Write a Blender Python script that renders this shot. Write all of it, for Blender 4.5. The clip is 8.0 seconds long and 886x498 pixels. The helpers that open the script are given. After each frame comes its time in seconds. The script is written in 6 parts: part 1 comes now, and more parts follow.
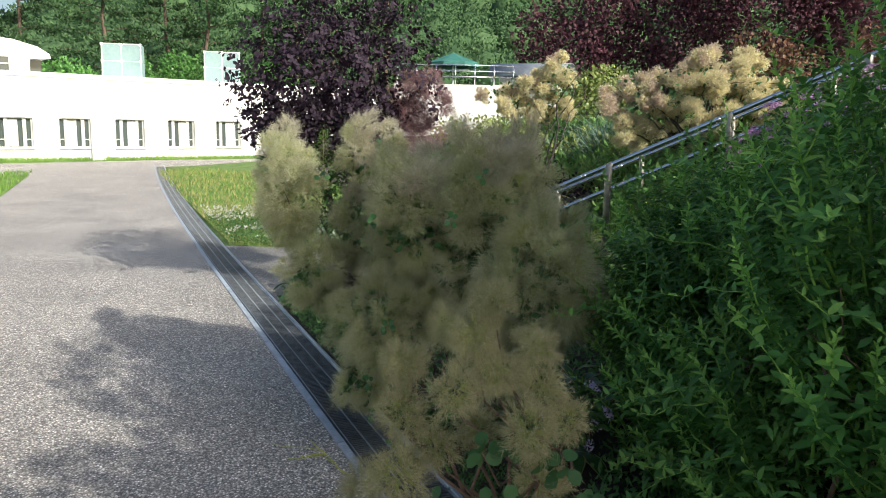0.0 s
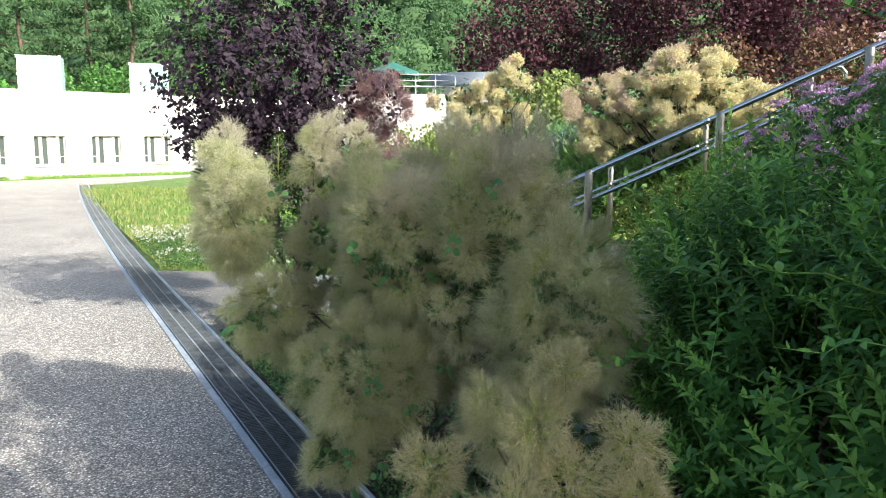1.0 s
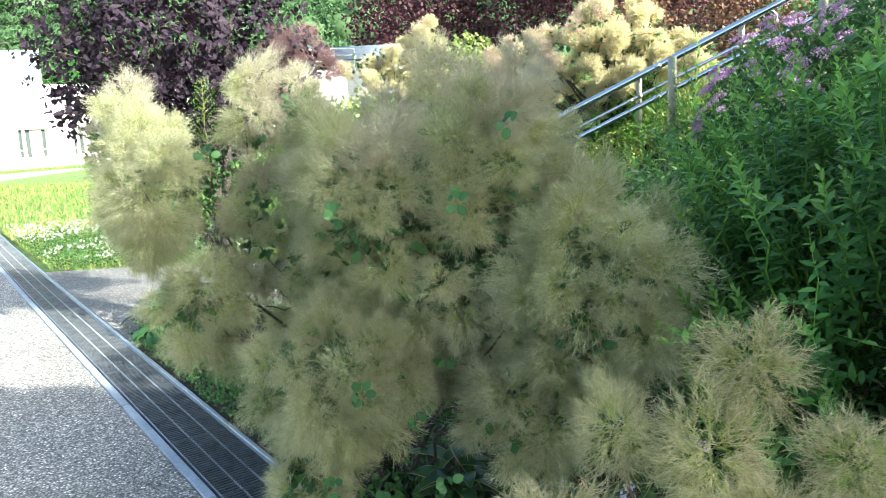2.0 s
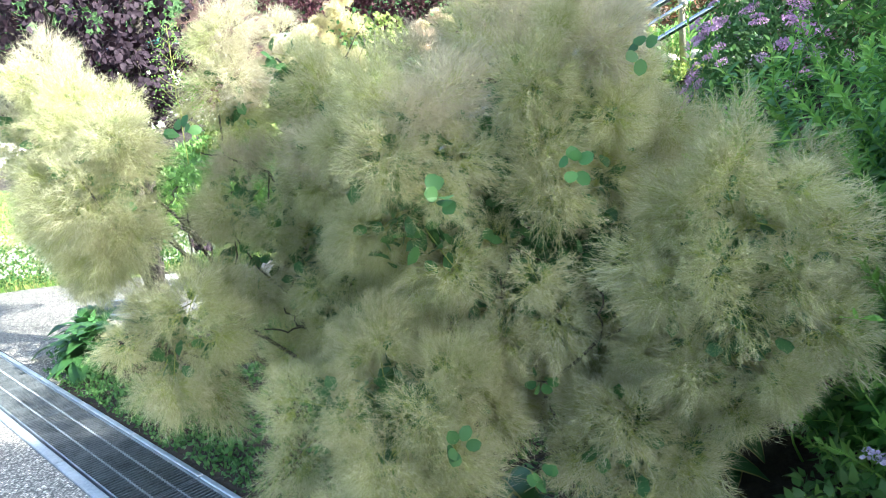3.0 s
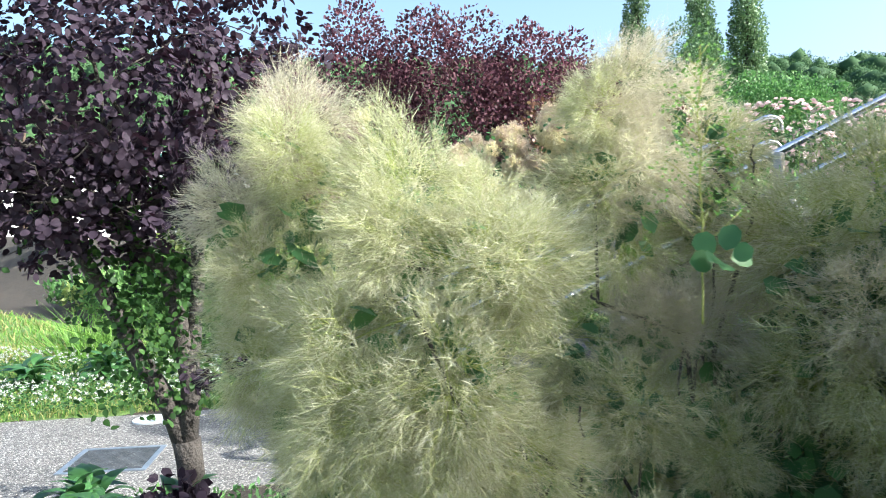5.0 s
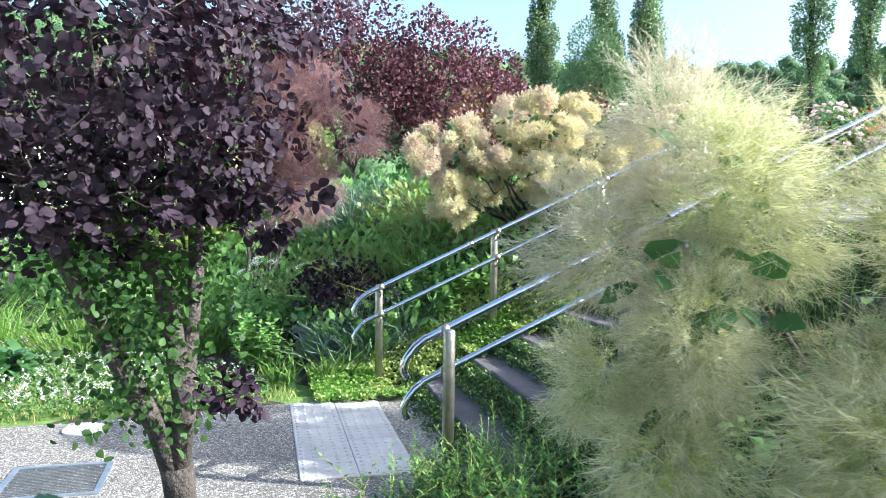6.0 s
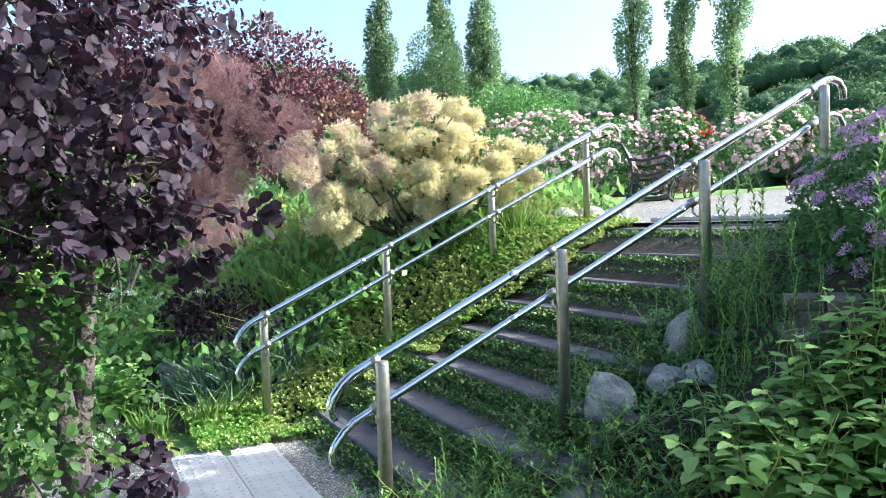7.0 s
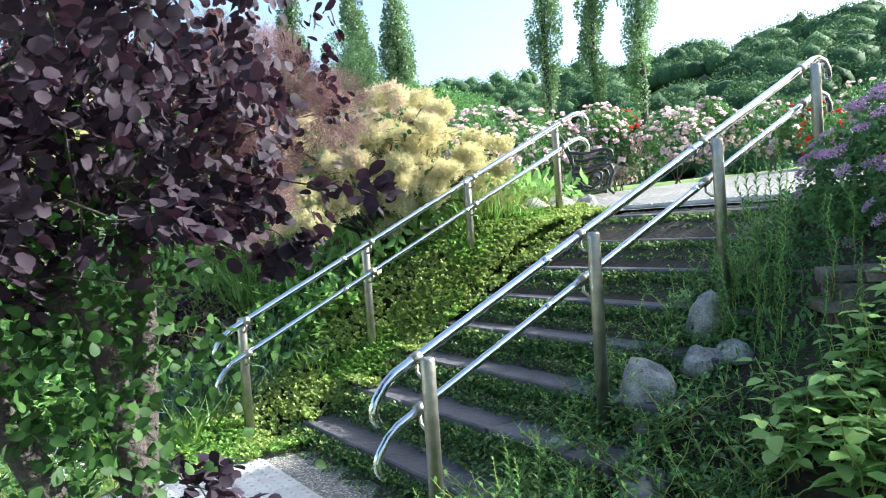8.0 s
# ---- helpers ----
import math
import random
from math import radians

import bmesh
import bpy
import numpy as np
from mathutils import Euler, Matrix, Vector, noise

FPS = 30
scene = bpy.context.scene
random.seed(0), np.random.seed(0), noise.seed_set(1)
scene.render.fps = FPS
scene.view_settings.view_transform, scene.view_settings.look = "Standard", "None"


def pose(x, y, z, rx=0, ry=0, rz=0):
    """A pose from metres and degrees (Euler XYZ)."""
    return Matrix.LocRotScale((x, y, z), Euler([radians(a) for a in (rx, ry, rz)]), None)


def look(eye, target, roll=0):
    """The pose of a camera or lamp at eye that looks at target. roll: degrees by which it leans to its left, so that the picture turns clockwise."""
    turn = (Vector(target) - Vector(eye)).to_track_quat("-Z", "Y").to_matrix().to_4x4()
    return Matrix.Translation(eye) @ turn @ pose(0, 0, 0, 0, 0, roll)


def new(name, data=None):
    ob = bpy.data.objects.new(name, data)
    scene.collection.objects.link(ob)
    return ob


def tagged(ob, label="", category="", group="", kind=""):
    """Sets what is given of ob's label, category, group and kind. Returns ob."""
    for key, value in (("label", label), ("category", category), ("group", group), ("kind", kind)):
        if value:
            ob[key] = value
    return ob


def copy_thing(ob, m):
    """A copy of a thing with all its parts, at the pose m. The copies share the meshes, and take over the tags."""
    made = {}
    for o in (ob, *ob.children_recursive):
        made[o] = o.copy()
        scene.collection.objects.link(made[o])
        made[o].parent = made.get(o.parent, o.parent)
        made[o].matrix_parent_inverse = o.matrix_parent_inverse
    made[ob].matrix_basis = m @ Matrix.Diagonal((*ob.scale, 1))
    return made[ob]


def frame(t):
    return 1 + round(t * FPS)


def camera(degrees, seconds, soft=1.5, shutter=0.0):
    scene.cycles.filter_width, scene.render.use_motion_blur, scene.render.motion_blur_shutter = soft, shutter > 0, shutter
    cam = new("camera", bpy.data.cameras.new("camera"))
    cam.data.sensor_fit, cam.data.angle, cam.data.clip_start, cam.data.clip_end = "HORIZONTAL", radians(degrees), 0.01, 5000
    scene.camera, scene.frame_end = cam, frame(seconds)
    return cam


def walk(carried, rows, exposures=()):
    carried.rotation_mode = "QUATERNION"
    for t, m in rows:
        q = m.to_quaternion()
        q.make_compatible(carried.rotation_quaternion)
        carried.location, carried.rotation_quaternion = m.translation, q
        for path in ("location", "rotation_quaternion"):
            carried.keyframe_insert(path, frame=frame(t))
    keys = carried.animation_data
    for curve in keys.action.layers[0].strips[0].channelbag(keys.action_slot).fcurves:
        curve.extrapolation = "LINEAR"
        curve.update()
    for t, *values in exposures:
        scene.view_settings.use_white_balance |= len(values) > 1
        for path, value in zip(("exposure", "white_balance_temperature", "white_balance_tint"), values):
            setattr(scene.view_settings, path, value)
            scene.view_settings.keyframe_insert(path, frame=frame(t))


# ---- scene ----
cam = camera(60.4, 8.0, soft=1.0, shutter=0.12)
PATH = [
    (0, (1.888, 2.754, 1.491), (1.176, 4.595, 1.171), 1.1),
    (0.5, (1.7, 3.059, 1.488), (1.015, 4.914, 1.19), 1.0),
    (1, (1.458, 3.338, 1.448), (0.897, 5.236, 1.16), 0.2),
    (1.2, (1.372, 3.447, 1.436), (0.848, 5.353, 1.134), -0.5),
    (2.3, (0.951, 3.939, 1.277), (0.722, 5.889, 0.894), -3.7),
    (2.5, (0.857, 4.035, 1.259), (0.68, 5.985, 0.851), -4.6),
    (3, (0.625, 4.291, 1.258), (0.563, 6.251, 0.868), -5.7),
    (3.5, (0.38, 4.511, 1.257), (0.416, 6.488, 0.953), -5.4),
    (4, (0.175, 4.742, 1.244), (0.174, 6.733, 1.048), -1.8),
    (4.5, (-0.019, 4.973, 1.267), (0.041, 6.97, 1.167), 0.2),
    (4.7, (-0.134, 5.057, 1.277), (-0.01, 7.05, 1.171), -0.0),
    (4.9, (-0.232, 5.121, 1.273), (-0.089, 7.115, 1.212), -1.8),
    (5, (-0.286, 5.158, 1.279), (-0.132, 7.152, 1.219), -1.3),
    (5.1, (-0.337, 5.2, 1.272), (-0.163, 7.191, 1.204), -0.7),
    (5.2, (-0.39, 5.254, 1.278), (-0.202, 7.244, 1.21), 0.1),
    (6.3, (-0.911, 5.739, 1.346), (-0.376, 7.663, 1.236), -0.3),
    (6.4, (-0.909, 5.81, 1.335), (-0.343, 7.724, 1.219), -0.6),
    (6.5, (-0.938, 5.853, 1.333), (-0.256, 7.729, 1.212), 0.1),
    (7, (-1.104, 6.083, 1.348), (-0.24, 7.885, 1.279), -1.8),
    (7.5, (-1.315, 6.297, 1.331), (-0.245, 7.986, 1.312), -3.1),
    (8, (-1.48, 6.539, 1.293), (-0.398, 8.22, 1.225), -3.9),
]
walk(cam, [(t, look(eye, target, roll)) for t, eye, target, roll in PATH],
     exposures=[(0, 0.45, 6300, 7), (1.2, 1.2, 6200, 4), (2.3, 2.0, 6000, -1), (3.5, 2.35, 5900, 2), (4.1, 2.3, 5800, 5), (4.5, 2.05, 5800, 8), (5.0, 1.55, 5800, 4), (6.3, 1.8, 5700, 5), (8, 1.75, 5800, 1)])

# world and sun
SUN_EL, SUN_AZ = radians(31.0), radians(-22.0)
TO_SUN = Vector((math.cos(SUN_EL) * math.cos(SUN_AZ), math.cos(SUN_EL) * math.sin(SUN_AZ), math.sin(SUN_EL)))
world = bpy.data.worlds.new("world")
scene.world = world
world.use_nodes = True
wn = world.node_tree.nodes
sky = wn.new("ShaderNodeTexSky")
sky.sky_type, sky.sun_disc = "NISHITA", False
sky.sun_elevation, sky.sun_rotation = SUN_EL, math.pi / 2 - SUN_AZ
sky.dust_density, sky.air_density = 4.0, 1.0
wn["Background"].inputs["Strength"].default_value = 0.13
world.node_tree.links.new(sky.outputs[0], wn["Background"].inputs["Color"])
sun = new("sun", bpy.data.lights.new("sun", "SUN"))
sun.data.energy, sun.data.angle, sun.data.color = 5.0, radians(0.6), (1.0, 0.93, 0.82)
sun.matrix_world = look(TO_SUN * 60, (0, 0, 0))


# ---------------------------------------------------------------- materials
def nodes_of(name):
    m = bpy.data.materials.new(name)
    m.use_nodes = True
    return m, m.node_tree.nodes, m.node_tree.links, m.node_tree.nodes["Principled BSDF"]


def noise_fac(nt, ln, scale, detail=4.0, coord=None):
    tc = nt.new("ShaderNodeNewGeometry") if coord is None else coord
    n = nt.new("ShaderNodeTexNoise")
    n.inputs["Scale"].default_value, n.inputs["Detail"].default_value = scale, detail
    ln.new(tc.outputs["Position"], n.inputs["Vector"])
    return n


def ramp_of(nt, stops):
    r = nt.new("ShaderNodeValToRGB")
    els = r.color_ramp.elements
    for i, (p, c) in enumerate(stops):
        e = els[i] if i < 2 else els.new(p)
        e.position, e.color = p, (*c, 1)
    return r


def surface(name, dark, light, scale=8.0, rough=0.8, metal=0.0, bump=0.0, bump_scale=60.0, spread=(0.35, 0.65), object_vary=0.0):
    """Two-scale mottled surface, with fine relief."""
    m, nt, ln, bsdf = nodes_of(name)
    geo = nt.new("ShaderNodeNewGeometry")
    big = noise_fac(nt, ln, scale, 5, geo)
    fine = noise_fac(nt, ln, scale * 9, 4, geo)
    mix = nt.new("ShaderNodeMath")
    mix.operation = "MULTIPLY_ADD"
    mix.inputs[1].default_value = 0.45
    ln.new(fine.outputs["Fac"], mix.inputs[0])
    half = nt.new("ShaderNodeMath")
    half.operation = "MULTIPLY"
    half.inputs[1].default_value = 0.55
    ln.new(big.outputs["Fac"], half.inputs[0])
    ln.new(half.outputs[0], mix.inputs[2])
    r = ramp_of(nt, [(spread[0], dark), (spread[1], light)])
    ln.new(mix.outputs[0], r.inputs[0])
    col = r.outputs[0]
    if object_vary:
        info = nt.new("ShaderNodeObjectInfo")
        hsv = nt.new("ShaderNodeHueSaturation")
        mr = nt.new("ShaderNodeMapRange")
        mr.inputs["To Min"].default_value, mr.inputs["To Max"].default_value = 1 - object_vary, 1 + object_vary
        ln.new(info.outputs["Random"], mr.inputs["Value"])
        ln.new(mr.outputs[0], hsv.inputs["Value"])
        ln.new(col, hsv.inputs["Color"])
        col = hsv.outputs[0]
    ln.new(col, bsdf.inputs["Base Color"])
    rr = nt.new("ShaderNodeMapRange")
    rr.inputs["To Min"].default_value, rr.inputs["To Max"].default_value = max(rough - 0.12, 0.03), min(rough + 0.12, 1)
    ln.new(fine.outputs["Fac"], rr.inputs["Value"])
    ln.new(rr.outputs[0], bsdf.inputs["Roughness"])
    bsdf.inputs["Metallic"].default_value = metal
    if bump:
        bn = noise_fac(nt, ln, bump_scale, 6, geo)
        b = nt.new("ShaderNodeBump")
        b.inputs["Strength"].default_value, b.inputs["Distance"].default_value = bump, 0.02
        ln.new(bn.outputs["Fac"], b.inputs["Height"])
        ln.new(b.outputs[0], bsdf.inputs["Normal"])
    return m


def foliage(name, stops, through_light=0.35, rough=0.5, glow=None, vary=0.25, spec=0.35):
    """Leaf: colour varied leaf by leaf and plant by plant, some light passing through."""
    m, nt, ln, bsdf = nodes_of(name)
    geo = nt.new("ShaderNodeNewGeometry")
    info = nt.new("ShaderNodeObjectInfo")
    nz = noise_fac(nt, ln, 3.0, 3, geo)
    a = nt.new("ShaderNodeMath")
    a.operation = "MULTIPLY_ADD"
    a.inputs[1].default_value = 0.6
    ln.new(geo.outputs["Random Per Island"], a.inputs[0])
    b = nt.new("ShaderNodeMath")
    b.operation = "MULTIPLY"
    b.inputs[1].default_value = 0.4
    ln.new(nz.outputs["Fac"], b.inputs[0])
    ln.new(b.outputs[0], a.inputs[2])
    r = ramp_of(nt, stops)
    ln.new(a.outputs[0], r.inputs[0])
    hsv = nt.new("ShaderNodeHueSaturation")
    mr = nt.new("ShaderNodeMapRange")
    mr.inputs["To Min"].default_value, mr.inputs["To Max"].default_value = 1 - vary, 1 + vary
    ln.new(info.outputs["Random"], mr.inputs["Value"])
    ln.new(mr.outputs[0], hsv.inputs["Value"])
    ln.new(r.outputs[0], hsv.inputs["Color"])
    ln.new(hsv.outputs[0], bsdf.inputs["Base Color"])
    bsdf.inputs["Roughness"].default_value, bsdf.inputs["Specular IOR Level"].default_value = rough, spec
    tr = nt.new("ShaderNodeBsdfTranslucent")
    if glow:
        gm = nt.new("ShaderNodeMix")
        gm.data_type, gm.blend_type = "RGBA", "MULTIPLY"
        gm.inputs[0].default_value = 1.0
        ln.new(hsv.outputs[0], gm.inputs[6])
        gm.inputs[7].default_value = (*glow, 1)
        ln.new(gm.outputs[2], tr.inputs["Color"])
    else:
        ln.new(hsv.outputs[0], tr.inputs["Color"])
    mx = nt.new("ShaderNodeMixShader")
    mx.inputs[0].default_value = through_light
    ln.new(bsdf.outputs[0], mx.inputs[1])
    ln.new(tr.outputs[0], mx.inputs[2])
    ln.new(mx.outputs[0], nt["Material Output"].inputs["Surface"])
    return m


def aggregate(name, tone=1.0):
    """Washed pebble concrete: small stones of several greys standing out of dark grout."""
    m, nt, ln, bsdf = nodes_of(name)
    geo = nt.new("ShaderNodeNewGeometry")
    v = nt.new("ShaderNodeTexVoronoi")
    v.inputs["Scale"].default_value = 105.0
    ln.new(geo.outputs["Position"], v.inputs["Vector"])
    sep = nt.new("ShaderNodeSeparateColor")
    ln.new(v.outputs["Color"], sep.inputs[0])
    r = ramp_of(nt, [(0.0, (0.10 * tone, 0.095 * tone, 0.09 * tone)), (0.45, (0.21 * tone, 0.195 * tone, 0.18 * tone)), (0.8, (0.33 * tone, 0.30 * tone, 0.27 * tone)), (1.0, (0.55 * tone, 0.53 * tone, 0.49 * tone))])
    ln.new(sep.outputs[0], r.inputs[0])
    edge = nt.new("ShaderNodeMapRange")
    edge.inputs["From Min"].default_value, edge.inputs["From Max"].default_value = 0.25, 0.62
    edge.inputs["To Min"].default_value, edge.inputs["To Max"].default_value = 1.0, 0.35
    ln.new(v.outputs["Distance"], edge.inputs["Value"])
    big = noise_fac(nt, ln, 0.9, 5, geo)
    bm_ = nt.new("ShaderNodeMapRange")
    bm_.inputs["From Min"].default_value, bm_.inputs["From Max"].default_value = 0.3, 0.7
    bm_.inputs["To Min"].default_value, bm_.inputs["To Max"].default_value = 0.8, 1.15
    ln.new(big.outputs["Fac"], bm_.inputs["Value"])
    mm = nt.new("ShaderNodeMath")
    mm.operation = "MULTIPLY"
    ln.new(edge.outputs[0], mm.inputs[0])
    ln.new(bm_.outputs[0], mm.inputs[1])
    mul = nt.new("ShaderNodeMix")
    mul.data_type, mul.blend_type = "RGBA", "MULTIPLY"
    mul.inputs[0].default_value = 1.0
    ln.new(r.outputs[0], mul.inputs[6])
    ln.new(mm.outputs[0], mul.inputs[7])
    ln.new(mul.outputs[2], bsdf.inputs["Base Color"])
    bsdf.inputs["Roughness"].default_value = 0.62
    b = nt.new("ShaderNodeBump")
    b.inputs["Strength"].default_value, b.inputs["Distance"].default_value = 0.9, 0.006
    b.invert = True
    ln.new(v.outputs["Distance"], b.inputs["Height"])
    ln.new(b.outputs[0], bsdf.inputs["Normal"])
    return m


M = {
    "aggregate": aggregate("washed_aggregate", 2.3),
    "aggregate_old": aggregate("weathered_aggregate", 1.45),
    "soil": surface("soil", (0.018, 0.013, 0.009), (0.06, 0.045, 0.03), 6, 0.95, bump=0.8, bump_scale=40),
    "turf": surface("turf", (0.06, 0.12, 0.02), (0.17, 0.27, 0.055), 2.5, 0.9, bump=0.7, bump_scale=90),
    "woodfloor": surface("woodland_floor", (0.012, 0.022, 0.008), (0.035, 0.06, 0.02), 0.3, 0.95),
    "steel": surface("polished_steel", (0.62, 0.63, 0.65), (0.75, 0.76, 0.78), 12, 0.16, 1.0),
    "post_steel": surface("brushed_steel", (0.26, 0.25, 0.22), (0.40, 0.38, 0.34), 25, 0.45, 1.0),
    "galvanised": surface("galvanised_steel", (0.30, 0.33, 0.37), (0.48, 0.52, 0.57), 10, 0.42, 0.85, bump=0.1),
    "grate": surface("grate_steel", (0.11, 0.12, 0.13), (0.24, 0.26, 0.28), 14, 0.45, 0.8, object_vary=0.15),
    # near-black: shade under the grates and behind the windows, put into the colour
    "dark": surface("shade_black", (0.006, 0.006, 0.006), (0.02, 0.02, 0.018), 5, 0.9),
    "kerb": surface("edge_concrete", (0.24, 0.28, 0.33), (0.40, 0.45, 0.52), 7, 0.55, bump=0.3, object_vary=0.1),
    "slab": surface("dark_slab_stone", (0.048, 0.044, 0.052), (0.11, 0.10, 0.112), 5, 0.75, bump=0.35, bump_scale=30, object_vary=0.15),
    "stone": surface("grey_stone", (0.10, 0.098, 0.095), (0.40, 0.39, 0.37), 14, 0.85, bump=1.0, bump_scale=24, object_vary=0.3),
    "wallstone": surface("wall_stone", (0.07, 0.06, 0.05), (0.21, 0.18, 0.145), 6, 0.9, bump=0.7, bump_scale=30, object_vary=0.3),
    "tactile": surface("tactile_tile", (0.38, 0.37, 0.37), (0.50, 0.49, 0.48), 6, 0.7, bump=0.2, object_vary=0.06),
    "white": surface("white_render", (0.72, 0.71, 0.69), (0.84, 0.83, 0.81), 1.5, 0.85, bump=0.1),
    "white_metal": surface("white_paint", (0.74, 0.74, 0.73), (0.84, 0.84, 0.83), 3, 0.5),
    "frame": surface("window_frame", (0.55, 0.54, 0.51), (0.66, 0.65, 0.62), 4, 0.5),
    "tank": surface("pale_green_panel", (0.20, 0.30, 0.30), (0.27, 0.38, 0.375), 1.2, 0.6),
    "canopy": surface("green_canvas", (0.02, 0.10, 0.085), (0.04, 0.17, 0.14), 5, 0.8),
    "iron": surface("black_iron", (0.012, 0.016, 0.018), (0.04, 0.05, 0.052), 14, 0.4, 0.3),
    "wood": surface("bench_wood", (0.05, 0.035, 0.025), (0.13, 0.09, 0.06), 18, 0.65),
    "roof": surface("grey_roof", (0.16, 0.18, 0.21), (0.28, 0.31, 0.35), 2, 0.45, 0.4),
    "curtain": surface("pale_curtain", (0.60, 0.58, 0.54), (0.76, 0.74, 0.70), 5, 0.9),
    "bark": surface("bark", (0.03, 0.025, 0.022), (0.088, 0.074, 0.064), 22, 0.9, bump=0.9, bump_scale=70),
    "twig": surface("twig", (0.10, 0.06, 0.045), (0.22, 0.14, 0.10), 30, 0.8),
    "redbark": surface("pine_bark", (0.06, 0.042, 0.032), (0.15, 0.10, 0.072), 10, 0.9, bump=0.6),
    "plume": foliage("smoke_plume", [(0.1, (0.29, 0.32, 0.14)), (0.4, (0.47, 0.48, 0.29)), (0.65, (0.58, 0.56, 0.41)), (0.9, (0.70, 0.66, 0.56))], 0.45, 0.9, (1.0, 1.0, 0.82), 0.14, 0.1),
    "plume_grey": foliage("grey_smoke_plume", [(0.0, (0.42, 0.40, 0.28)), (0.4, (0.50, 0.47, 0.36)), (0.7, (0.56, 0.51, 0.43)), (1.0, (0.62, 0.56, 0.50))], 0.45, 0.9, (1.0, 0.98, 0.85), 0.14, 0.1),
    "plume_tan": foliage("tan_plume", [(0.0, (0.54, 0.50, 0.29)), (0.5, (0.70, 0.65, 0.43)), (1.0, (0.82, 0.76, 0.58))], 0.3, 0.9, (1.0, 0.96, 0.75), 0.16, 0.1),
    "plume_rosy": foliage("rosy_tan_plume", [(0.0, (0.50, 0.41, 0.32)), (0.5, (0.64, 0.54, 0.43)), (1.0, (0.75, 0.65, 0.55))], 0.3, 0.9, (1.0, 0.93, 0.8), 0.16, 0.1),
    "plume_straw": foliage("straw_plume", [(0.1, (0.30, 0.30, 0.16)), (0.5, (0.48, 0.45, 0.29)), (0.9, (0.66, 0.60, 0.46))], 0.38, 0.9, (1.0, 0.96, 0.7), 0.14, 0.1),
    "plume_red": foliage("red_plume", [(0.0, (0.15, 0.075, 0.085)), (0.5, (0.25, 0.145, 0.155)), (1.0, (0.38, 0.25, 0.25))], 0.3, 0.9, None, 0.2),
    "stalk": foliage("plume_stalk", [(0.0, (0.28, 0.33, 0.08)), (1.0, (0.42, 0.44, 0.15))], 0.25, 0.8),
    "cotinus": foliage("smoke_bush_leaf", [(0.0, (0.04, 0.11, 0.045)), (0.5, (0.07, 0.17, 0.06)), (1.0, (0.12, 0.25, 0.08))], 0.35, 0.5),
    "purple": foliage("purple_leaf", [(0.0, (0.017, 0.011, 0.019)), (0.5, (0.034, 0.024, 0.036)), (0.85, (0.052, 0.036, 0.052)), (1.0, (0.095, 0.048, 0.046))], 0.2, 0.62, (1.2, 0.7, 0.8), 0.25, 0.14),
    "sucker": foliage("sucker_leaf", [(0.0, (0.022, 0.06, 0.014)), (0.5, (0.05, 0.12, 0.026)), (1.0, (0.11, 0.23, 0.05))], 0.45, 0.6),
    "wine": foliage("wine_leaf", [(0.0, (0.04, 0.014, 0.024)), (0.5, (0.09, 0.034, 0.05)), (1.0, (0.17, 0.075, 0.09))], 0.25, 0.6, None, 0.2, 0.2),
    "hedge": foliage("shrub_leaf", [(0.0, (0.05, 0.14, 0.036)), (0.5, (0.10, 0.245, 0.058)), (1.0, (0.18, 0.37, 0.08))], 0.38, 0.42),
    "hedge_tip": foliage("shrub_tip_leaf", [(0.0, (0.15, 0.34, 0.07)), (1.0, (0.30, 0.50, 0.11))], 0.4, 0.42),
    "bright": foliage("fresh_leaf", [(0.0, (0.12, 0.26, 0.06)), (0.5, (0.22, 0.40, 0.11)), (1.0, (0.34, 0.52, 0.18))], 0.45, 0.4),
    "bramble": foliage("bramble_leaf", [(0.0, (0.22, 0.40, 0.10)), (0.5, (0.34, 0.52, 0.15)), (1.0, (0.46, 0.62, 0.22))], 0.4, 0.45),
    "sedum": foliage("groundcover_leaf", [(0.0, (0.13, 0.20, 0.05)), (0.5, (0.27, 0.34, 0.09)), (1.0, (0.44, 0.49, 0.18))], 0.35, 0.5),
    "herb": foliage("herb_leaf", [(0.0, (0.04, 0.10, 0.03)), (0.5, (0.085, 0.19, 0.055)), (1.0, (0.16, 0.28, 0.085))], 0.35, 0.5),
    "grass": foliage("grass_blade", [(0.0, (0.08, 0.17, 0.03)), (0.5, (0.15, 0.28, 0.05)), (1.0, (0.27, 0.40, 0.09))], 0.4, 0.5),
    "straw": foliage("pale_grass", [(0.0, (0.22, 0.24, 0.07)), (1.0, (0.46, 0.42, 0.18))], 0.4, 0.6),
    "bluegreen": foliage("blue_green_grass", [(0.0, (0.06, 0.12, 0.09)), (1.0, (0.14, 0.22, 0.16))], 0.3, 0.5),
    "hosta": foliage("hosta_leaf", [(0.0, (0.035, 0.10, 0.035)), (1.0, (0.08, 0.19, 0.055))], 0.3, 0.35),
    "woods": foliage("woodland_leaf", [(0.0, (0.026, 0.058, 0.026)), (0.5, (0.056, 0.108, 0.046)), (1.0, (0.105, 0.175, 0.075))], 0.25, 0.7, None, 0.25, 0.15),
    "pine": foliage("pine_needle", [(0.0, (0.02, 0.055, 0.02)), (1.0, (0.06, 0.12, 0.04))], 0.2, 0.6),
    "poplar": foliage("poplar_leaf", [(0.0, (0.10, 0.18, 0.08)), (1.0, (0.24, 0.34, 0.17))], 0.35, 0.4),
    "rose_pink": foliage("pink_petal", [(0.0, (0.68, 0.36, 0.44)), (0.4, (0.80, 0.58, 0.62)), (1.0, (0.86, 0.80, 0.78))], 0.3, 0.6),
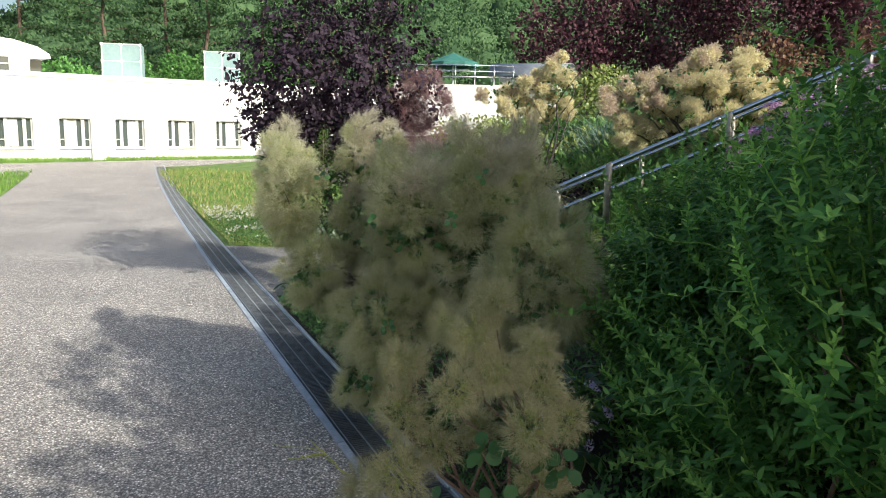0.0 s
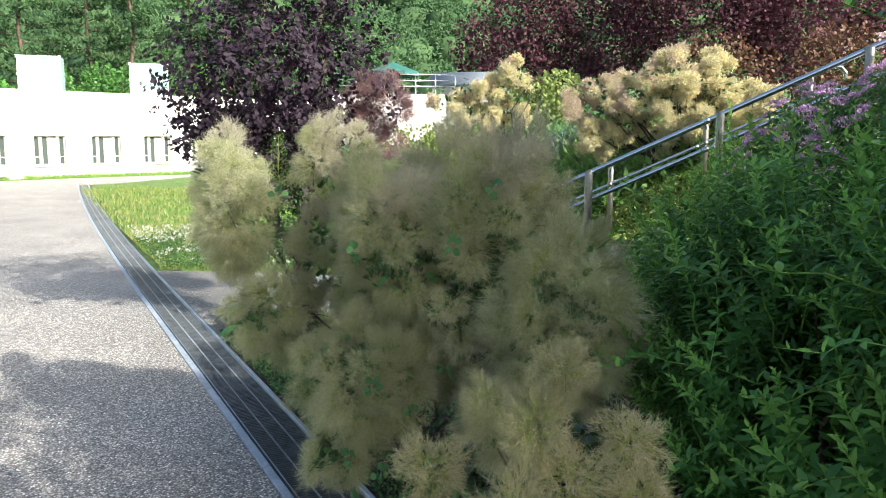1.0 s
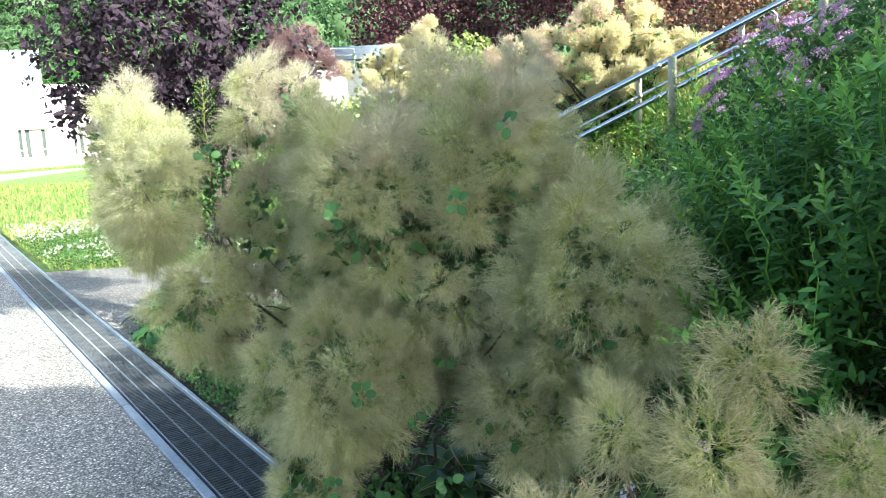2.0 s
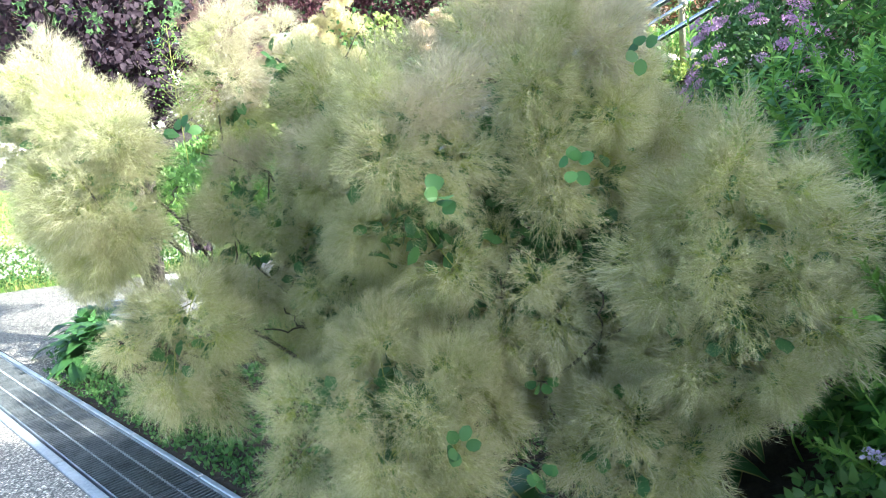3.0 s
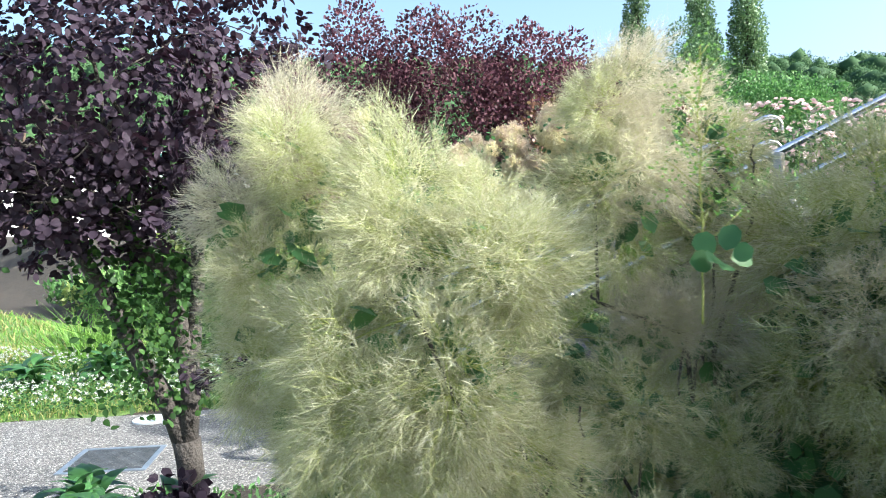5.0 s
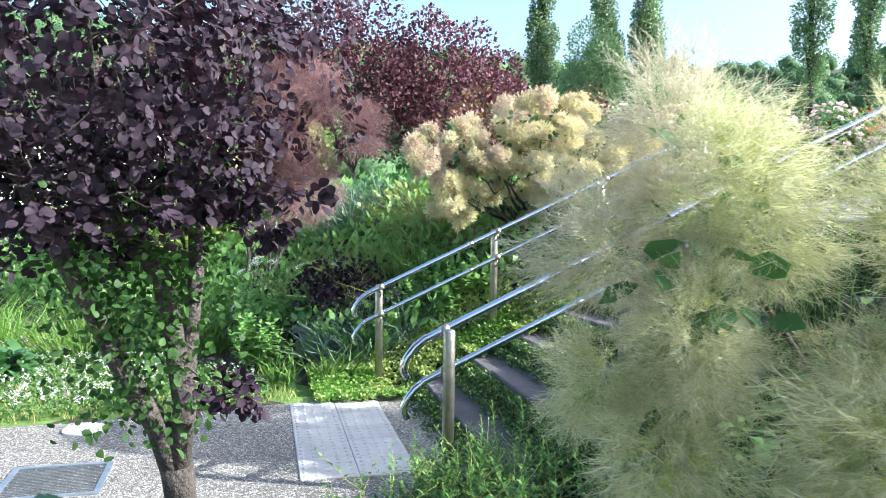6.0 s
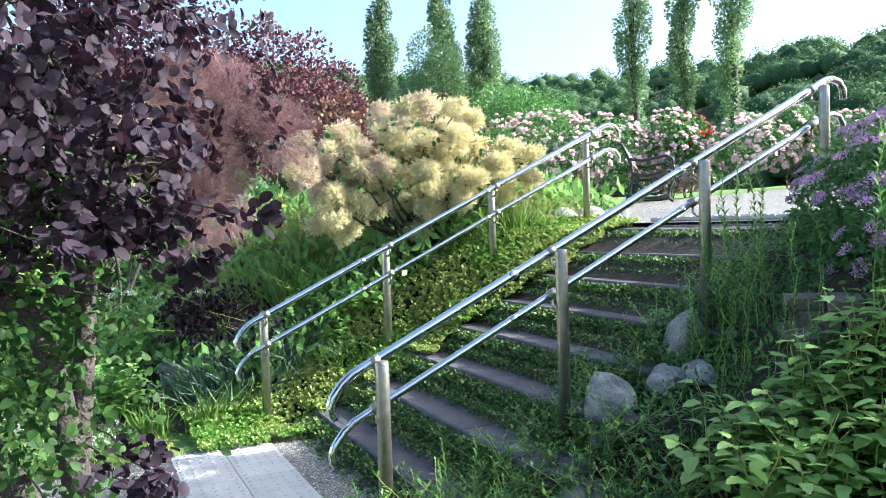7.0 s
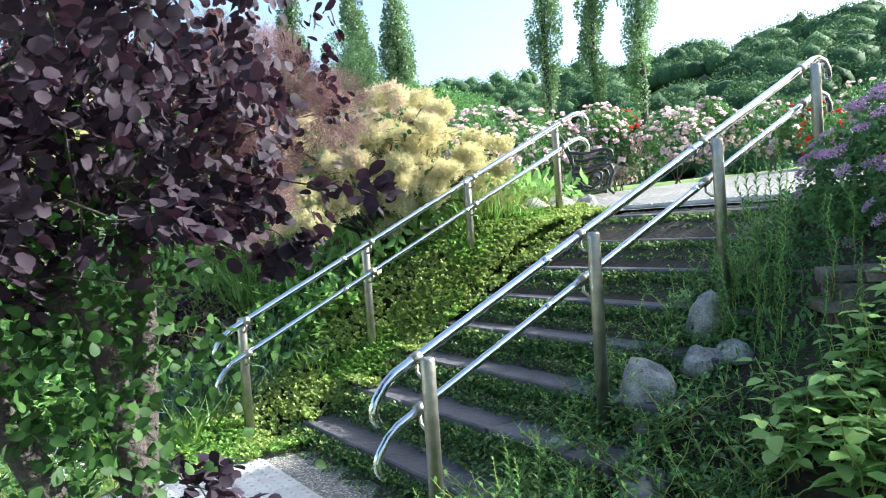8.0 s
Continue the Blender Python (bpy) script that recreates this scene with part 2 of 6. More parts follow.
    "rose_red": foliage("red_petal", [(0.0, (0.45, 0.02, 0.02)), (1.0, (0.70, 0.10, 0.07))], 0.3, 0.6),
    "mauve": foliage("mauve_petal", [(0.0, (0.38, 0.19, 0.38)), (0.5, (0.52, 0.31, 0.52)), (1.0, (0.66, 0.48, 0.64))], 0.3, 0.7),
    "white_petal": foliage("white_petal", [(0.0, (0.68, 0.68, 0.62)), (1.0, (0.82, 0.82, 0.78))], 0.3, 0.7),
    "lilac_petal": foliage("lilac_petal", [(0.0, (0.50, 0.42, 0.66)), (1.0, (0.70, 0.64, 0.82))], 0.3, 0.7),
    "yellow_petal": foliage("yellow_leaf", [(0.0, (0.40, 0.36, 0.04)), (1.0, (0.62, 0.56, 0.10))], 0.3, 0.6),
    "brownred": foliage("brown_red_leaf", [(0.0, (0.06, 0.03, 0.02)), (0.6, (0.14, 0.065, 0.04)), (1.0, (0.10, 0.13, 0.04))], 0.25, 0.5),
}
gm, gnt, gln, gb = nodes_of("window_glass")
gb.inputs["Base Color"].default_value = (0.07, 0.085, 0.08, 1)
gb.inputs["Roughness"].default_value, gb.inputs["Specular IOR Level"].default_value = 0.05, 0.6
M["glass"] = gm


# ---------------------------------------------------------------- mesh helpers
def rng(seed):
    return np.random.RandomState(seed)


def np_mesh(name, verts, faces, material, smooth=False):
    """A mesh from arrays; faces may mix triangles and quads."""
    me = bpy.data.meshes.new(name)
    me.from_pydata([tuple(v) for v in verts], [], [tuple(f) for f in faces])
    if material is not None:
        me.materials.append(material)
    if smooth:
        me.shade_smooth()
    me.update()
    return me


def uniform_mesh(name, verts, faces, material, slots=None):
    """Fast build for faces that all have the same number of corners."""
    verts, faces = np.asarray(verts, np.float32), np.asarray(faces, np.int32)
    me = bpy.data.meshes.new(name)
    me.vertices.add(len(verts))
    me.vertices.foreach_set("co", verts.ravel())
    k = faces.shape[1]
    me.loops.add(faces.size)
    me.loops.foreach_set("vertex_index", faces.ravel())
    me.polygons.add(len(faces))
    me.polygons.foreach_set("loop_start", np.arange(0, faces.size, k, dtype=np.int32))
    me.polygons.foreach_set("loop_total", np.full(len(faces), k, np.int32))
    for one in material if isinstance(material, (list, tuple)) else [material]:
        me.materials.append(one)
    if slots is not None:
        me.polygons.foreach_set("material_index", np.asarray(slots, np.int32))
    me.update(calc_edges=True)
    me.validate()
    return me


def thing(name, label, category, at=(0, 0, 0), group="", kind=""):
    ob = new(name)
    ob.location = at
    ob.empty_display_size = 0.1
    return tagged(ob, label, category, group, kind)


def child(name, me, parent, m=None, label=""):
    ob = new(name, me)
    ob.parent = parent
    if m is not None:
        ob.matrix_basis = m
    return tagged(ob, label)


def solid(name, me, label, category, m=None, group="", kind=""):
    ob = new(name, me)
    if m is not None:
        ob.matrix_basis = m
    return tagged(ob, label, category, group, kind)


def unit(v):
    return v / np.maximum(np.linalg.norm(v, axis=-1, keepdims=True), 1e-9)


def rand_dirs(r, n):
    return unit(r.normal(size=(n, 3)))


LEAF = {  # across, along, fold, for six corners
    "lance": np.array([(0, 0, 0), (-0.5, 0.35, 0.10), (0.5, 0.35, 0.10), (-0.36, 0.68, 0.05), (0.36, 0.68, 0.05), (0, 1, -0.10)]),
    "round": np.array([(0, 0, 0), (-0.45, 0.28, 0.07), (0.45, 0.28, 0.07), (-0.5, 0.68, 0.08), (0.5, 0.68, 0.08), (0, 1.0, -0.02)]),
    "heart": np.array([(0, 0, 0), (-0.5, 0.22, 0.12), (0.5, 0.22, 0.12), (-0.40, 0.60, 0.06), (0.40, 0.60, 0.06), (0, 1.0, -0.22)]),
}


def leaf_arrays(base, axis, normal, length, width, shape="lance"):
    """Corners and triangles of many leaves at once."""
    n = len(base)
    axis = unit(axis)
    side = unit(np.cross(axis, normal))
    up = np.cross(side, axis)
    t = LEAF[shape]
    length, width = np.broadcast_to(length, n)[:, None, None], np.broadcast_to(width, n)[:, None, None]
    v = base[:, None] + side[:, None] * t[None, :, :1] * width + axis[:, None] * t[None, :, 1:2] * length + up[:, None] * t[None, :, 2:] * length
    f = np.array([(0, 2, 1), (1, 2, 4), (1, 4, 3), (3, 4, 5)])
    f = (np.arange(n)[:, None, None] * 6 + f[None]).reshape(-1, 3)
    return v.reshape(-1, 3), f


def kite_arrays(base, axis, normal, length, width):
    """Small simple leaves for distant crowns: two folded triangles each."""
    n = len(base)
    axis = unit(axis)
    side = unit(np.cross(axis, normal))
    up = np.cross(side, axis)
    L, W = np.broadcast_to(length, n)[:, None], np.broadcast_to(width, n)[:, None]
    mid = base + axis * L * 0.45 + up * L * 0.06
    v = np.stack([base, mid + side * W / 2, mid - side * W / 2, base + axis * L], 1).reshape(-1, 3)
    f = (np.arange(n)[:, None, None] * 4 + np.array([(0, 1, 2), (1, 3, 2)])[None]).reshape(-1, 3)
    return v, f


FINE_T = np.array([0.0, 0.18, 0.48, 0.80, 1.0])
FINE_W = {"round": np.array([0.04, 0.36, 0.50, 0.42, 0.06]), "ovate": np.array([0.03, 0.40, 0.48, 0.26, 0.01])}


def fine_leaf_arrays(base, axis, normal, length, width, shape="round"):
    """As leaf_arrays, with a rounder outline, a midrib crease and a slight curl."""
    n = len(base)
    axis = unit(axis)
    side = unit(np.cross(axis, normal))
    up = np.cross(side, axis)
    w = FINE_W[shape]
    t = np.array([(s * w[k], FINE_T[k], abs(s) * 0.16 * w[k] - 0.16 * FINE_T[k] ** 2) for k in range(5) for s in (-1, 0, 1)])
    length, width = np.broadcast_to(length, n)[:, None, None], np.broadcast_to(width, n)[:, None, None]
    v = base[:, None] + side[:, None] * t[None, :, :1] * width + axis[:, None] * t[None, :, 1:2] * length + up[:, None] * t[None, :, 2:] * length
    f = np.array([q for k in range(4) for s in (0, 1) for q in ((k * 3 + s, k * 3 + s + 1, k * 3 + s + 4), (k * 3 + s, k * 3 + s + 4, k * 3 + s + 3))])
    f = (np.arange(n)[:, None, None] * 15 + f[None]).reshape(-1, 3)
    return v.reshape(-1, 3), f


def blade_arrays(base, axis, length, width, bend, r):
    """Grass blades, each two triangles in a bent strip with a pointed tip."""
    n = len(base)
    axis = unit(axis)
    side = unit(np.cross(axis, rand_dirs(r, n)))
    lean = unit(np.cross(side, axis)) * np.array([1, 1, 0.3])
    L, W, B = (np.broadcast_to(q, n)[:, None] for q in (length, width, bend))
    mid = base + axis * L * 0.55 + lean * L * B * 0.25
    tip = base + axis * L * (1 - 0.25 * B) + lean * L * B
    v = np.stack([base - side * W / 2, base + side * W / 2, mid + side * W * 0.4, mid - side * W * 0.4, tip], 1)
    f = (np.arange(n)[:, None, None] * 5 + np.array([(0, 1, 2), (0, 2, 3), (3, 2, 4)])[None]).reshape(-1, 3)
    return v.reshape(-1, 3), f


def hair_arrays(base, tip, width, r):
    """Fine tapered hairs, one triangle each."""
    n = len(base)
    side = unit(np.cross(tip - base, rand_dirs(r, n)))
    W = np.broadcast_to(width, n)[:, None]
    v = np.stack([base - side * W / 2, base + side * W / 2, tip], 1).reshape(-1, 3)
    return v, np.arange(3 * n).reshape(-1, 3)


def joined(*pairs):
    vs, fs, k = [], [], 0
    for v, f in pairs:
        vs.append(v)
        fs.append(f + k)
        k += len(v)
    return np.concatenate(vs), np.concatenate(fs)


def tube_arrays(points, radii, sides=7, closed_ends=True):
    """A tapered tube through points, as quads split into triangles."""
    p = np.asarray(points, float)
    radii = np.broadcast_to(np.asarray(radii, float), len(p))
    d = np.gradient(p, axis=0)
    d = unit(d)
    ref = np.array([0.0, 0.0, 1.0]) if abs(d[0][2]) < 0.9 else np.array([1.0, 0, 0])
    a = unit(np.cross(d[0], ref))
    rings = []
    for i in range(len(p)):
        a = a - d[i] * (a @ d[i])
        a = a / np.linalg.norm(a)
        b = np.cross(d[i], a)
        ang = np.linspace(0, 2 * np.pi, sides, endpoint=False)
        rings.append(p[i] + radii[i] * (np.cos(ang)[:, None] * a + np.sin(ang)[:, None] * b))
    v = np.concatenate(rings)
    f = []
    for i in range(len(p) - 1):
        for j in range(sides):
            q = [i * sides + j, i * sides + (j + 1) % sides, (i + 1) * sides + (j + 1) % sides, (i + 1) * sides + j]
            f += [(q[0], q[1], q[2]), (q[0], q[2], q[3])]
    if closed_ends:
        v = np.concatenate([v, p[:1], p[-1:]])
        n = len(v)
        for j in range(sides):
            f.append((n - 2, (j + 1) % sides, j))
            k = (len(p) - 1) * sides
            f.append((n - 1, k + j, k + (j + 1) % sides))
    return v, np.array(f)


def tube(name, points, radii, material, sides=8):
    v, f = tube_arrays(points, radii, sides)
    me = uniform_mesh(name, v, f, material)
    me.shade_smooth()
    return me


def wobbly(r, a, b, n=7, amount=0.06, sag=0.0):
    """A crooked line from a to b."""
    a, b = np.asarray(a, float), np.asarray(b, float)
    t = np.linspace(0, 1, n)[:, None]
    p = a * (1 - t) + b * t
    L = np.linalg.norm(b - a)
    p[1:-1] += r.normal(size=(n - 2, 3)) * L * amount * 0.5
    p[:, 2] += sag * L * np.sin(np.pi * t[:, 0])
    return p


def box_mesh(name, sx, sy, sz, material, bevel=0.004, segments=1):
    """A box with softened edges, centred in x and y, standing on z = 0."""
    bm = bmesh.new()
    bmesh.ops.create_cube(bm, size=1)
    bmesh.ops.transform(bm, matrix=Matrix.Translation((0, 0, sz / 2)) @ Matrix.Diagonal((sx, sy, sz, 1)), verts=bm.verts)
    if bevel:
        bmesh.ops.bevel(bm, geom=bm.edges[:], offset=bevel, segments=segments, affect="EDGES", profile=0.5)
    me = bpy.data.meshes.new(name)
    bm.to_mesh(me)
    bm.free()
    me.materials.append(material)
    return me


def boxes_mesh(name, boxes, material):
    """Many plain bars in one mesh: rows of centre and size."""
    b = np.asarray(boxes, float)
    c = np.array([(x, y, z) for x in (-0.5, 0.5) for y in (-0.5, 0.5) for z in (-0.5, 0.5)])
    v = b[:, None, :3] + c[None] * b[:, None, 3:]
    f = np.array([(0, 1, 3, 2), (4, 6, 7, 5), (0, 4, 5, 1), (2, 3, 7, 6), (0, 2, 6, 4), (1, 5, 7, 3)])
    f = (np.arange(len(b))[:, None, None] * 8 + f[None]).reshape(-1, 4)
    me = uniform_mesh(name, v.reshape(-1, 3), f, material)
    me.shade_flat()
    return me


def rock_mesh(name, size, seed, material, rough=0.22, subdiv=3):
    bm = bmesh.new()
    bmesh.ops.create_icosphere(bm, subdivisions=subdiv, radius=1)
    for v in bm.verts:
        p = v.co + Vector((seed * 3.1, seed * 1.7, seed * 0.9))
        k = 1 + rough * noise.noise(p * 1.1) * 1.6 + 0.06 * noise.noise(p * 4)
        v.co = v.co * k
        v.co = Vector((v.co.x * size[0], v.co.y * size[1], max(v.co.z, -0.5) * size[2]))
    me = bpy.data.meshes.new(name)
    bm.to_mesh(me)
    bm.free()
    me.materials.append(material)
    me.shade_smooth()
    return me


# ---------------------------------------------------------------- the lie of the land
def clamp01(t):
    return np.clip(t, 0, 1)


def land(x, y):
    """Height of the ground: level by the road, a bank towards +x, a terrace on top."""
    x, y = np.asarray(x, float), np.asarray(y, float)
    foot = np.where(y > 11.0, 0.28 - (y - 11.0) * 0.85, np.where(y < 8.7, np.maximum(0.28 + np.maximum(8.0 - y, 0) * 0.7, 6.95 - y), 0.28))
    foot = np.maximum(foot, -19.0)
    run = np.where(y > 11, 2.45 + np.minimum((y - 11) * 0.25, 2.5), 2.45)
    t = clamp01((x - foot) / run)
    terrace = 1.25 + 0.07 * np.clip(x - 2.75, 0, 9)
    near = np.where((y > 8.6) & (y < 11.2), t, t * t * (3 - 2 * t))
    return near * terrace + 0.05 * np.sin(x * 2.1 + y) * np.sin(y * 1.7) * t * (1 - t)


def land1(x, y):
    return float(land(x, y))


# ---------------------------------------------------------------- ground, road, drain
ROOT2 = math.sqrt(0.5)


def from_road(s, c):
    """World x, y from metres along the road and across it."""
    return (c - s) * ROOT2, (c + s) * ROOT2


def bend(s):
    """How far the drained edge of the road swings out along its length."""
    return 0.0013 * np.clip(np.asarray(s, float) - 8.0, 0, 19.5) ** 2


def build_ground():
    s = np.concatenate([[-400, -150, -60, -30, -15], np.arange(-8, 16, 0.24), np.arange(16, 60, 2.0), [70, 90, 130, 200, 400]])
    c = np.concatenate([[-400, -150, -70, -40, -20, -10, -5, -2, 0, 1.41, 1.43], np.linspace(2, 4.2, 4), [4.54, 4.56], np.arange(4.8, 16, 0.24), np.arange(16, 44, 1.4), [50, 70, 100, 160, 400]])
    S, C = np.meshgrid(s, c, indexing="ij")
    X, Y = from_road(S, C + bend(S) * clamp01((C - 1.5) / 2.5) * clamp01((9.0 - C) / 3.0))
    Z = land(X, Y)
    Z = np.where((C > 1.42) & (C < 4.55), -0.16, Z)
    n = len(c)
    idx = np.arange(S.size).reshape(S.shape)
    f = np.stack([idx[:-1, :-1], idx[:-1, 1:], idx[1:, 1:], idx[1:, :-1]], -1).reshape(-1, 4)
    cx = (X[:-1, :-1] + X[1:, 1:]).ravel() / 2
    cy = (Y[:-1, :-1] + Y[1:, 1:]).ravel() / 2
    cc = (C[:-1, :-1] + C[1:, 1:]).ravel() / 2
    far = np.hypot(cx, cy - 6) > 40
    lawn = (cc < 1.42) | ((cx < 0.2 - (cy - 10.4) * 0.85) & (cy > 10.3 + 0.18 * (cx + 4))) | ((cx > 3.4) & (cy > 9))
    slot = np.where(far, 2, np.where(lawn, 1, 0))
    me = uniform_mesh("ground", np.stack([X, Y, Z], -1).reshape(-1, 3), f[:, ::-1], [M["soil"], M["turf"], M["woodfloor"]], slot)
    me.shade_smooth()
    solid("ground", me, "soil beds, lawn and planted bank beside the road", "ground", kind="structure")


def slab_from(name, outline, top, thick, material, label, category):
    bm = bmesh.new()
    vs = [bm.verts.new((x, y, top)) for x, y in outline]
    face = bm.faces.new(vs)
    if face.normal.z < 0:
        face.normal_flip()
    out = bmesh.ops.extrude_face_region(bm, geom=[face])
    bmesh.ops.translate(bm, vec=(0, 0, -thick), verts=[g for g in out["geom"] if isinstance(g, bmesh.types.BMVert)])
    bmesh.ops.recalc_face_normals(bm, faces=bm.faces[:])
    me = bpy.data.meshes.new(name)
    bm.to_mesh(me)
    bm.free()
    me.materials.append(material)
    return solid(name, me, label, category, kind="structure")


def build_road():
    out = [from_road(-9, 1.42)] + [from_road(q, 4.208 + float(bend(q))) for q in (-9, 8, 11, 14, 17, 20, 23, 26.8)] + [(-15.2, 23.6), (-15.6, 29.0), (-17.2, 29.4), (-20.2, 21.0), (-24.0, 13.0), (-20.0, 11.0), (-17.2, 16.6), from_road(23.5, 1.42)]
    slab_from("road", out, 0.008, 0.17, M["aggregate"], "grey washed-pebble concrete drive beside a drain", "road")
    path = [from_road(6.72, 4.545), (-1.42, 8.42), (-1.05, 8.98), (-0.70, 9.0), (0.20, 9.0), (0.24, 11.02), (-0.97, 10.78), (-1.9, 10.60), (-2.98, 10.52), from_road(10.0, 4.545)]
    slab_from("side_path", path, 0.010, 0.06, M["aggregate_old"], "grey washed-pebble path leading to the steps", "path")


def build_drain():
    """Steel drain along the road: edge angles, grate panels of cross bars on two runners, a channel below."""
    width, length = 0.250, 0.60
    turn = pose(0, 0, 0, 0, 0, 135)
    swing = lambda s: pose(0, 0, 0, 0, 0, 135 - math.degrees(math.atan(0.0026 * min(max(s - 8.0, 0), 19.5))))
    bars = [(x, 0, 0, 0.0065, width - 0.012, 0.026) for x in np.arange(-length / 2 + 0.014, length / 2 - 0.006, 0.0213)]
    bar_me = boxes_mesh("grating", bars, M["grate"])
    run_me = boxes_mesh("runner", [(0, 0, 0, length - 0.006, 0.006, 0.026)], M["galvanised"])
    teeth = boxes_mesh("tooth_strip", [(x, 0, 0.0125, 0.005, 0.009, 0.006) for x in np.arange(-length / 2 + 0.014, length / 2, 0.0213)], M["galvanised"])
    first = None
    for i in range(58):
        s = -6.0 + i * length
        x, y = from_road(s, 4.222 + 0.045 + width / 2 + float(bend(s)))
        m = Matrix.Translation((x, y, -0.010)) @ swing(s)
        if first is None:
            first = thing("drain_grate", "slotted galvanised steel drain grate set flush beside the road", "drain grate", group="drain grates")
            first.matrix_basis = m
            tagged(child("grating", bar_me, first), kind="stuff")
            for v in (-width / 2 + 0.003, -width / 6, width / 6, width / 2 - 0.003):
                child("runner", run_me, first, pose(0, v, 0))
            for v in (-width / 6, width / 6):
                child("tooth_strip", teeth, first, pose(0, v, 0))
            child("end_bar", boxes_mesh("end_bar", [(-length / 2 + 0.003, 0, 0, 0.006, width - 0.01, 0.026)], M["grate"]), first)
        else:
            copy_thing(first, m)
    edge_l = box_mesh("drain_edge", 0.592, 0.040, 0.14, M["kerb"], 0.004)
    edge_r = box_mesh("drain_edge", 0.592, 0.022, 0.14, M["galvanised"], 0.003)
    left = thing("drain_edging", "pale steel-grey edging blocks along the drain", "edging", kind="structure")
    for i in range(58):
        for me, c in ((edge_l, 4.232), (edge_r, 4.530)):
            x, y = from_road(-6.0 + i * 0.60, c + float(bend(-6.0 + i * 0.60)))
            child("edge_block", me, left, Matrix.Translation((x, y, -0.128)) @ swing(-6.0 + i * 0.60))
    x0, y0 = from_road(11.4, 4.38)
    # channel floor, its shade painted in as near-black
    solid("drain_channel", boxes_mesh("drain_channel", [(0, 0, 0, 35, 0.29, 0.02)], M["dark"]), "drain channel floor below the grates, coloured near-black for the shade there", "drain channel", Matrix.Translation((x0, y0, -0.14)) @ turn, kind="structure")
    # small square grate and a round white lid in the side path
    g = thing("path_grate", "square slotted steel grate set in the path", "drain grate", (-1.83, 9.53, 0.008))
    g.rotation_euler[2] = radians(2)
    child("grating", boxes_mesh("grating", [(0, v, 0, 0.42, 0.006, 0.012) for v in np.arange(-0.2, 0.21, 0.022)], M["grate"]), g)
    g.children[0]["kind"] = "stuff"
    child("frame", boxes_mesh("frame", [(-0.22, 0, 0, 0.03, 0.47, 0.016), (0.22, 0, 0, 0.03, 0.47, 0.016), (0, -0.22, 0, 0.41, 0.03, 0.016), (0, 0.22, 0, 0.41, 0.03, 0.016), (0, 0, -0.003, 0.42, 0.42, 0.004)], M["galvanised"]), g)
    a = np.linspace(0, 2 * np.pi, 28, endpoint=False)
    ring = lambda r, z: np.stack([r * np.cos(a), r * np.sin(a), 0 * a + z], 1)
    v = np.concatenate([ring(0.125, 0), ring(0.125, 0.010), ring(0.112, 0.014), ring(0.10, 0.012), [[0, 0, 0.012]]])
    f = [(k * 28 + j, k * 28 + (j + 1) % 28, k * 28 + 28 + (j + 1) % 28, k * 28 + 28 + j) for k in range(3) for j in range(28)] + [(84 + j, 84 + (j + 1) % 28, 112) for j in range(28)]
    solid("inspection_cover", np_mesh("inspection_cover", v, f, M["white_metal"]), "round white inspection cover lying in the path", "cover", pose(-1.88, 10.41, 0.011))


def build_tactile():
    base = thing("tactile_paving", "pale blister tactile paving in front of the steps", "tactile paving", kind="structure")
    t = 0.296
    bm = bmesh.new()
    bmesh.ops.create_cube(bm, size=1)
    bmesh.ops.transform(bm, matrix=Matrix.Translation((0, 0, -0.02)) @ Matrix.Diagonal((t, t, 0.04, 1)), verts=bm.verts)
    bmesh.ops.bevel(bm, geom=bm.edges[:], offset=0.003, segments=1, affect="EDGES")
    for i in range(5):
        for j in range(5):
            bmesh.ops.create_cone(bm, segments=7, radius1=0.013, radius2=0.008, depth=0.006, cap_ends=True, matrix=Matrix.Translation((-0.12 + i * 0.06, -0.12 + j * 0.06, 0.003)))
    me = bpy.data.meshes.new("paving_tile")
    bm.to_mesh(me)
    bm.free()
    me.materials.append(M["tactile"])
    for i in range(2):
        for j in range(5):
            child("paving_tile", me, base, pose(-0.522 + 0.30 * i, 10.65 - 0.30 * j, 0.018))
    for i in range(2):
        for j in range(5):
            child("paving_tile", me, base, pose(3.15 + 0.30 * i, 10.7 - 0.30 * j, 1.275))


STEP = [(0.265 + 0.35 * k, 0.13 + 0.1605 * k) for k in range(8)]


def build_steps():
    """Eight slab treads, each of three stones, with planted strips between."""
    st = thing("garden_steps", "dark stone slab steps with plants growing in the risers", "steps", kind="structure")
    r = rng(4)
    for k, (x, z) in enumerate(STEP):
        y = 8.72
        for j, L in enumerate((0.80, 0.86, 0.64) if k % 2 else (0.62, 0.90, 0.78)):
            me = box_mesh("step_slab", 0.255, L - 0.008, 0.075, M["slab"], 0.008)
            child("step_slab", me, st, pose(x + 0.127 + r.uniform(-0.006, 0.006), y + L / 2, z - 0.075 + r.uniform(-0.004, 0.004), 0, 0, r.uniform(-0.5, 0.5)))
            y += L
    # packed earth under and between the slabs
    v, f = [], []
    xs = [0.30] + [q for x, z in STEP for q in (x + 0.02, x + 0.30)]
    zs = [-0.02] + [q for x, z in STEP for q in (z - 0.05, z - 0.02)]
    xs, zs = xs + [3.1], zs + [1.235]
    for x, z in zip(xs, zs):
        v += [(x, 8.70, z), (x, 11.08, z)]
    f = [(2 * i, 2 * i + 2, 2 * i + 3, 2 * i + 1) for i in range(len(xs) - 1)]
    child("step_earth", np_mesh("step_earth", v, f, M["soil"]), st)


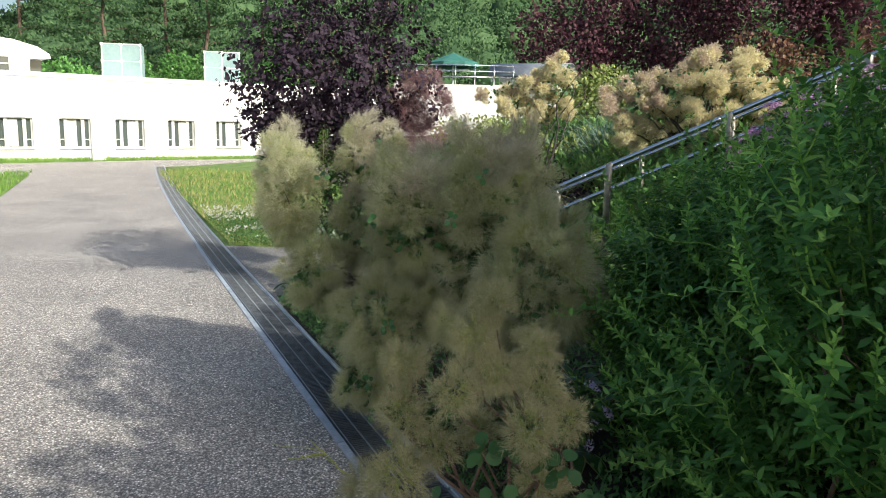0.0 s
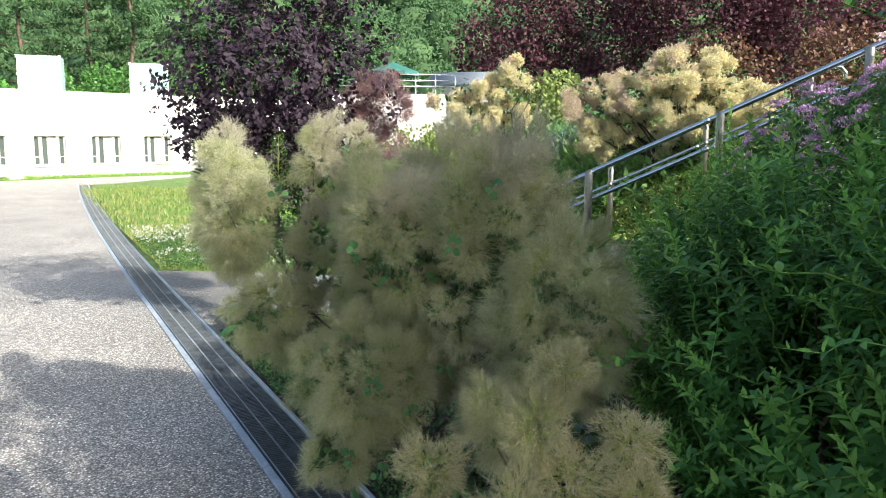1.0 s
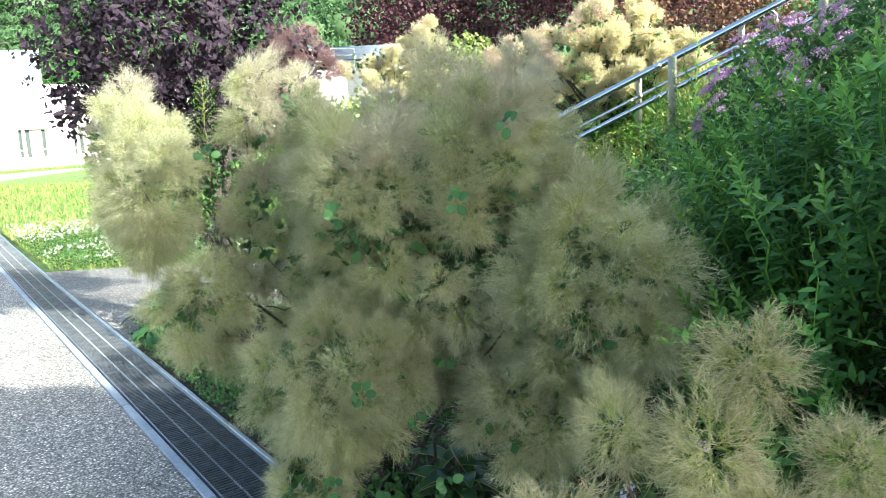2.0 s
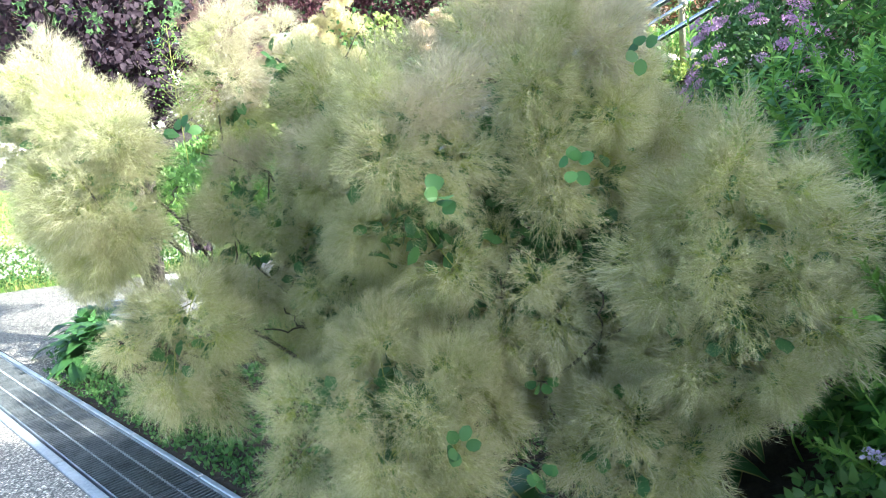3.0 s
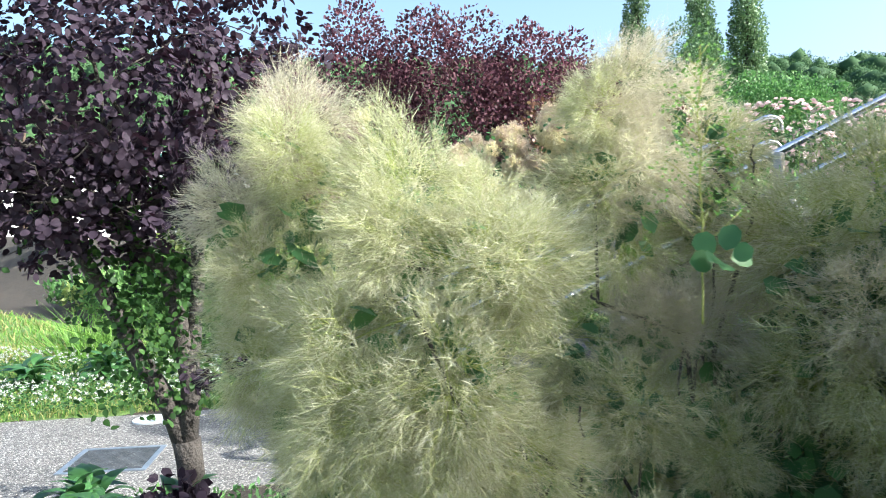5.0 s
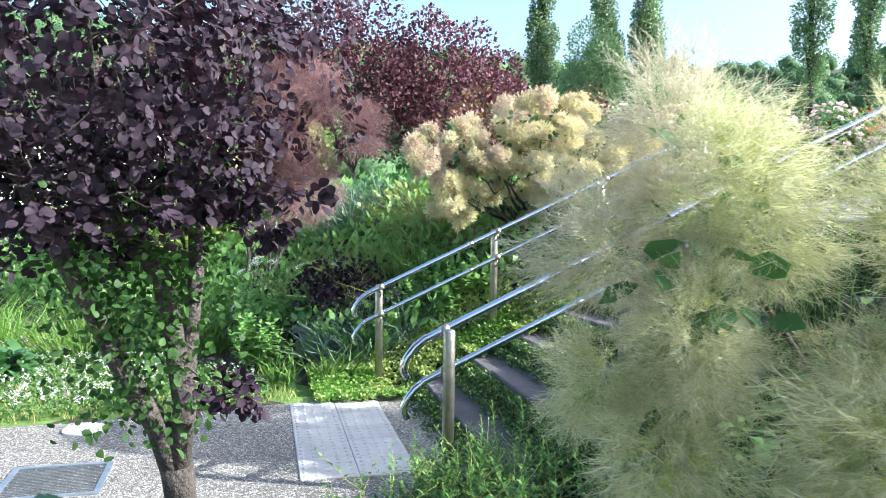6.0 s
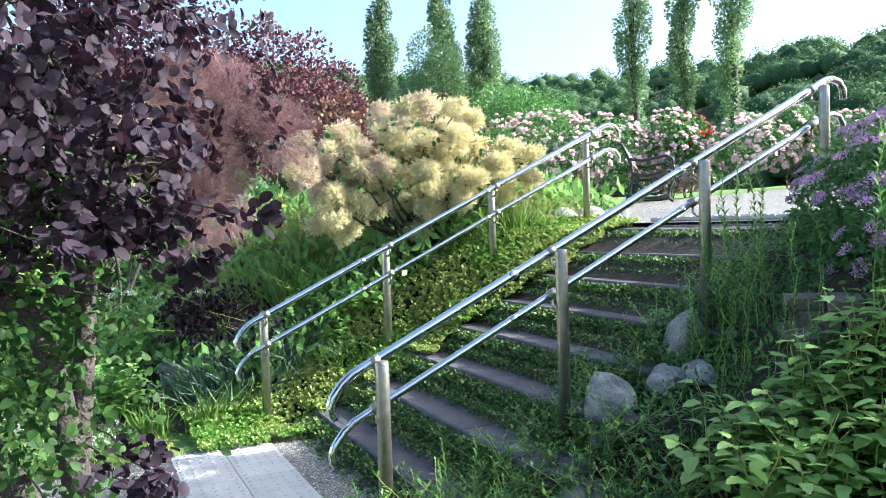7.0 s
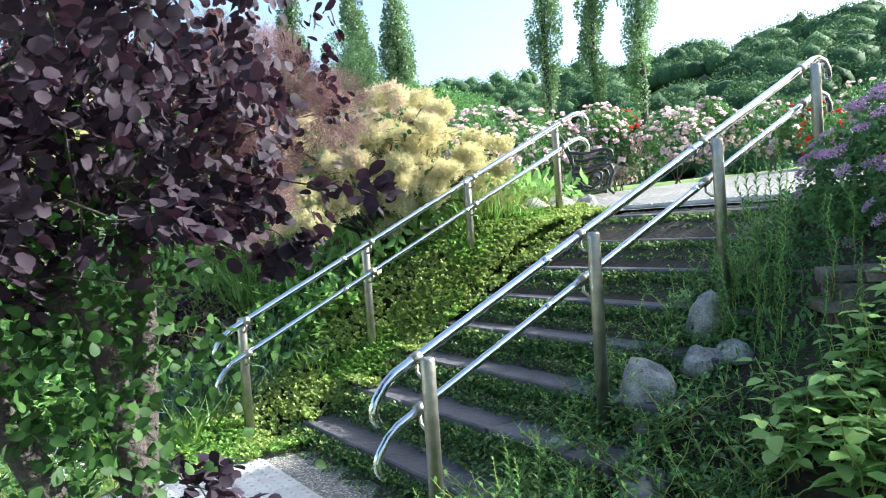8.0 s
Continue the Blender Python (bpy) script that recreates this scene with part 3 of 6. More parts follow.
def build_landing():
    pts = [(2.98, 8.75), (2.98, 11.05), (3.1, 12.4), (4.6, 14.9), (7.0, 15.6), (9.6, 13.6), (9.8, 10.5), (8.0, 8.6), (5.0, 8.2)]
    bm = bmesh.new()
    vs = [bm.verts.new((x, y, land1(x, y) + 0.03)) for x, y in pts]
    mid = bm.verts.new((5.8, 11.6, land1(5.8, 11.6) + 0.03))
    for a, b in zip(vs, vs[1:] + vs[:1]):
        bm.faces.new((a, b, mid))
    bmesh.ops.recalc_face_normals(bm, faces=bm.faces[:])
    if bm.faces[:][0].normal.z < 0:
        bmesh.ops.reverse_faces(bm, faces=bm.faces[:])
    me = bpy.data.meshes.new("upper_path")
    bm.to_mesh(me)
    bm.free()
    me.materials.append(M["aggregate_old"])
    solid("upper_path", me, "pale washed-pebble path on the upper terrace", "path", kind="structure")


# ---------------------------------------------------------------- handrails
SLOPE = (2.035 - 0.777) / 2.677


def handrail(y, side):
    """Two polished tubes on four posts, the ends turned down. side: which way the tubes stand off the posts."""
    h = thing("handrail", "polished steel double handrail on round steel posts beside the steps", "handrail", group="handrails")
    px = [0.0, 0.895, 1.78, 2.677]
    tops = [0.777 + SLOPE * x for x in px]
    yr = y + side * 0.085
    cap_a = np.linspace(0, np.pi / 2, 4)
    for x, z in zip(px, tops):
        foot = land1(x, y) - 0.15
        pts = [(0, 0, foot - z), (0, 0, -0.012), (0, 0, -0.004), (0, 0, 0.0)]
        post = child("post", tube("post", pts, [0.029, 0.029, 0.026, 0.018], M["post_steel"], 16), h, pose(x, y, z + 0.012))
        for dz in (0.0, -0.20):
            arm = [(0, 0, dz - 0.07), (0, side * 0.05, dz - 0.075), (0, side * 0.083, dz - 0.055), (0, side * 0.085, dz - 0.015)]
            child("bracket", tube("bracket", arm, 0.007, M["post_steel"], 8), h, pose(x, y, z))
            child("clamp", tube("clamp", [(-0.018, side * 0.085, dz - 0.008), (0.018, side * 0.085, dz + 0.009)], 0.024, M["post_steel"], 12), h, pose(x, y, z))
    for dz, radius in ((0.0, 0.0205), (-0.20, 0.017)):
        a, b = np.array([-0.10, yr, 0.777 - SLOPE * 0.10 + dz]), np.array([2.80, yr, 0.777 + SLOPE * 2.80 + dz])
        low = [a + np.array([-0.045, 0, -0.035]), a + np.array([-0.085, 0, -0.085]), a + np.array([-0.100, 0, -0.12]), a + np.array([-0.097, 0, -0.15]), a + np.array([-0.080, 0, -0.178])]
        high = [b + np.array([0.055, 0, 0.012]), b + np.array([0.11, 0, 0.0]), b + np.array([0.145, 0, -0.04]), b + np.array([0.15, 0, -0.10])]
        line = low[::-1] + [a, a + (b - a) * 0.02] + [a + (b - a) * q for q in (0.25, 0.5, 0.75)] + [a + (b - a) * 0.98, b] + high
        child("rail_tube", tube("rail_tube", line, radius, M["steel"], 16), h)
        for q in (0.27, 0.62):
            p = a + (b - a) * q
            d = (b - a) / np.linalg.norm(b - a) * 0.02
            child("sleeve", tube("sleeve", [p - d, p + d], radius + 0.0018, M["steel"], 16), h)
    return h


# ---------------------------------------------------------------- stones
def stones():
    spots = [(1.09, 8.93, 0.13, 0.125, 0.17, "rounded pale granite boulder beside the steps"), (0.70, 8.62, 0.17, 0.11, 0.05, "flat grey boulder half sunk in the bed"), (0.72, 9.08, 0.075, 0.07, 0.07, ""), (0.62, 8.98, 0.055, 0.05, 0.04, ""),
             (1.60, 8.98, 0.10, 0.09, 0.15, "upright grey boulder among tall stalks"), (1.34, 8.82, 0.11, 0.10, 0.10, ""), (0.96, 8.82, 0.06, 0.05, 0.045, ""), (1.45, 8.72, 0.08, 0.08, 0.07, ""),
             (2.60, 11.48, 0.16, 0.12, 0.15, "pointed grey stone at the foot of a handrail post"), (2.86, 11.42, 0.15, 0.11, 0.15, ""), (3.02, 11.30, 0.10, 0.09, 0.09, ""), (3.16, 11.42, 0.12, 0.08, 0.14, ""), (2.75, 8.62, 0.15, 0.12, 0.12, ""),
             (0.15, 8.55, 0.12, 0.09, 0.06, ""), (0.30, 8.30, 0.20, 0.15, 0.07, "")]
    for i, (x, y, a, b, c, lab) in enumerate(spots):
        solid("boulder", rock_mesh("boulder", (a, b, c), i + 1, M["stone"]), lab or "grey boulder in the planting beside the steps", "boulder", pose(x, y, land1(x, y) + c * 0.3, 0, 0, 40 * i), group="boulders")


def block_mesh(name, seed, material):
    """A roughly squared stone of unit size with worn corners."""
    bm = bmesh.new()
    bmesh.ops.create_cube(bm, size=1)
    bmesh.ops.bevel(bm, geom=bm.edges[:], offset=0.09, segments=2, affect="EDGES", profile=0.6)
    for v in bm.verts:
        p = v.co * 1.9 + Vector((seed * 2.3, seed * 1.1, seed * 0.7))
        v.co += Vector((noise.noise(p), noise.noise(p + Vector((9, 0, 0))), noise.noise(p + Vector((0, 9, 0))))) * 0.10
    me = bpy.data.meshes.new(name)
    bm.to_mesh(me)
    bm.free()
    me.materials.append(material)
    return me


def dry_wall(a, b, z0, z1, seed, label, long=(0.10, 0.27), material=None):
    """A low wall of stacked flat stones, stone by stone."""
    r = rng(seed)
    w = thing("dry_stone_wall", label, "stone wall", group="dry stone walls")
    a, b = np.array(a), np.array(b)
    L = np.linalg.norm(b - a)
    d = (b - a) / L
    ang = math.degrees(math.atan2(d[1], d[0]))
    shapes = [block_mesh("stone", 20 + k, material or M["wallstone"]) for k in range(5)]
    z = z0
    while z < z1:
        h = r.uniform(0.045, 0.095)
        u = -r.uniform(0, 0.1)
        while u < L:
            l = r.uniform(*long)
            p = a + d * (u + l / 2)
            m = Matrix.Translation((p[0], p[1], z + h / 2)) @ pose(0, 0, 0, r.uniform(-4, 4), r.uniform(-4, 4), ang + r.uniform(-5, 5)) @ Matrix.Diagonal((l * 0.95, r.uniform(0.17, 0.26), h * r.uniform(0.90, 1.02), 1))
            child("stone", shapes[r.randint(5)], w, m)
            u += l
        z += h
    return w


build_ground()
build_road()
build_drain()
build_tactile()
build_steps()
build_landing()
edge = thing("tactile_strip", "row of studded pale paving tiles at the head of the steps", "tactile paving", kind="structure")
for k in range(7):
    y = 8.92 + 0.305 * k
    tile = child("tile", box_mesh("tile", 0.30, 0.30, 0.03, M["tactile"], 0.004), edge, pose(3.22, y, land1(3.22, y) + 0.022))
    studs = boxes_mesh("stud", [(-0.11 + 0.055 * i, -0.11 + 0.055 * j, 0.032, 0.026, 0.026, 0.006) for i in range(5) for j in range(5)], M["tactile"])
    tagged(child("stud", studs, tile), kind="stuff")
handrail(9.0, 1)
handrail(11.212, -1)
stones()
dry_wall((-0.50, 12.42), (0.34, 12.15), 0.04, 0.26, 5, "low pale stone edging at the foot of the planted bank", (0.35, 0.6), M["stone"])
dry_wall((1.50, 11.72), (2.10, 11.86), 0.65, 1.08, 6, "low dry stone wall behind the far handrail")
dry_wall((1.72, 8.40), (2.45, 7.65), 0.45, 0.98, 7, "dry stone retaining wall behind tall stalks")


# ---------------------------------------------------------------- smoke bushes
def plume_mesh(name, seed, radius, fronds, rays, hairs, width, mats, back=-0.35, cone=0.70):
    """One feathery head facing along z: fronds fan out from the twig end at the origin, each a spray of straight rays that carry finer hairs."""
    r = rng(seed)
    k = np.arange(fronds)
    up = 1 - (1 - back) * (k + 0.3) / fronds
    a = k * 2.39996 + seed
    axis = unit(np.stack([np.sqrt(1 - up * up) * np.cos(a), np.sqrt(1 - up * up) * np.sin(a), up], 1) + r.normal(size=(fronds, 3)) * 0.14)
    size = radius * r.uniform(0.78, 1.12, fronds)
    w = np.repeat(k, rays)
    n = len(w)
    d = unit(axis[w] + rand_dirs(r, n) * cone * r.uniform(0.2, 1.15, n)[:, None])
    reach = size[w] * (0.55 + 0.45 * ((d * axis[w]).sum(1)) ** 4) * r.uniform(0.72, 1.10, n)
    start = axis[w] * (size[w] * r.uniform(0.10, 0.42, n))[:, None] + d * (reach * 0.08)[:, None]
    end = d * reach[:, None]
    mid = (start + end) / 2 + rand_dirs(r, n) * (0.11 * radius)
    parts = [hair_arrays(start, mid, width * 1.25, r), hair_arrays(mid, end, width * 1.25, r)]
    wood = sum(len(f) for v, f in parts)
    m = n * hairs
    q = np.repeat(np.arange(n), hairs)
    t = r.uniform(-0.2, 1.0, m)[:, None]
    hb = mid[q] * (1 - t) + end[q] * t
    hd = unit(d[q] + rand_dirs(r, m) * r.uniform(0.45, 1.35, m)[:, None])
    parts.append(hair_arrays(hb, hb + hd * (radius * 0.25 * r.uniform(0.45, 1.25, m))[:, None], width, r))
    # seeds, and the stalk
    pick = r.randint(n, size=12)
    seeds = kite_arrays(end[pick] * 0.96, rand_dirs(r, 12), rand_dirs(r, 12), 0.0036, 0.0032)
    stalk = tube_arrays([(0, 0, -radius * 0.7), (0.003, 0, -radius * 0.2), (0, 0.003, radius * 0.4)], [0.0017, 0.0013, 0.0007], 4)
    v, f = joined(*parts, seeds, stalk)
    slots = np.concatenate([np.ones(wood, int), np.zeros(m, int), np.ones(len(seeds[1]) + len(stalk[1]), int)])
    return uniform_mesh(name, v, f, mats, slots)


def spread_out(r, P, D, n):
    """n of the given points, chosen to keep clear of one another."""
    near = np.full(len(P), 9.0)
    k, keep = r.randint(len(P)), []
    for _ in range(min(n, len(P))):
        keep.append(k)
        near = np.minimum(near, np.linalg.norm(P - P[k], axis=1))
        k = int(np.argmax(near * (0.85 + 0.15 * ((np.arange(len(P)) * 0.618 + len(keep) * 0.37) % 1))))
    return P[keep], D[keep]


def lobes_shell(r, lobes, n, inner=0.72, outer=1.0, floor=0.12, buried=None):
    """n points near the outside of a union of ellipsoids, with outward directions."""
    L = [(np.array(c, float), np.array(q, float)) for c, q in lobes]
    area = np.array([(q[0] * q[1] + q[0] * q[2] + q[1] * q[2]) for c, q in L])
    P, D = [], []
    guard = 0
    while len(P) < n and guard < n * 60:
        guard += 1
        k = r.choice(len(L), p=area / area.sum())
        c, q = L[k]
        d = unit(r.normal(size=3))
        rad = r.uniform(inner, outer)
        p = c + d * q * rad
        if p[2] < floor:
            continue
        if any((((p - c2) / q2) ** 2).sum() < (inner if buried is None else buried) ** 2 for j, (c2, q2) in enumerate(L) if j != k):
            continue
        P.append(p)
        D.append(unit(d / q))
    return np.array(P), np.array(D)


def aligned(p, d, scale, spin):
    q = Vector(d).to_track_quat("Z", "Y").to_matrix().to_4x4()
    return Matrix.Translation(p) @ q @ pose(0, 0, 0, 0, 0, spin) @ Matrix.Diagonal((scale[0], scale[1], scale[2], 1))


def limbs(name, root, lobes, seed, material, parent, thick=0.022, per=2, start=None):
    """Crooked stems from the root into each lobe, with forks."""
    r = rng(seed)
    for c, q in lobes:
        for _ in range(per):
            tip = np.array(c) + r.normal(size=3) * np.array(q) * 0.3
            a = np.array(start if start is not None else root) + r.normal(size=3) * np.array([0.04, 0.04, 0])
            p = wobbly(r, a, tip, 10, 0.05, 0.06)
            w = np.linspace(thick, thick * 0.3, 10)
            pieces = [tube_arrays(p, w, 7)]
            for _ in range(4):
                i = r.randint(4, 9)
                e = p[i] + r.normal(size=3) * np.array(q) * 0.45 + np.array([0, 0, 0.05])
                pieces.append(tube_arrays(wobbly(r, p[i], e, 7, 0.06), np.linspace(w[i] * 0.6, 0.0018, 7), 5))
            me = uniform_mesh(name, *joined(*pieces), material)
            me.shade_smooth()
            child(name, me, parent)


def leaf_cloud(name, P, D, length, width, shape, material, parent, seed, flat=0.5, label="", fine=False):
    r = rng(seed)
    n = len(P)
    axis = unit(D * 0.6 + rand_dirs(r, n) * 0.9)
    normal = unit(rand_dirs(r, n) + np.array([0, 0, flat * 2]) + D * flat)
    v, f = (fine_leaf_arrays if fine else leaf_arrays)(P, axis, normal, length * r.uniform(0.65, 1.15, n), width * r.uniform(0.7, 1.1, n), shape)
    me = uniform_mesh(name, v, f, material)
    me.shade_smooth()
    return child(name, me, parent, label=label)


def smoke_bush(label, root, lobes, count, plume_meshes, scale, seed, leaf_n, leaf_len=0.055, droop=0.35, thick=0.012, per=2, leaf_mat="cotinus", group="smoke bushes", start=None, sprigs=()):
    r = rng(seed)
    b = thing("smoke_bush", label, "smoke bush", (0, 0, 0), group)
    limbs("limb", root, lobes, seed + 1, M["bark"], b, thick, per, start)
    # an inner cover of plume heads, and fuller ones standing out of it, drooping at the sides
    P, D = spread_out(r, *lobes_shell(r, lobes, count * 3, 0.50, 0.66, 0.12, 0.5), count // 6)
    rows = [(p, d) for p, d in zip(P, D)]
    rows += [(p, d) for p, d in zip(*spread_out(r, *lobes_shell(r, lobes, count * 4, 0.84, 1.06, 0.14, 0.80), count - count // 6))]
    for p, d in rows:
        # plumes higher up take the greyer colour
        pale = p[2] + r.normal(0, 0.12) > (1.30 if p[0] > -0.04 else 1.42)
        dd = unit(d + np.array([0, 0, -droop if d[2] < 0.5 else 0.2]) + r.normal(size=3) * 0.15)
        s = scale * r.uniform(0.70, 1.12)
        fine = (p[0] < 0.18 and p[1] < 6.5 or p[0] < 0.6 and p[1] < 5.95) and p[2] > 0.42
        kinds = (FINE_GREY if pale else FINE_PLUMES) if fine else (GREY_PLUMES if pale else plume_meshes)
        child("plume", kinds[r.randint(len(kinds))], b, aligned(p - dd * 0.06 * s, dd, (s * r.uniform(0.85, 1.05), s * r.uniform(0.85, 1.05), s * r.uniform(1.0, 1.45)), r.uniform(0, 360)))
    if leaf_n:
        P, D = lobes_shell(r, lobes, leaf_n, 0.15, 0.66, 0.1)
        keep = (P[:, 0] > 0.15) | (r.uniform(size=len(P)) < 0.3)
        leaf_cloud("inner_foliage", P[keep], D[keep], leaf_len, leaf_len * 0.75, "round", M[leaf_mat], b, seed + 2)
        # rosettes of rounded leaves that show between the plumes
        P, D = lobes_shell(r, lobes, max(leaf_n // 700, 5), 0.92, 1.0, 0.1)
        P, D = P[(P[:, 0] > 0.25)], D[(P[:, 0] > 0.25)]
        for q in sprigs:
            P, D = np.concatenate([P, [q]]), np.concatenate([D, [(-0.2, -0.9, 0.4)]])
        for p, d in zip(P, D):
            n = r.randint(5, 9)
            ax = unit(d * 0.5 + rand_dirs(r, n))
            v, f = fine_leaf_arrays(p + ax * 0.012, ax, unit(d + rand_dirs(r, n) * 0.3), leaf_len * 0.72 * r.uniform(0.6, 1.0, n), leaf_len * 0.56, "round")
            me = uniform_mesh("leaf_rosette", v, f, M[leaf_mat])
            me.shade_smooth()
            child("leaf_rosette", me, b)
    return b


FINE_PLUMES = [plume_mesh("plume", 30 + k, 0.125, 10, 34, 16, 0.00078, [M["plume"], M["stalk"]]) for k in range(5)]
FINE_GREY = [plume_mesh("plume", 36 + k, 0.125, 10, 34, 16, 0.00078, [M["plume_grey"], M["plume"]]) for k in range(5)]
NEAR_PLUMES = [plume_mesh("plume", 130 + k, 0.125, 10, 30, 13, 0.00115, [M["plume"], M["stalk"]]) for k in range(6)]
GREY_PLUMES = [plume_mesh("plume", 140 + k, 0.125, 10, 30, 13, 0.00115, [M["plume_grey"], M["plume"]]) for k in range(5)]
STRAW_PLUMES = [plume_mesh("plume", 45 + k, 0.105, 13, 30, 13, 0.0010, [M["plume_straw"], M["stalk"]], -0.9) for k in range(4)]
FAR_PLUMES = [plume_mesh("plume", 50 + k, 0.088, 10, 10, 8, 0.0040, [M["plume_tan"], M["plume_tan"]], -0.8, 0.95) for k in range(4)]
ROSY_PLUMES = [plume_mesh("plume", 56 + k, 0.088, 10, 10, 8, 0.0040, [M["plume_rosy"], M["plume_rosy"]], -0.8, 0.95) for k in range(4)]
RED_PLUMES = [plume_mesh("plume", 62 + k, 0.13, 10, 28, 16, 0.0007, [M["plume_red"], M["plume_red"]], -0.5, 0.9) for k in range(3)]

BUSH = [((0.78, 6.06, 0.98), (0.36, 0.36, 0.54)), ((1.14, 5.74, 0.84), (0.22, 0.20, 0.32)), ((1.0, 6.25, 0.78), (0.32, 0.32, 0.36)), ((0.52, 5.84, 1.08), (0.17, 0.16, 0.26)), ((0.46, 5.76, 0.62), (0.26, 0.20, 0.22)), ((0.36, 5.72, 0.34), (0.12, 0.12, 0.14)), ((0.96, 5.82, 0.50), (0.18, 0.14, 0.18)), ((0.30, 6.28, 0.86), (0.26, 0.28, 0.38)),
        ((-0.43, 6.26, 1.26), (0.12, 0.13, 0.24)), ((-0.22, 6.08, 1.12), (0.16, 0.15, 0.26)), ((-0.36, 6.22, 1.00), (0.12, 0.12, 0.14)), ((0.08, 6.24, 0.98), (0.17, 0.17, 0.26)), ((0.34, 6.12, 1.14), (0.16, 0.15, 0.24)), ((-0.06, 5.98, 0.76), (0.16, 0.14, 0.20)), ((0.06, 6.27, 1.34), (0.08, 0.08, 0.19)), ((0.20, 6.31, 1.34), (0.08, 0.08, 0.17))]
BIG_BUSH = smoke_bush("large smoke bush covered in pale buff plumes, overhanging the drain", (0.45, 6.35, 0.0), BUSH, 298, NEAR_PLUMES, 0.92, 11, 5200, 0.042, thick=0.008, per=1, sprigs=[(0.053, 5.90, 1.237), (0.60, 5.36, 1.12), (0.95, 5.62, 1.30), (0.58, 5.52, 0.66), (0.72, 5.50, 0.60), (0.82, 5.60, 1.12), (0.62, 5.47, 0.40), (0.70, 5.52, 0.30), (0.55, 5.46, 0.30), (0.78, 5.55, 0.42), (0.66, 5.42, 0.22), (0.84, 5.62, 0.30), (0.50, 5.50, 0.42), (1.05, 5.48, 0.36), (1.20, 5.55, 0.30)])
# a young open flower stalk standing out of the bush
ry = rng(19)
axis_line = wobbly(ry, (0.045, 5.93, 1.17), (0.045, 5.93, 1.46), 9, 0.012)
stalks, buds = [tube_arrays(axis_line, np.linspace(0.0012, 0.0006, 9), 5)], []
for k in range(30):
    u = 2.2 + 5.7 * k / 30
    p = axis_line[int(u)] * (1 - u % 1) + axis_line[min(int(u) + 1, 8)] * (u % 1)
    e = p + unit(np.array([math.cos(k * 2.4), math.sin(k * 2.4), 0.9])) * (0.058 - 0.0013 * k)
    stalks.append(tube_arrays(wobbly(ry, p, e, 4, 0.04), np.linspace(0.0006, 0.0004, 4), 4))
    buds.append(leaf_arrays(e + ry.normal(size=(14, 3)) * 0.009, rand_dirs(ry, 14), rand_dirs(ry, 14), 0.004, 0.003, "round"))
wood = sum(len(f) for v, f in stalks)
child("young_plume", uniform_mesh("young_plume", *joined(*stalks, *buds), [M["stalk"], M["hedge_tip"]], [0] * wood + [1] * sum(len(f) for v, f in buds)), BIG_BUSH, label="thin green flower stalk with tiny buds")


def small_smoke_bush():
    """A low bush of few large round plumes over rounded leaves."""
    r = rng(12)
    b = thing("smoke_bush", "small smoke bush with straw-coloured round plumes by the drain", "smoke bush", group="smoke bushes")
    root = np.array([1.32, 5.05, 0.0])
    for x, y, z, s in [(1.29, 4.70, 1.02, 0.90), (1.24, 4.68, 0.92, 1.05), (1.22, 4.59, 0.79, 1.10), (1.07, 4.58, 0.71, 1.15), (1.05, 4.64, 0.83, 1.00), (1.43, 4.60, 0.71, 1.15), (1.41, 4.70, 0.90, 0.95), (1.08, 4.54, 0.55, 1.25), (1.14, 4.74, 0.92, 0.85), (1.31, 4.67, 0.83, 1.00), (1.15, 4.63, 0.60, 1.00), (1.43, 4.72, 0.78, 1.00), (1.25, 4.71, 0.64, 1.00), (1.44, 4.70, 0.53, 1.10), (0.95, 4.58, 0.47, 1.00), (1.49, 4.76, 0.69, 0.95)]:
        c = np.array([x, y, z])
        d = unit(c - root + np.array([0, 0, 0.35]))
        stem = wobbly(r, root + r.normal(size=3) * np.array([0.04, 0.04, 0]), c - d * 0.09, 7, 0.08, 0.05)
        child("limb", tube("limb", stem, np.linspace(0.009, 0.0025, 7), M["twig"], 6), b)
        child("plume", STRAW_PLUMES[r.randint(4)], b, aligned(c, d, (s * 0.82, s * 0.82, s * r.uniform(0.80, 0.94)), r.uniform(0, 360)))
    for p in ((1.36, 4.63, 0.60), (1.46, 4.64, 0.58), (1.30, 4.62, 0.62), (1.40, 4.60, 0.50), (1.32, 4.58, 0.48), (1.52, 4.62, 0.62), (1.38, 4.75, 0.66), (1.22, 4.74, 0.34), (1.48, 4.72, 0.40), (1.02, 4.95, 0.25), (1.56, 4.85, 0.40), (1.40, 5.0, 0.55)):
        n = 6
        ax = unit(np.array([-0.1, -0.5, 0.2]) + rand_dirs(r, n))
        v, f = fine_leaf_arrays(np.array(p) + ax * 0.014, ax, unit(np.array([-0.2, -0.6, 0.7]) + rand_dirs(r, n) * 0.4), 0.046 * r.uniform(0.7, 1.1, n), 0.042, "round")
        me = uniform_mesh("leaf_rosette", v, f, M["cotinus"])
        me.shade_smooth()
        child("leaf_rosette", me, b)


small_smoke_bush()


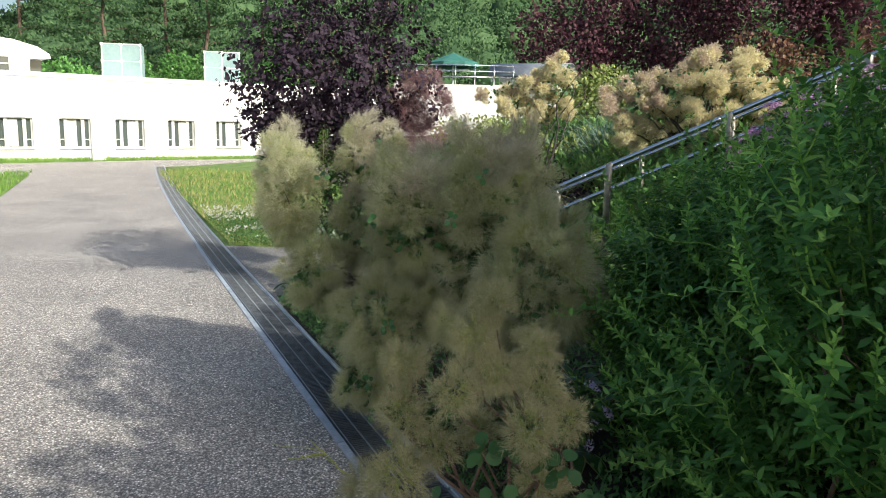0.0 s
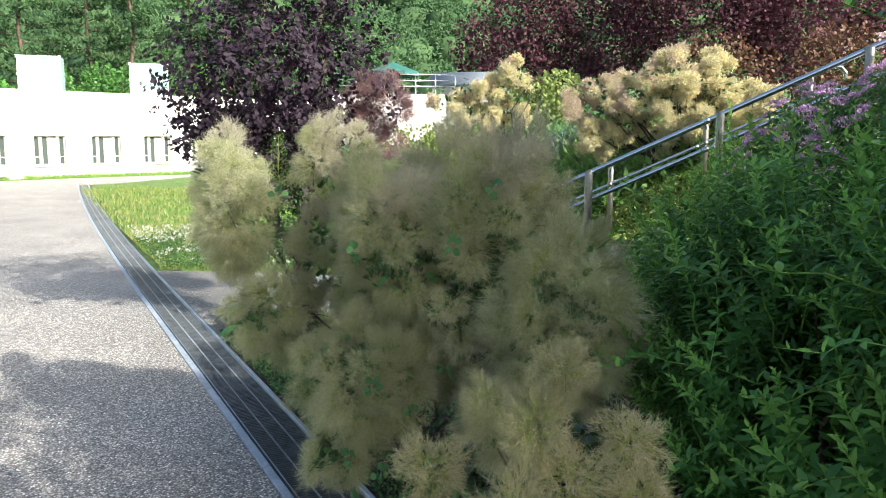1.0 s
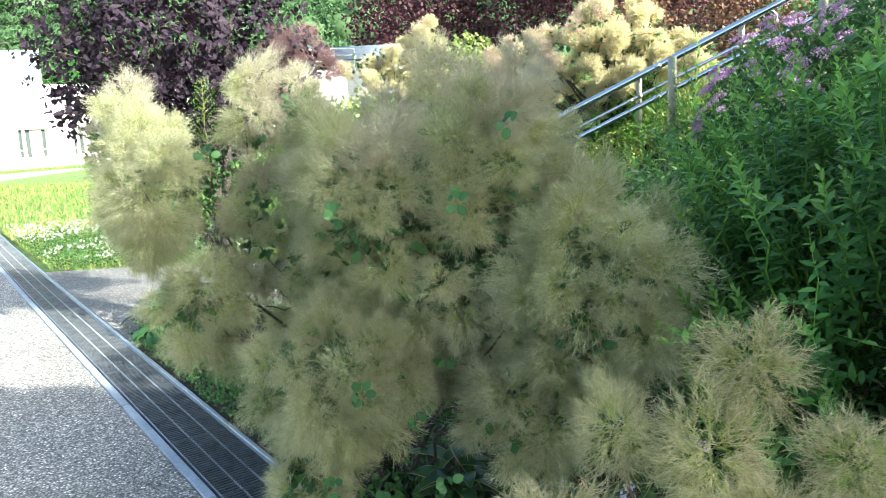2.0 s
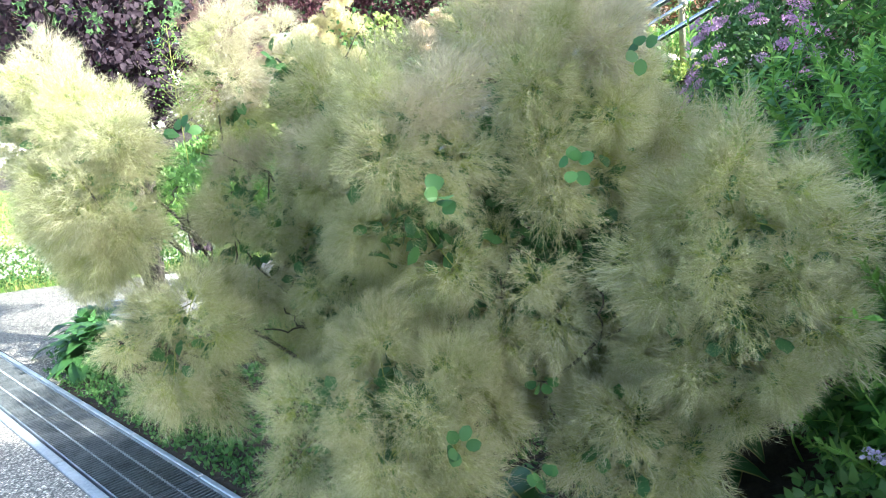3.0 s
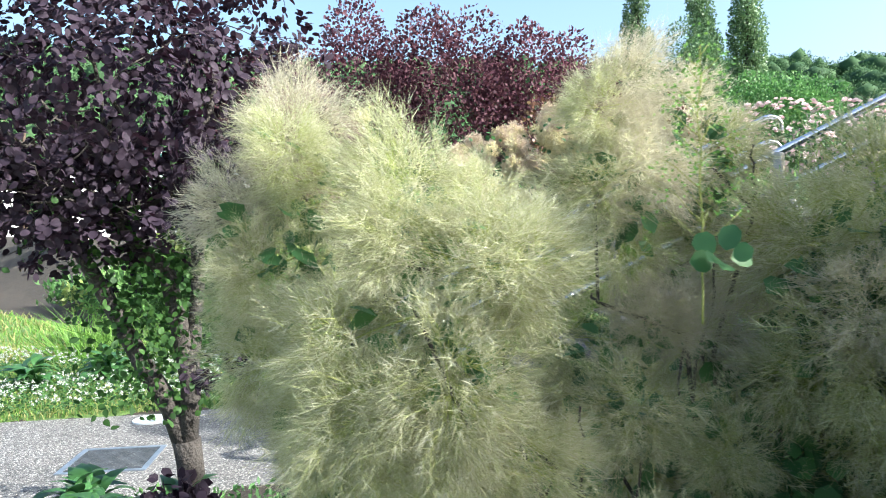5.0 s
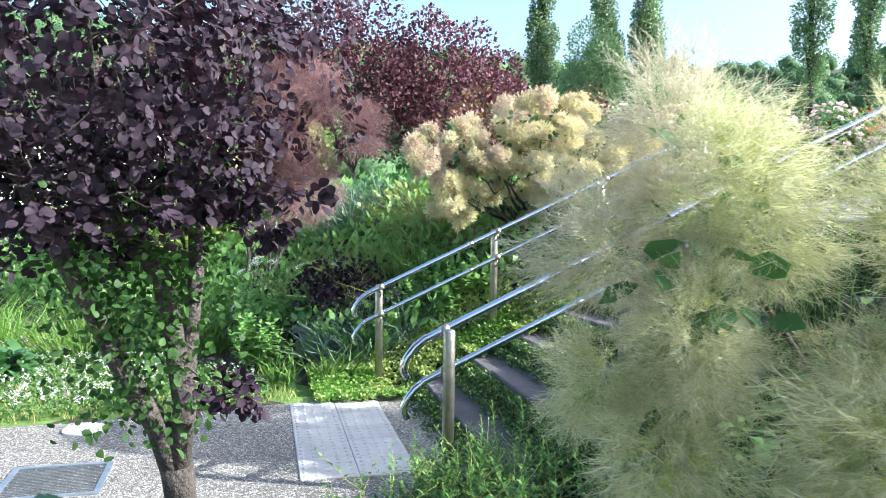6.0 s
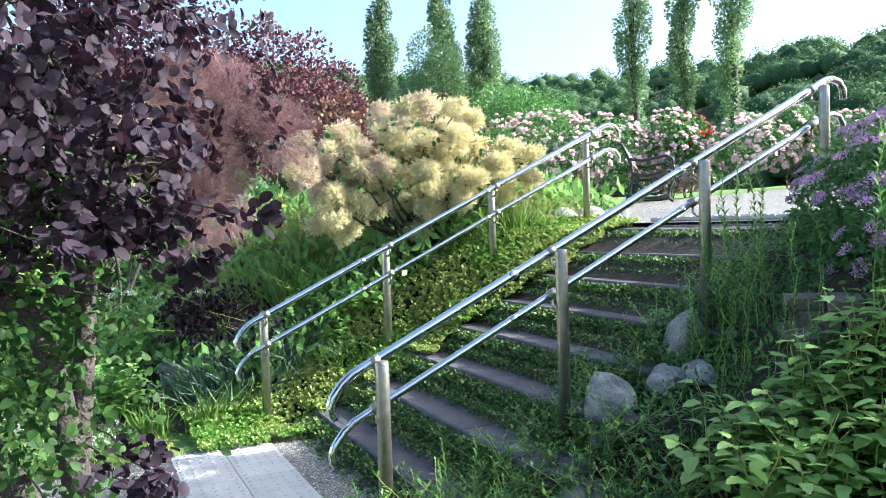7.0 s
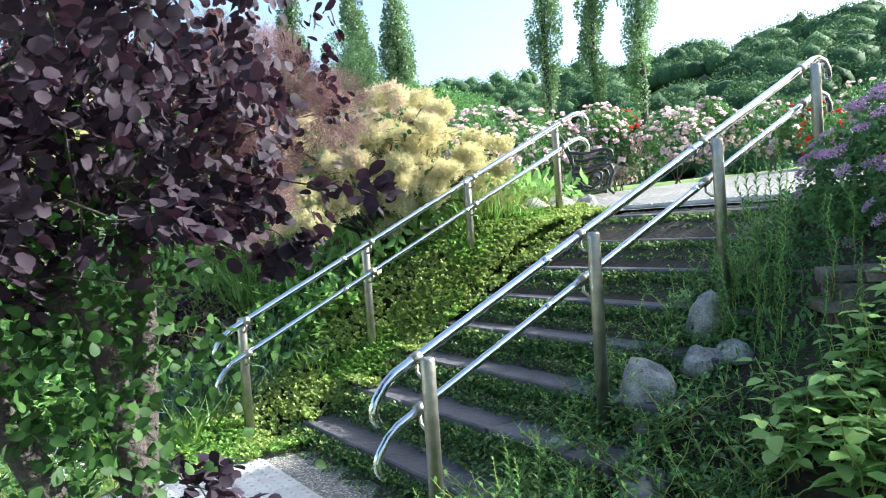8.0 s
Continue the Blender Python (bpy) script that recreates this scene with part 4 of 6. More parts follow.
def tan_bush(label, root, spans, seed, per, count):
    """Open bush: each lobe a heap of smaller rounded puffs."""
    r = rng(seed)
    lobes = []
    for c, q in spans:
        lobes.append((c, tuple(np.array(q) * 0.62)))
        for _ in range(per):
            d = unit(r.normal(size=3) + np.array([0, 0, 0.25]))
            s = r.uniform(0.15, 0.21)
            lobes.append((tuple(np.array(c) + d * np.array(q) * 0.80), (s, s, s * 0.9)))
    b = smoke_bush(label, root, lobes[:1], 1, FAR_PLUMES, 1.0, seed, 0)
    limbs("limb", root, [(c, q) for c, q in spans], seed + 1, M["bark"], b, 0.020, 3)
    P, D = spread_out(r, *lobes_shell(r, lobes, count * 3, 0.55, 0.95), count)
    for p, d in zip(P, D):
        s = r.uniform(0.75, 1.15)
        rosy = r.uniform() < 0.25 + 0.9 * (p[2] - spans[0][0][2]) - 0.7 * (p[0] - spans[0][0][0])
        child("plume", (ROSY_PLUMES if rosy else FAR_PLUMES)[r.randint(4)], b, aligned(p - d * 0.08 * s, unit(d + np.array([0, 0, 0.2])), (s, s, s), r.uniform(0, 360)))
    P, D = lobes_shell(r, [(c, q) for c, q in spans], 420, 0.2, 0.8)
    leaf_cloud("inner_foliage", P, D, 0.055, 0.04, "round", M["cotinus"], b, seed + 2)


tan_bush("multi-stemmed smoke bush with tan plumes behind the handrail", (1.5, 11.95, land1(1.5, 11.95)), [((1.25, 11.7, 2.02), (0.62, 0.55, 0.36)), ((1.90, 11.85, 1.98), (0.50, 0.5, 0.34)), ((0.66, 11.8, 1.86), (0.36, 0.40, 0.32)), ((1.60, 12.1, 2.14), (0.5, 0.5, 0.32)), ((2.2, 11.65, 1.76), (0.30, 0.28, 0.26)), ((1.75, 11.75, 1.70), (0.46, 0.40, 0.26)), ((1.02, 11.72, 1.68), (0.34, 0.3, 0.24)), ((1.42, 11.8, 1.44), (0.22, 0.2, 0.18)), ((0.72, 11.75, 1.48), (0.24, 0.22, 0.20))], 13, 11, 560)
tan_bush("smoke bush with ochre plumes on thin bare stems along the bank", (-0.9, 13.4, land1(-0.9, 13.4)), [((-1.15, 13.2, 1.95), (0.55, 0.46, 0.36)), ((-0.5, 13.4, 2.15), (0.46, 0.46, 0.38)), ((-0.75, 13.5, 1.7), (0.4, 0.4, 0.3))], 14, 10, 250)


SPRAY_LOW, SPRAY_HIGH = (-0.92, 8.36, 0.62), (-0.79, 8.20, 1.32)


def purple_tree():
    t = thing("purple_smoke_tree", "small purple-leaved smoke tree with forked trunk beside the path", "tree")
    r = rng(21)
    lobes = [((-1.45, 8.55, 2.0), (0.72, 0.75, 0.75)), ((-0.90, 8.72, 1.86), (0.46, 0.5, 0.56)), ((-1.85, 8.45, 1.80), (0.5, 0.55, 0.55)), ((-1.35, 8.1, 1.82), (0.55, 0.45, 0.46)), ((-1.3, 8.8, 2.6), (0.7, 0.7, 0.5)), ((-1.62, 8.28, 1.42), (0.50, 0.38, 0.32)), ((-1.0, 8.4, 1.48), (0.34, 0.3, 0.3)), ((-1.50, 8.66, 1.30), (0.42, 0.32, 0.28)), ((-1.78, 8.78, 1.50), (0.46, 0.40, 0.36)), ((-1.30, 9.0, 1.60), (0.50, 0.30, 0.34))]
    base = np.array([-1.12, 8.53, -0.02])
    fork = np.array([-1.16, 8.51, 0.38])
    child("trunk", tube("trunk", wobbly(r, base, fork, 5, 0.02), [0.085, 0.066, 0.06, 0.058, 0.062], M["bark"], 12), t)
    stems = [(((-1.13, 8.50, 0.60), (-1.18, 8.49, 0.89), (-1.21, 8.48, 1.10), (-1.31, 8.46, 1.22), (-1.39, 8.42, 1.38), (-1.52, 8.36, 1.75)), 0.046), (((-1.13, 8.51, 0.70), (-1.10, 8.52, 1.11), (-1.085, 8.52, 1.45), (-1.07, 8.54, 1.62), (-1.00, 8.60, 2.0)), 0.036), (((-1.22, 8.50, 0.52), (-1.33, 8.49, 0.74), (-1.42, 8.47, 0.93), (-1.56, 8.45, 1.20), (-1.72, 8.42, 1.6)), 0.050)]
    for line, w in stems:
        p = [fork - np.array([0, 0, 0.05])] + [np.array(q) + r.normal(size=3) * 0.006 for q in line]
        child("main_limb", tube("main_limb", p, np.linspace(w, w * 0.5, len(p)), M["bark"], 10), t)
    limbs("limb", fork, lobes[:1] + lobes[2:4] + lobes[5:6], 22, M["bark"], t, 0.013, 2, np.array([-1.39, 8.42, 1.38]))
    limbs("limb", fork, lobes[1:2] + lobes[4:5] + lobes[6:], 23, M["bark"], t, 0.013, 2, np.array([-1.085, 8.52, 1.45]))
    # leaves in whorls at the ends of the twigs
    P, D = lobes_shell(r, lobes, 2250, 0.40, 1.02, 0.98)
    n, k = len(P), 7
    D = unit(D * 0.8 + rand_dirs(r, n) * 0.6 + np.array([0, 0, 0.25]))
    q = np.repeat(P, k, 0) + np.repeat(D, k, 0) * r.uniform(-0.035, 0.03, (n * k, 1))
    ring = unit(np.cross(np.repeat(D, k, 0), rand_dirs(r, n * k)))
    ax = unit(ring + np.repeat(D, k, 0) * r.uniform(0.1, 0.7, (n * k, 1)))
    nor = unit(np.repeat(D, k, 0) + rand_dirs(r, n * k) * 0.35)
    v, f = fine_leaf_arrays(q + ax * 0.012, ax, nor, 0.037 * r.uniform(0.65, 1.1, n * k), 0.029 * r.uniform(0.8, 1.1, n * k), "round")
    me = uniform_mesh("crown", v, f, M["purple"])
    me.shade_smooth()
    child("crown", me, t)
    # hanging sprays
    for k, c in enumerate([SPRAY_LOW] * 3 + [SPRAY_HIGH] * 7 + [(-1.7, 8.2, 1.3), (-1.4, 8.1, 1.35), (-2.0, 8.4, 1.4), (-1.1, 8.2, 1.45), (-1.6, 8.0, 1.5)]):
        e = np.array(c) + r.normal(size=3) * np.array([0.16, 0.12, 0.07])
        a = e * 0.55 + np.array([-1.27, 8.75, 0.85 if k < 3 else 1.55]) * 0.45
        p = wobbly(r, a, e, 7, 0.08)
        child("twig", tube("twig", p, np.linspace(0.0035, 0.0012, 7), M["bark"], 5), t)
        n = 40
        q = p[np.minimum(r.randint(2, 9, n), 6)] + r.normal(size=(n, 3)) * 0.022
        ax = unit((e - a) + rand_dirs(r, n) * 0.9 * np.linalg.norm(e - a))
        lv, lf = fine_leaf_arrays(q, ax, unit(rand_dirs(r, n) + np.array([0, 0, 1.0])), 0.046 * r.uniform(0.6, 1.1, n), 0.035, "round")
        me = uniform_mesh("leaf_spray", lv, lf, M["purple"])
        me.shade_smooth()
        tagged(child("leaf_spray", me, t), kind="stuff")
    P, D = lobes_shell(r, [((-0.70, 8.78, 1.60), (0.24, 0.24, 0.28))], 24, 0.4, 1.10, 0.9)
    for p, d in zip(P, D):
        s = r.uniform(0.8, 1.2)
        child("plume", RED_PLUMES[r.randint(3)], t, aligned(p, d, (s, s, s), r.uniform(0, 360)), "dusky red feathery plume")
    # green suckers round the trunk
    n = 520
    q = fork + np.stack([r.normal(-0.10, 0.13, n), r.normal(-0.10, 0.13, n), r.uniform(0.15, 0.75, n)], 1)
    line = np.concatenate([np.array(k) for k, w in stems])
    line = line[(line[:, 2] < 1.5) & (line[:, 2] > 0.7)]
    q = np.concatenate([q, line[r.randint(len(line), size=1100)] + r.normal(size=(1100, 3)) * np.array([0.10, 0.11, 0.12])])
    n = len(q)
    v, f = fine_leaf_arrays(q, rand_dirs(r, n), unit(rand_dirs(r, n) + np.array([0, 0, 0.4])), 0.038 * r.uniform(0.6, 1.1, n), 0.026, "ovate")
    tagged(child("sucker_growth", uniform_mesh("sucker_growth", v, f, M["sucker"]), t, label="fresh green shoots round the trunk"), kind="stuff")


purple_tree()


# ---------------------------------------------------------------- leafy shrubs and stalks
def stem_mesh(name, seed, height, lean, leaf_n, leaf_len, leaf_w, mats, shape="lance", side_shoots=0):
    """An upright leafy stem, leaves spiralling round it, paler at the tip."""
    r = rng(seed)
    top = np.array([lean * height, 0, height * math.sqrt(max(1 - lean * lean, 0.1))])
    p = wobbly(r, (0, 0, 0), top, 9, 0.03, 0.02)
    pieces = [tube_arrays(p, np.linspace(0.0045, 0.0012, 9), 5)]
    paths = [(p, leaf_n)]
    for _ in range(side_shoots):
        i = r.randint(3, 7)
        e = p[i] + np.array([r.normal(0, 0.12), r.normal(0, 0.12), r.uniform(0.08, 0.25)])
        q = wobbly(r, p[i], e, 5, 0.06)
        pieces.append(tube_arrays(q, np.linspace(0.0025, 0.001, 5), 4))
        paths.append((q, leaf_n // 3))
    nwood = sum(len(f) for v, f in pieces)
    slots = [0] * nwood
    for q, n in paths:
        t = np.linspace(0.16 if q is p else 0.1, 1.0, n)
        k = t * (len(q) - 1)
        i = np.minimum(k.astype(int), len(q) - 2)
        base = q[i] + (q[i + 1] - q[i]) * (k - i)[:, None]
        ang = np.arange(n) * 2.4 + r.uniform(0, 6)
        up = (0.8 if leaf_n > 60 else 0.35) + 1.4 * t ** 6
        ax = np.stack([np.cos(ang), np.sin(ang), up + r.normal(0, 0.15, n)], 1)
        nor = np.stack([-np.cos(ang) * 0.5, -np.sin(ang) * 0.5, 0 * ang + 1], 1)
        size = (1 - 0.6 * t ** 5) * r.uniform(0.8, 1.1, n)
        v, f = fine_leaf_arrays(base, ax, nor, leaf_len * size, leaf_w * size, "ovate") if name == "shoot" else leaf_arrays(base, ax, nor, leaf_len * size, leaf_w * size, shape)
        pieces.append((v, f))
        slots += np.repeat(np.where(t > (0.74 if name == "shoot" else 0.86), 2, 1), len(f) // n).tolist()
    me = uniform_mesh(name, *joined(*pieces), mats, slots)
    me.shade_smooth()
    return me


STALKS = [stem_mesh("stalk", 70 + k, 1.0, 0.04, 84, 0.066, 0.013, [M["stalk"], M["hedge"], M["hedge_tip"]], "lance", 0) for k in range(4)]
FRESH = [stem_mesh("leafy_stem", 80 + k, 0.6, 0.35, 22, 0.105, 0.056, [M["stalk"], M["bright"], M["bright"]], "heart", 1) for k in range(4)]
WEEDS = [stem_mesh("weed", 90 + k, 0.3, 0.2, 24, 0.050, 0.020, [M["stalk"], M["herb"], M["hedge_tip"]], "lance", 2) for k in range(4)]


def leafy_shrub(name, label, category, spots, meshes, heights, seed, lean=(0, 0, 0.0), group=""):
    """A shrub of many leafy stems, each of them a part."""
    r = rng(seed)
    x0, y0 = np.mean([s[0] for s in spots]), np.mean([s[1] for s in spots])
    b = thing(name, label, category, (x0, y0, land1(x0, y0)), group)
    inv = Matrix.Translation((-x0, -y0, -land1(x0, y0)))
    for x, y in spots:
        h = r.uniform(*heights)
        sway = 6 if meshes is STALKS else 9
        m = inv @ Matrix.Translation((x, y, land1(x, y) - 0.02)) @ pose(0, 0, 0, r.normal(lean[0], sway), r.normal(lean[1], sway), r.uniform(0, 360)) @ Matrix.Diagonal((h ** 0.5, h ** 0.5, h, 1))
        tagged(child("leafy_stem", meshes[r.randint(len(meshes))], b, m), kind="stuff" if meshes is FRESH else "")
    return b


def spots_in(r, blobs, n):
    out = []
    while len(out) < n:
        cx, cy, rx, ry, turn = blobs[r.randint(len(blobs))]
        a, q = r.uniform(0, 6.283), math.sqrt(r.uniform(0, 1))
        u, v = rx * q * math.cos(a), ry * q * math.sin(a)
        c, s = math.cos(turn), math.sin(turn)
        out.append((cx + u * c - v * s, cy + u * s + v * c))
    return out


r0 = rng(101)
SHOOTS = [stem_mesh("shoot", 60 + k, 0.46, 0.10, 48, 0.047, 0.020, [M["hedge_tip"], M["hedge"], M["hedge_tip"]], "lance", 1) for k in range(6)]


def mound_shrub(label, lobes, shoots, leaves, seed):
    """A dense shrub: dark leaves within, leafy shoots standing out of its whole surface."""
    r = rng(seed)
    c = lobes[0][0]
    b = thing("green_shrub", label, "shrub", (0, 0, 0), "green shrubs")
    limbs("limb", (c[0], c[1], land1(c[0], c[1])), lobes, seed, M["twig"], b, 0.012, 3)
    P, D = lobes_shell(r, lobes, leaves, 0.55, 0.98, 0.05)
    leaf_cloud("inner_foliage", P, D, 0.048, 0.018, "lance", M["hedge"], b, seed + 1)
    P, D = lobes_shell(r, lobes, shoots, 0.80, 0.98, 0.05)
    for p, d in zip(P, D):
        dd = unit(d * np.array([0.6, 0.6, 0.4]) + np.array([0, 0, 0.95]) + r.normal(size=3) * 0.16)
        s = r.uniform(0.75, 1.30)
        child("shoot", SHOOTS[r.randint(6)], b, aligned(p - dd * 0.17 * s, dd, (s, s, s), r.uniform(0, 360)))


mound_shrub("dense green shrub of leafy shoots beside the smoke bush", [((1.88, 5.85, 0.62), (0.40, 0.48, 0.66)), ((1.72, 6.45, 0.6), (0.34, 0.4, 0.52))], 290, 4800, 102)
mound_shrub("tall dense green shrub with fresh pale shoot tips", [((2.32, 5.18, 0.72), (0.44, 0.46, 0.88)), ((2.75, 5.0, 0.8), (0.5, 0.5, 1.0))], 295, 5500, 103)
mound_shrub("green shrub rising behind its neighbour on the bank", [((2.60, 6.0, 1.0), (0.55, 0.6, 0.98)), ((3.2, 5.6, 1.2), (0.5, 0.5, 1.05)), ((2.0, 6.7, 0.75), (0.35, 0.35, 0.62))], 290, 4600, 104)
def bramble(label, blobs, stems, seed):
    """Arching stems with broad toothed leaves held flat in tiers; the foremost leaves are parts, the rest one mass."""
    r = rng(seed)
    b = thing("bramble", label, "shrub")
    t = np.array([0, 0.10, 0.22, 0.36, 0.50, 0.64, 0.78, 0.90, 1.0])
    w = np.array([0.02, 0.28, 0.44, 0.42, 0.46, 0.34, 0.30, 0.14, 0.0])
    leaves = []
    for k in range(3):
        v, f = [], []
        for i in range(9):
            for q in (-1, -0.5, 0, 0.5, 1):
                v.append((q * w[i] * 0.66, t[i], -0.28 * t[i] ** 2 + 0.16 * abs(q) * w[i] + r.normal(0, 0.012)))
        f = [(i * 5 + j, i * 5 + j + 1, i * 5 + j + 6, i * 5 + j + 5) for i in range(8) for j in range(4)]
        leaves.append((np.array(v), np.array(f)))
    meshes = [uniform_mesh("leaf", v, f, M["bramble"]) for v, f in leaves]
    for me in meshes:
        me.shade_smooth()
    spots = spots_in(r, blobs, stems)
    rest, count = [], 0
    order = sorted(range(len(spots)), key=lambda k: spots[k][0] + 1.2 * spots[k][1])
    for k in order:
        x, y = spots[k]
        z = land1(x, y)
        top = np.array([x + r.normal(0, 0.14), y + r.normal(0, 0.14), z + r.uniform(0.18, 0.42)])
        p = wobbly(r, (x, y, z - 0.02), top, 7, 0.05, 0.03)
        child("stem", tube("stem", p, np.linspace(0.004, 0.0015, 7), M["stalk"], 5), b)
        for j in range(12):
            u = 0.20 + 0.80 * (j + 0.5) / 12
            q = p[min(int(u * 6), 5)] * (1 - (u * 6 % 1)) + p[min(int(u * 6) + 1, 6)] * (u * 6 % 1)
            s = r.uniform(0.075, 0.125) * (1.15 - 0.5 * u)
            m = Matrix.Translation(q) @ pose(0, 0, 0, 0, 0, j * 137.5 + r.uniform(-25, 25) + 40 * k) @ Matrix.Translation((0, 0.02, 0)) @ pose(0, 0, 0, r.uniform(-8, 26), r.uniform(-14, 14), 0) @ Matrix.Diagonal((s, s, s, 1))
            if count < 298:
                child("leaf", meshes[r.randint(3)], b, m)
                count += 1
            else:
                v, f = leaves[r.randint(3)]
                rest.append((v @ np.array(m.to_3x3()).T + np.array(m.translation), f))
    me = uniform_mesh("foliage", *joined(*rest), M["bramble"])
    me.shade_smooth()
    tagged(child("foliage", me, b), kind="stuff")


bramble("fresh light-green bramble-like shrub with toothed leaves", [(1.36, 7.92, 0.50, 0.28, -0.6)], 88, 106)
for k, (x, y, n) in enumerate([(0.45, 11.85, 22), (0.15, 11.95, 18), (0.75, 11.75, 14), (-0.9, 12.1, 18), (2.5, 11.95, 16)]):
    leafy_shrub("perennial", "leafy light green perennial on the bank behind the handrail", "plant", spots_in(r0, [(x, y, 0.22, 0.16, 0)], n), FRESH, (0.5, 0.9), 180 + k, group="bank perennials")
for x, y, rx, ry, turn, n, tall, seed, lab in [
        (1.76, 8.80, 0.26, 0.13, 0.1, 8, (0.55, 0.95), 107, "tall leafy stalks standing by a handrail post"), (1.66, 8.75, 0.34, 0.20, 0.1, 26, (0.22, 0.55), 111, "bushy young stalks filling the bed below a handrail post"),
        (1.66, 8.24, 0.32, 0.14, -0.7, 6, (0.5, 0.95), 108, "tall leafy stalks in front of the stone wall"), (1.45, 8.35, 0.26, 0.16, -0.7, 12, (0.18, 0.42), 112, "young leafy stalks in front of the stone wall"),
        (-0.10, 8.66, 0.22, 0.20, 0, 6, (0.25, 0.5), 110, "low leafy stalks round the foot of a handrail post"), (0.10, 8.62, 0.32, 0.16, 0, 10, (0.25, 0.58), 109, "slender stalks growing up between the steps and the bed")]:
    leafy_shrub("tall_stalks", lab, "plant", spots_in(r0, [(x, y, rx, ry, turn)], n), STALKS, tall, seed, group="tall stalks")
dead = thing("dead_stems", "dry brown dead stems standing before the stone wall", "dead plant", (1.66, 8.30, land1(1.66, 8.30)))
for k in range(5):
    rd = rng(500 + k)
    foot = np.array([rd.normal(0, 0.06), rd.normal(0, 0.06), -0.02])
    child("stem", tube("stem", wobbly(rd, foot, foot + np.array([rd.normal(0, 0.06), rd.normal(0, 0.05), rd.uniform(0.18, 0.36)]), 6, 0.05), np.linspace(0.007, 0.004, 6), M["twig"], 6), dead)
for k, (x, y, n) in enumerate([(0.35, 9.0, 30), (0.75, 9.08, 26), (1.3, 9.1, 26), (1.7, 9.1, 26), (2.1, 9.1, 26), (2.5, 9.08, 26), (0.1, 8.9, 24), (0.2, 8.45, 40), (0.75, 8.3, 44), (-0.3, 8.6, 20), (0.0, 8.75, 24), (0.5, 8.65, 30), (1.0, 8.55, 24)]):
    leafy_shrub("weed_clump", "clump of low leafy weeds in the bed", "plant", spots_in(r0, [(x, y, 0.28, 0.2, 0)], n), WEEDS, (0.45, 1.0) if y < 8.85 else (0.35, 0.75), 120 + k, group="weed clumps")


def flower_shrub(name, label, category, lobes, leaf_n, leaf_mat, leaf_len, heads, head_mesh, seed, head_scale=1.0, up_only=True, root=None):
    r = rng(seed)
    c = lobes[0][0]
    b = thing(name, label, category, (0, 0, 0), name + " group")
    limbs("limb", (c[0], c[1], land1(c[0], c[1])), lobes, seed, M["twig"], b, 0.010, 2)
    P, D = lobes_shell(r, lobes, leaf_n, 0.5, 1.0, -9)
    leaf_cloud("foliage", P, D, leaf_len, leaf_len * 0.45, "lance", M[leaf_mat], b, seed + 1)
    P, D = lobes_shell(r, lobes, heads * (2 if up_only else 1), 0.93, 1.04, -9)
    k = 0
    for p, d in zip(P, D):
        if up_only and d[2] < 0.05 and r.uniform() < 0.8 or k >= heads:
            continue
        k += 1
        s = head_scale * r.uniform(0.7, 1.25)
        child("flower_head", head_mesh[r.randint(len(head_mesh))], b, aligned(p, unit(d + np.array([0, 0, 0.8])), (s, s, s), r.uniform(0, 360)))
    return b


def flat_head(name, seed, radius, n, material):
    """A flattish head of many tiny florets."""
    r = rng(seed)
    q = np.sqrt(r.uniform(0, 1, n))
    a = r.uniform(0, 6.283, n)
    P = np.stack([radius * q * np.cos(a), radius * q * np.sin(a), 0.012 * r.uniform(0, 1, n) + 0.25 * radius * (1 - q * q)], 1)
    v, f = leaf_arrays(P, rand_dirs(r, n) + np.array([0, 0, 0.3]), rand_dirs(r, n), 0.010, 0.008, "round")
    return uniform_mesh(name, v, f, material)


def rose_head(name, seed, radius, material):
    """One open rose of overlapping petals."""
    r = rng(seed)
    n = 12
    a = np.arange(n) * 2.4 + seed
    t = np.linspace(0.1, 1, n)
    ax = np.stack([np.cos(a) * t, np.sin(a) * t, 1.2 - t], 1)
    v, f = kite_arrays(np.zeros((n, 3)), ax, np.stack([-np.cos(a), -np.sin(a), 0.5 + 0 * a], 1), radius * (0.6 + 0.5 * t) * r.uniform(0.85, 1.15, n), radius * 0.9)
    return uniform_mesh(name, v, f, material)


MAUVE = [flat_head("flower_head", 130 + k, 0.042, 90, M["mauve"]) for k in range(3)]
flower_shrub("spiraea", "rounded shrub covered in flat mauve flower heads on the upper bank", "flowering shrub", [((2.42, 8.34, 1.36), (0.52, 0.50, 0.42)), ((2.80, 8.35, 1.48), (0.48, 0.5, 0.42)), ((2.15, 8.1, 1.18), (0.38, 0.36, 0.34)), ((2.38, 8.58, 1.32), (0.40, 0.28, 0.36)), ((2.78, 8.56, 1.52), (0.40, 0.28, 0.36)), ((2.95, 7.9, 1.5), (0.6, 0.5, 0.5))], 12000, "herb", 0.050, 270, MAUVE, 131, 1.0)


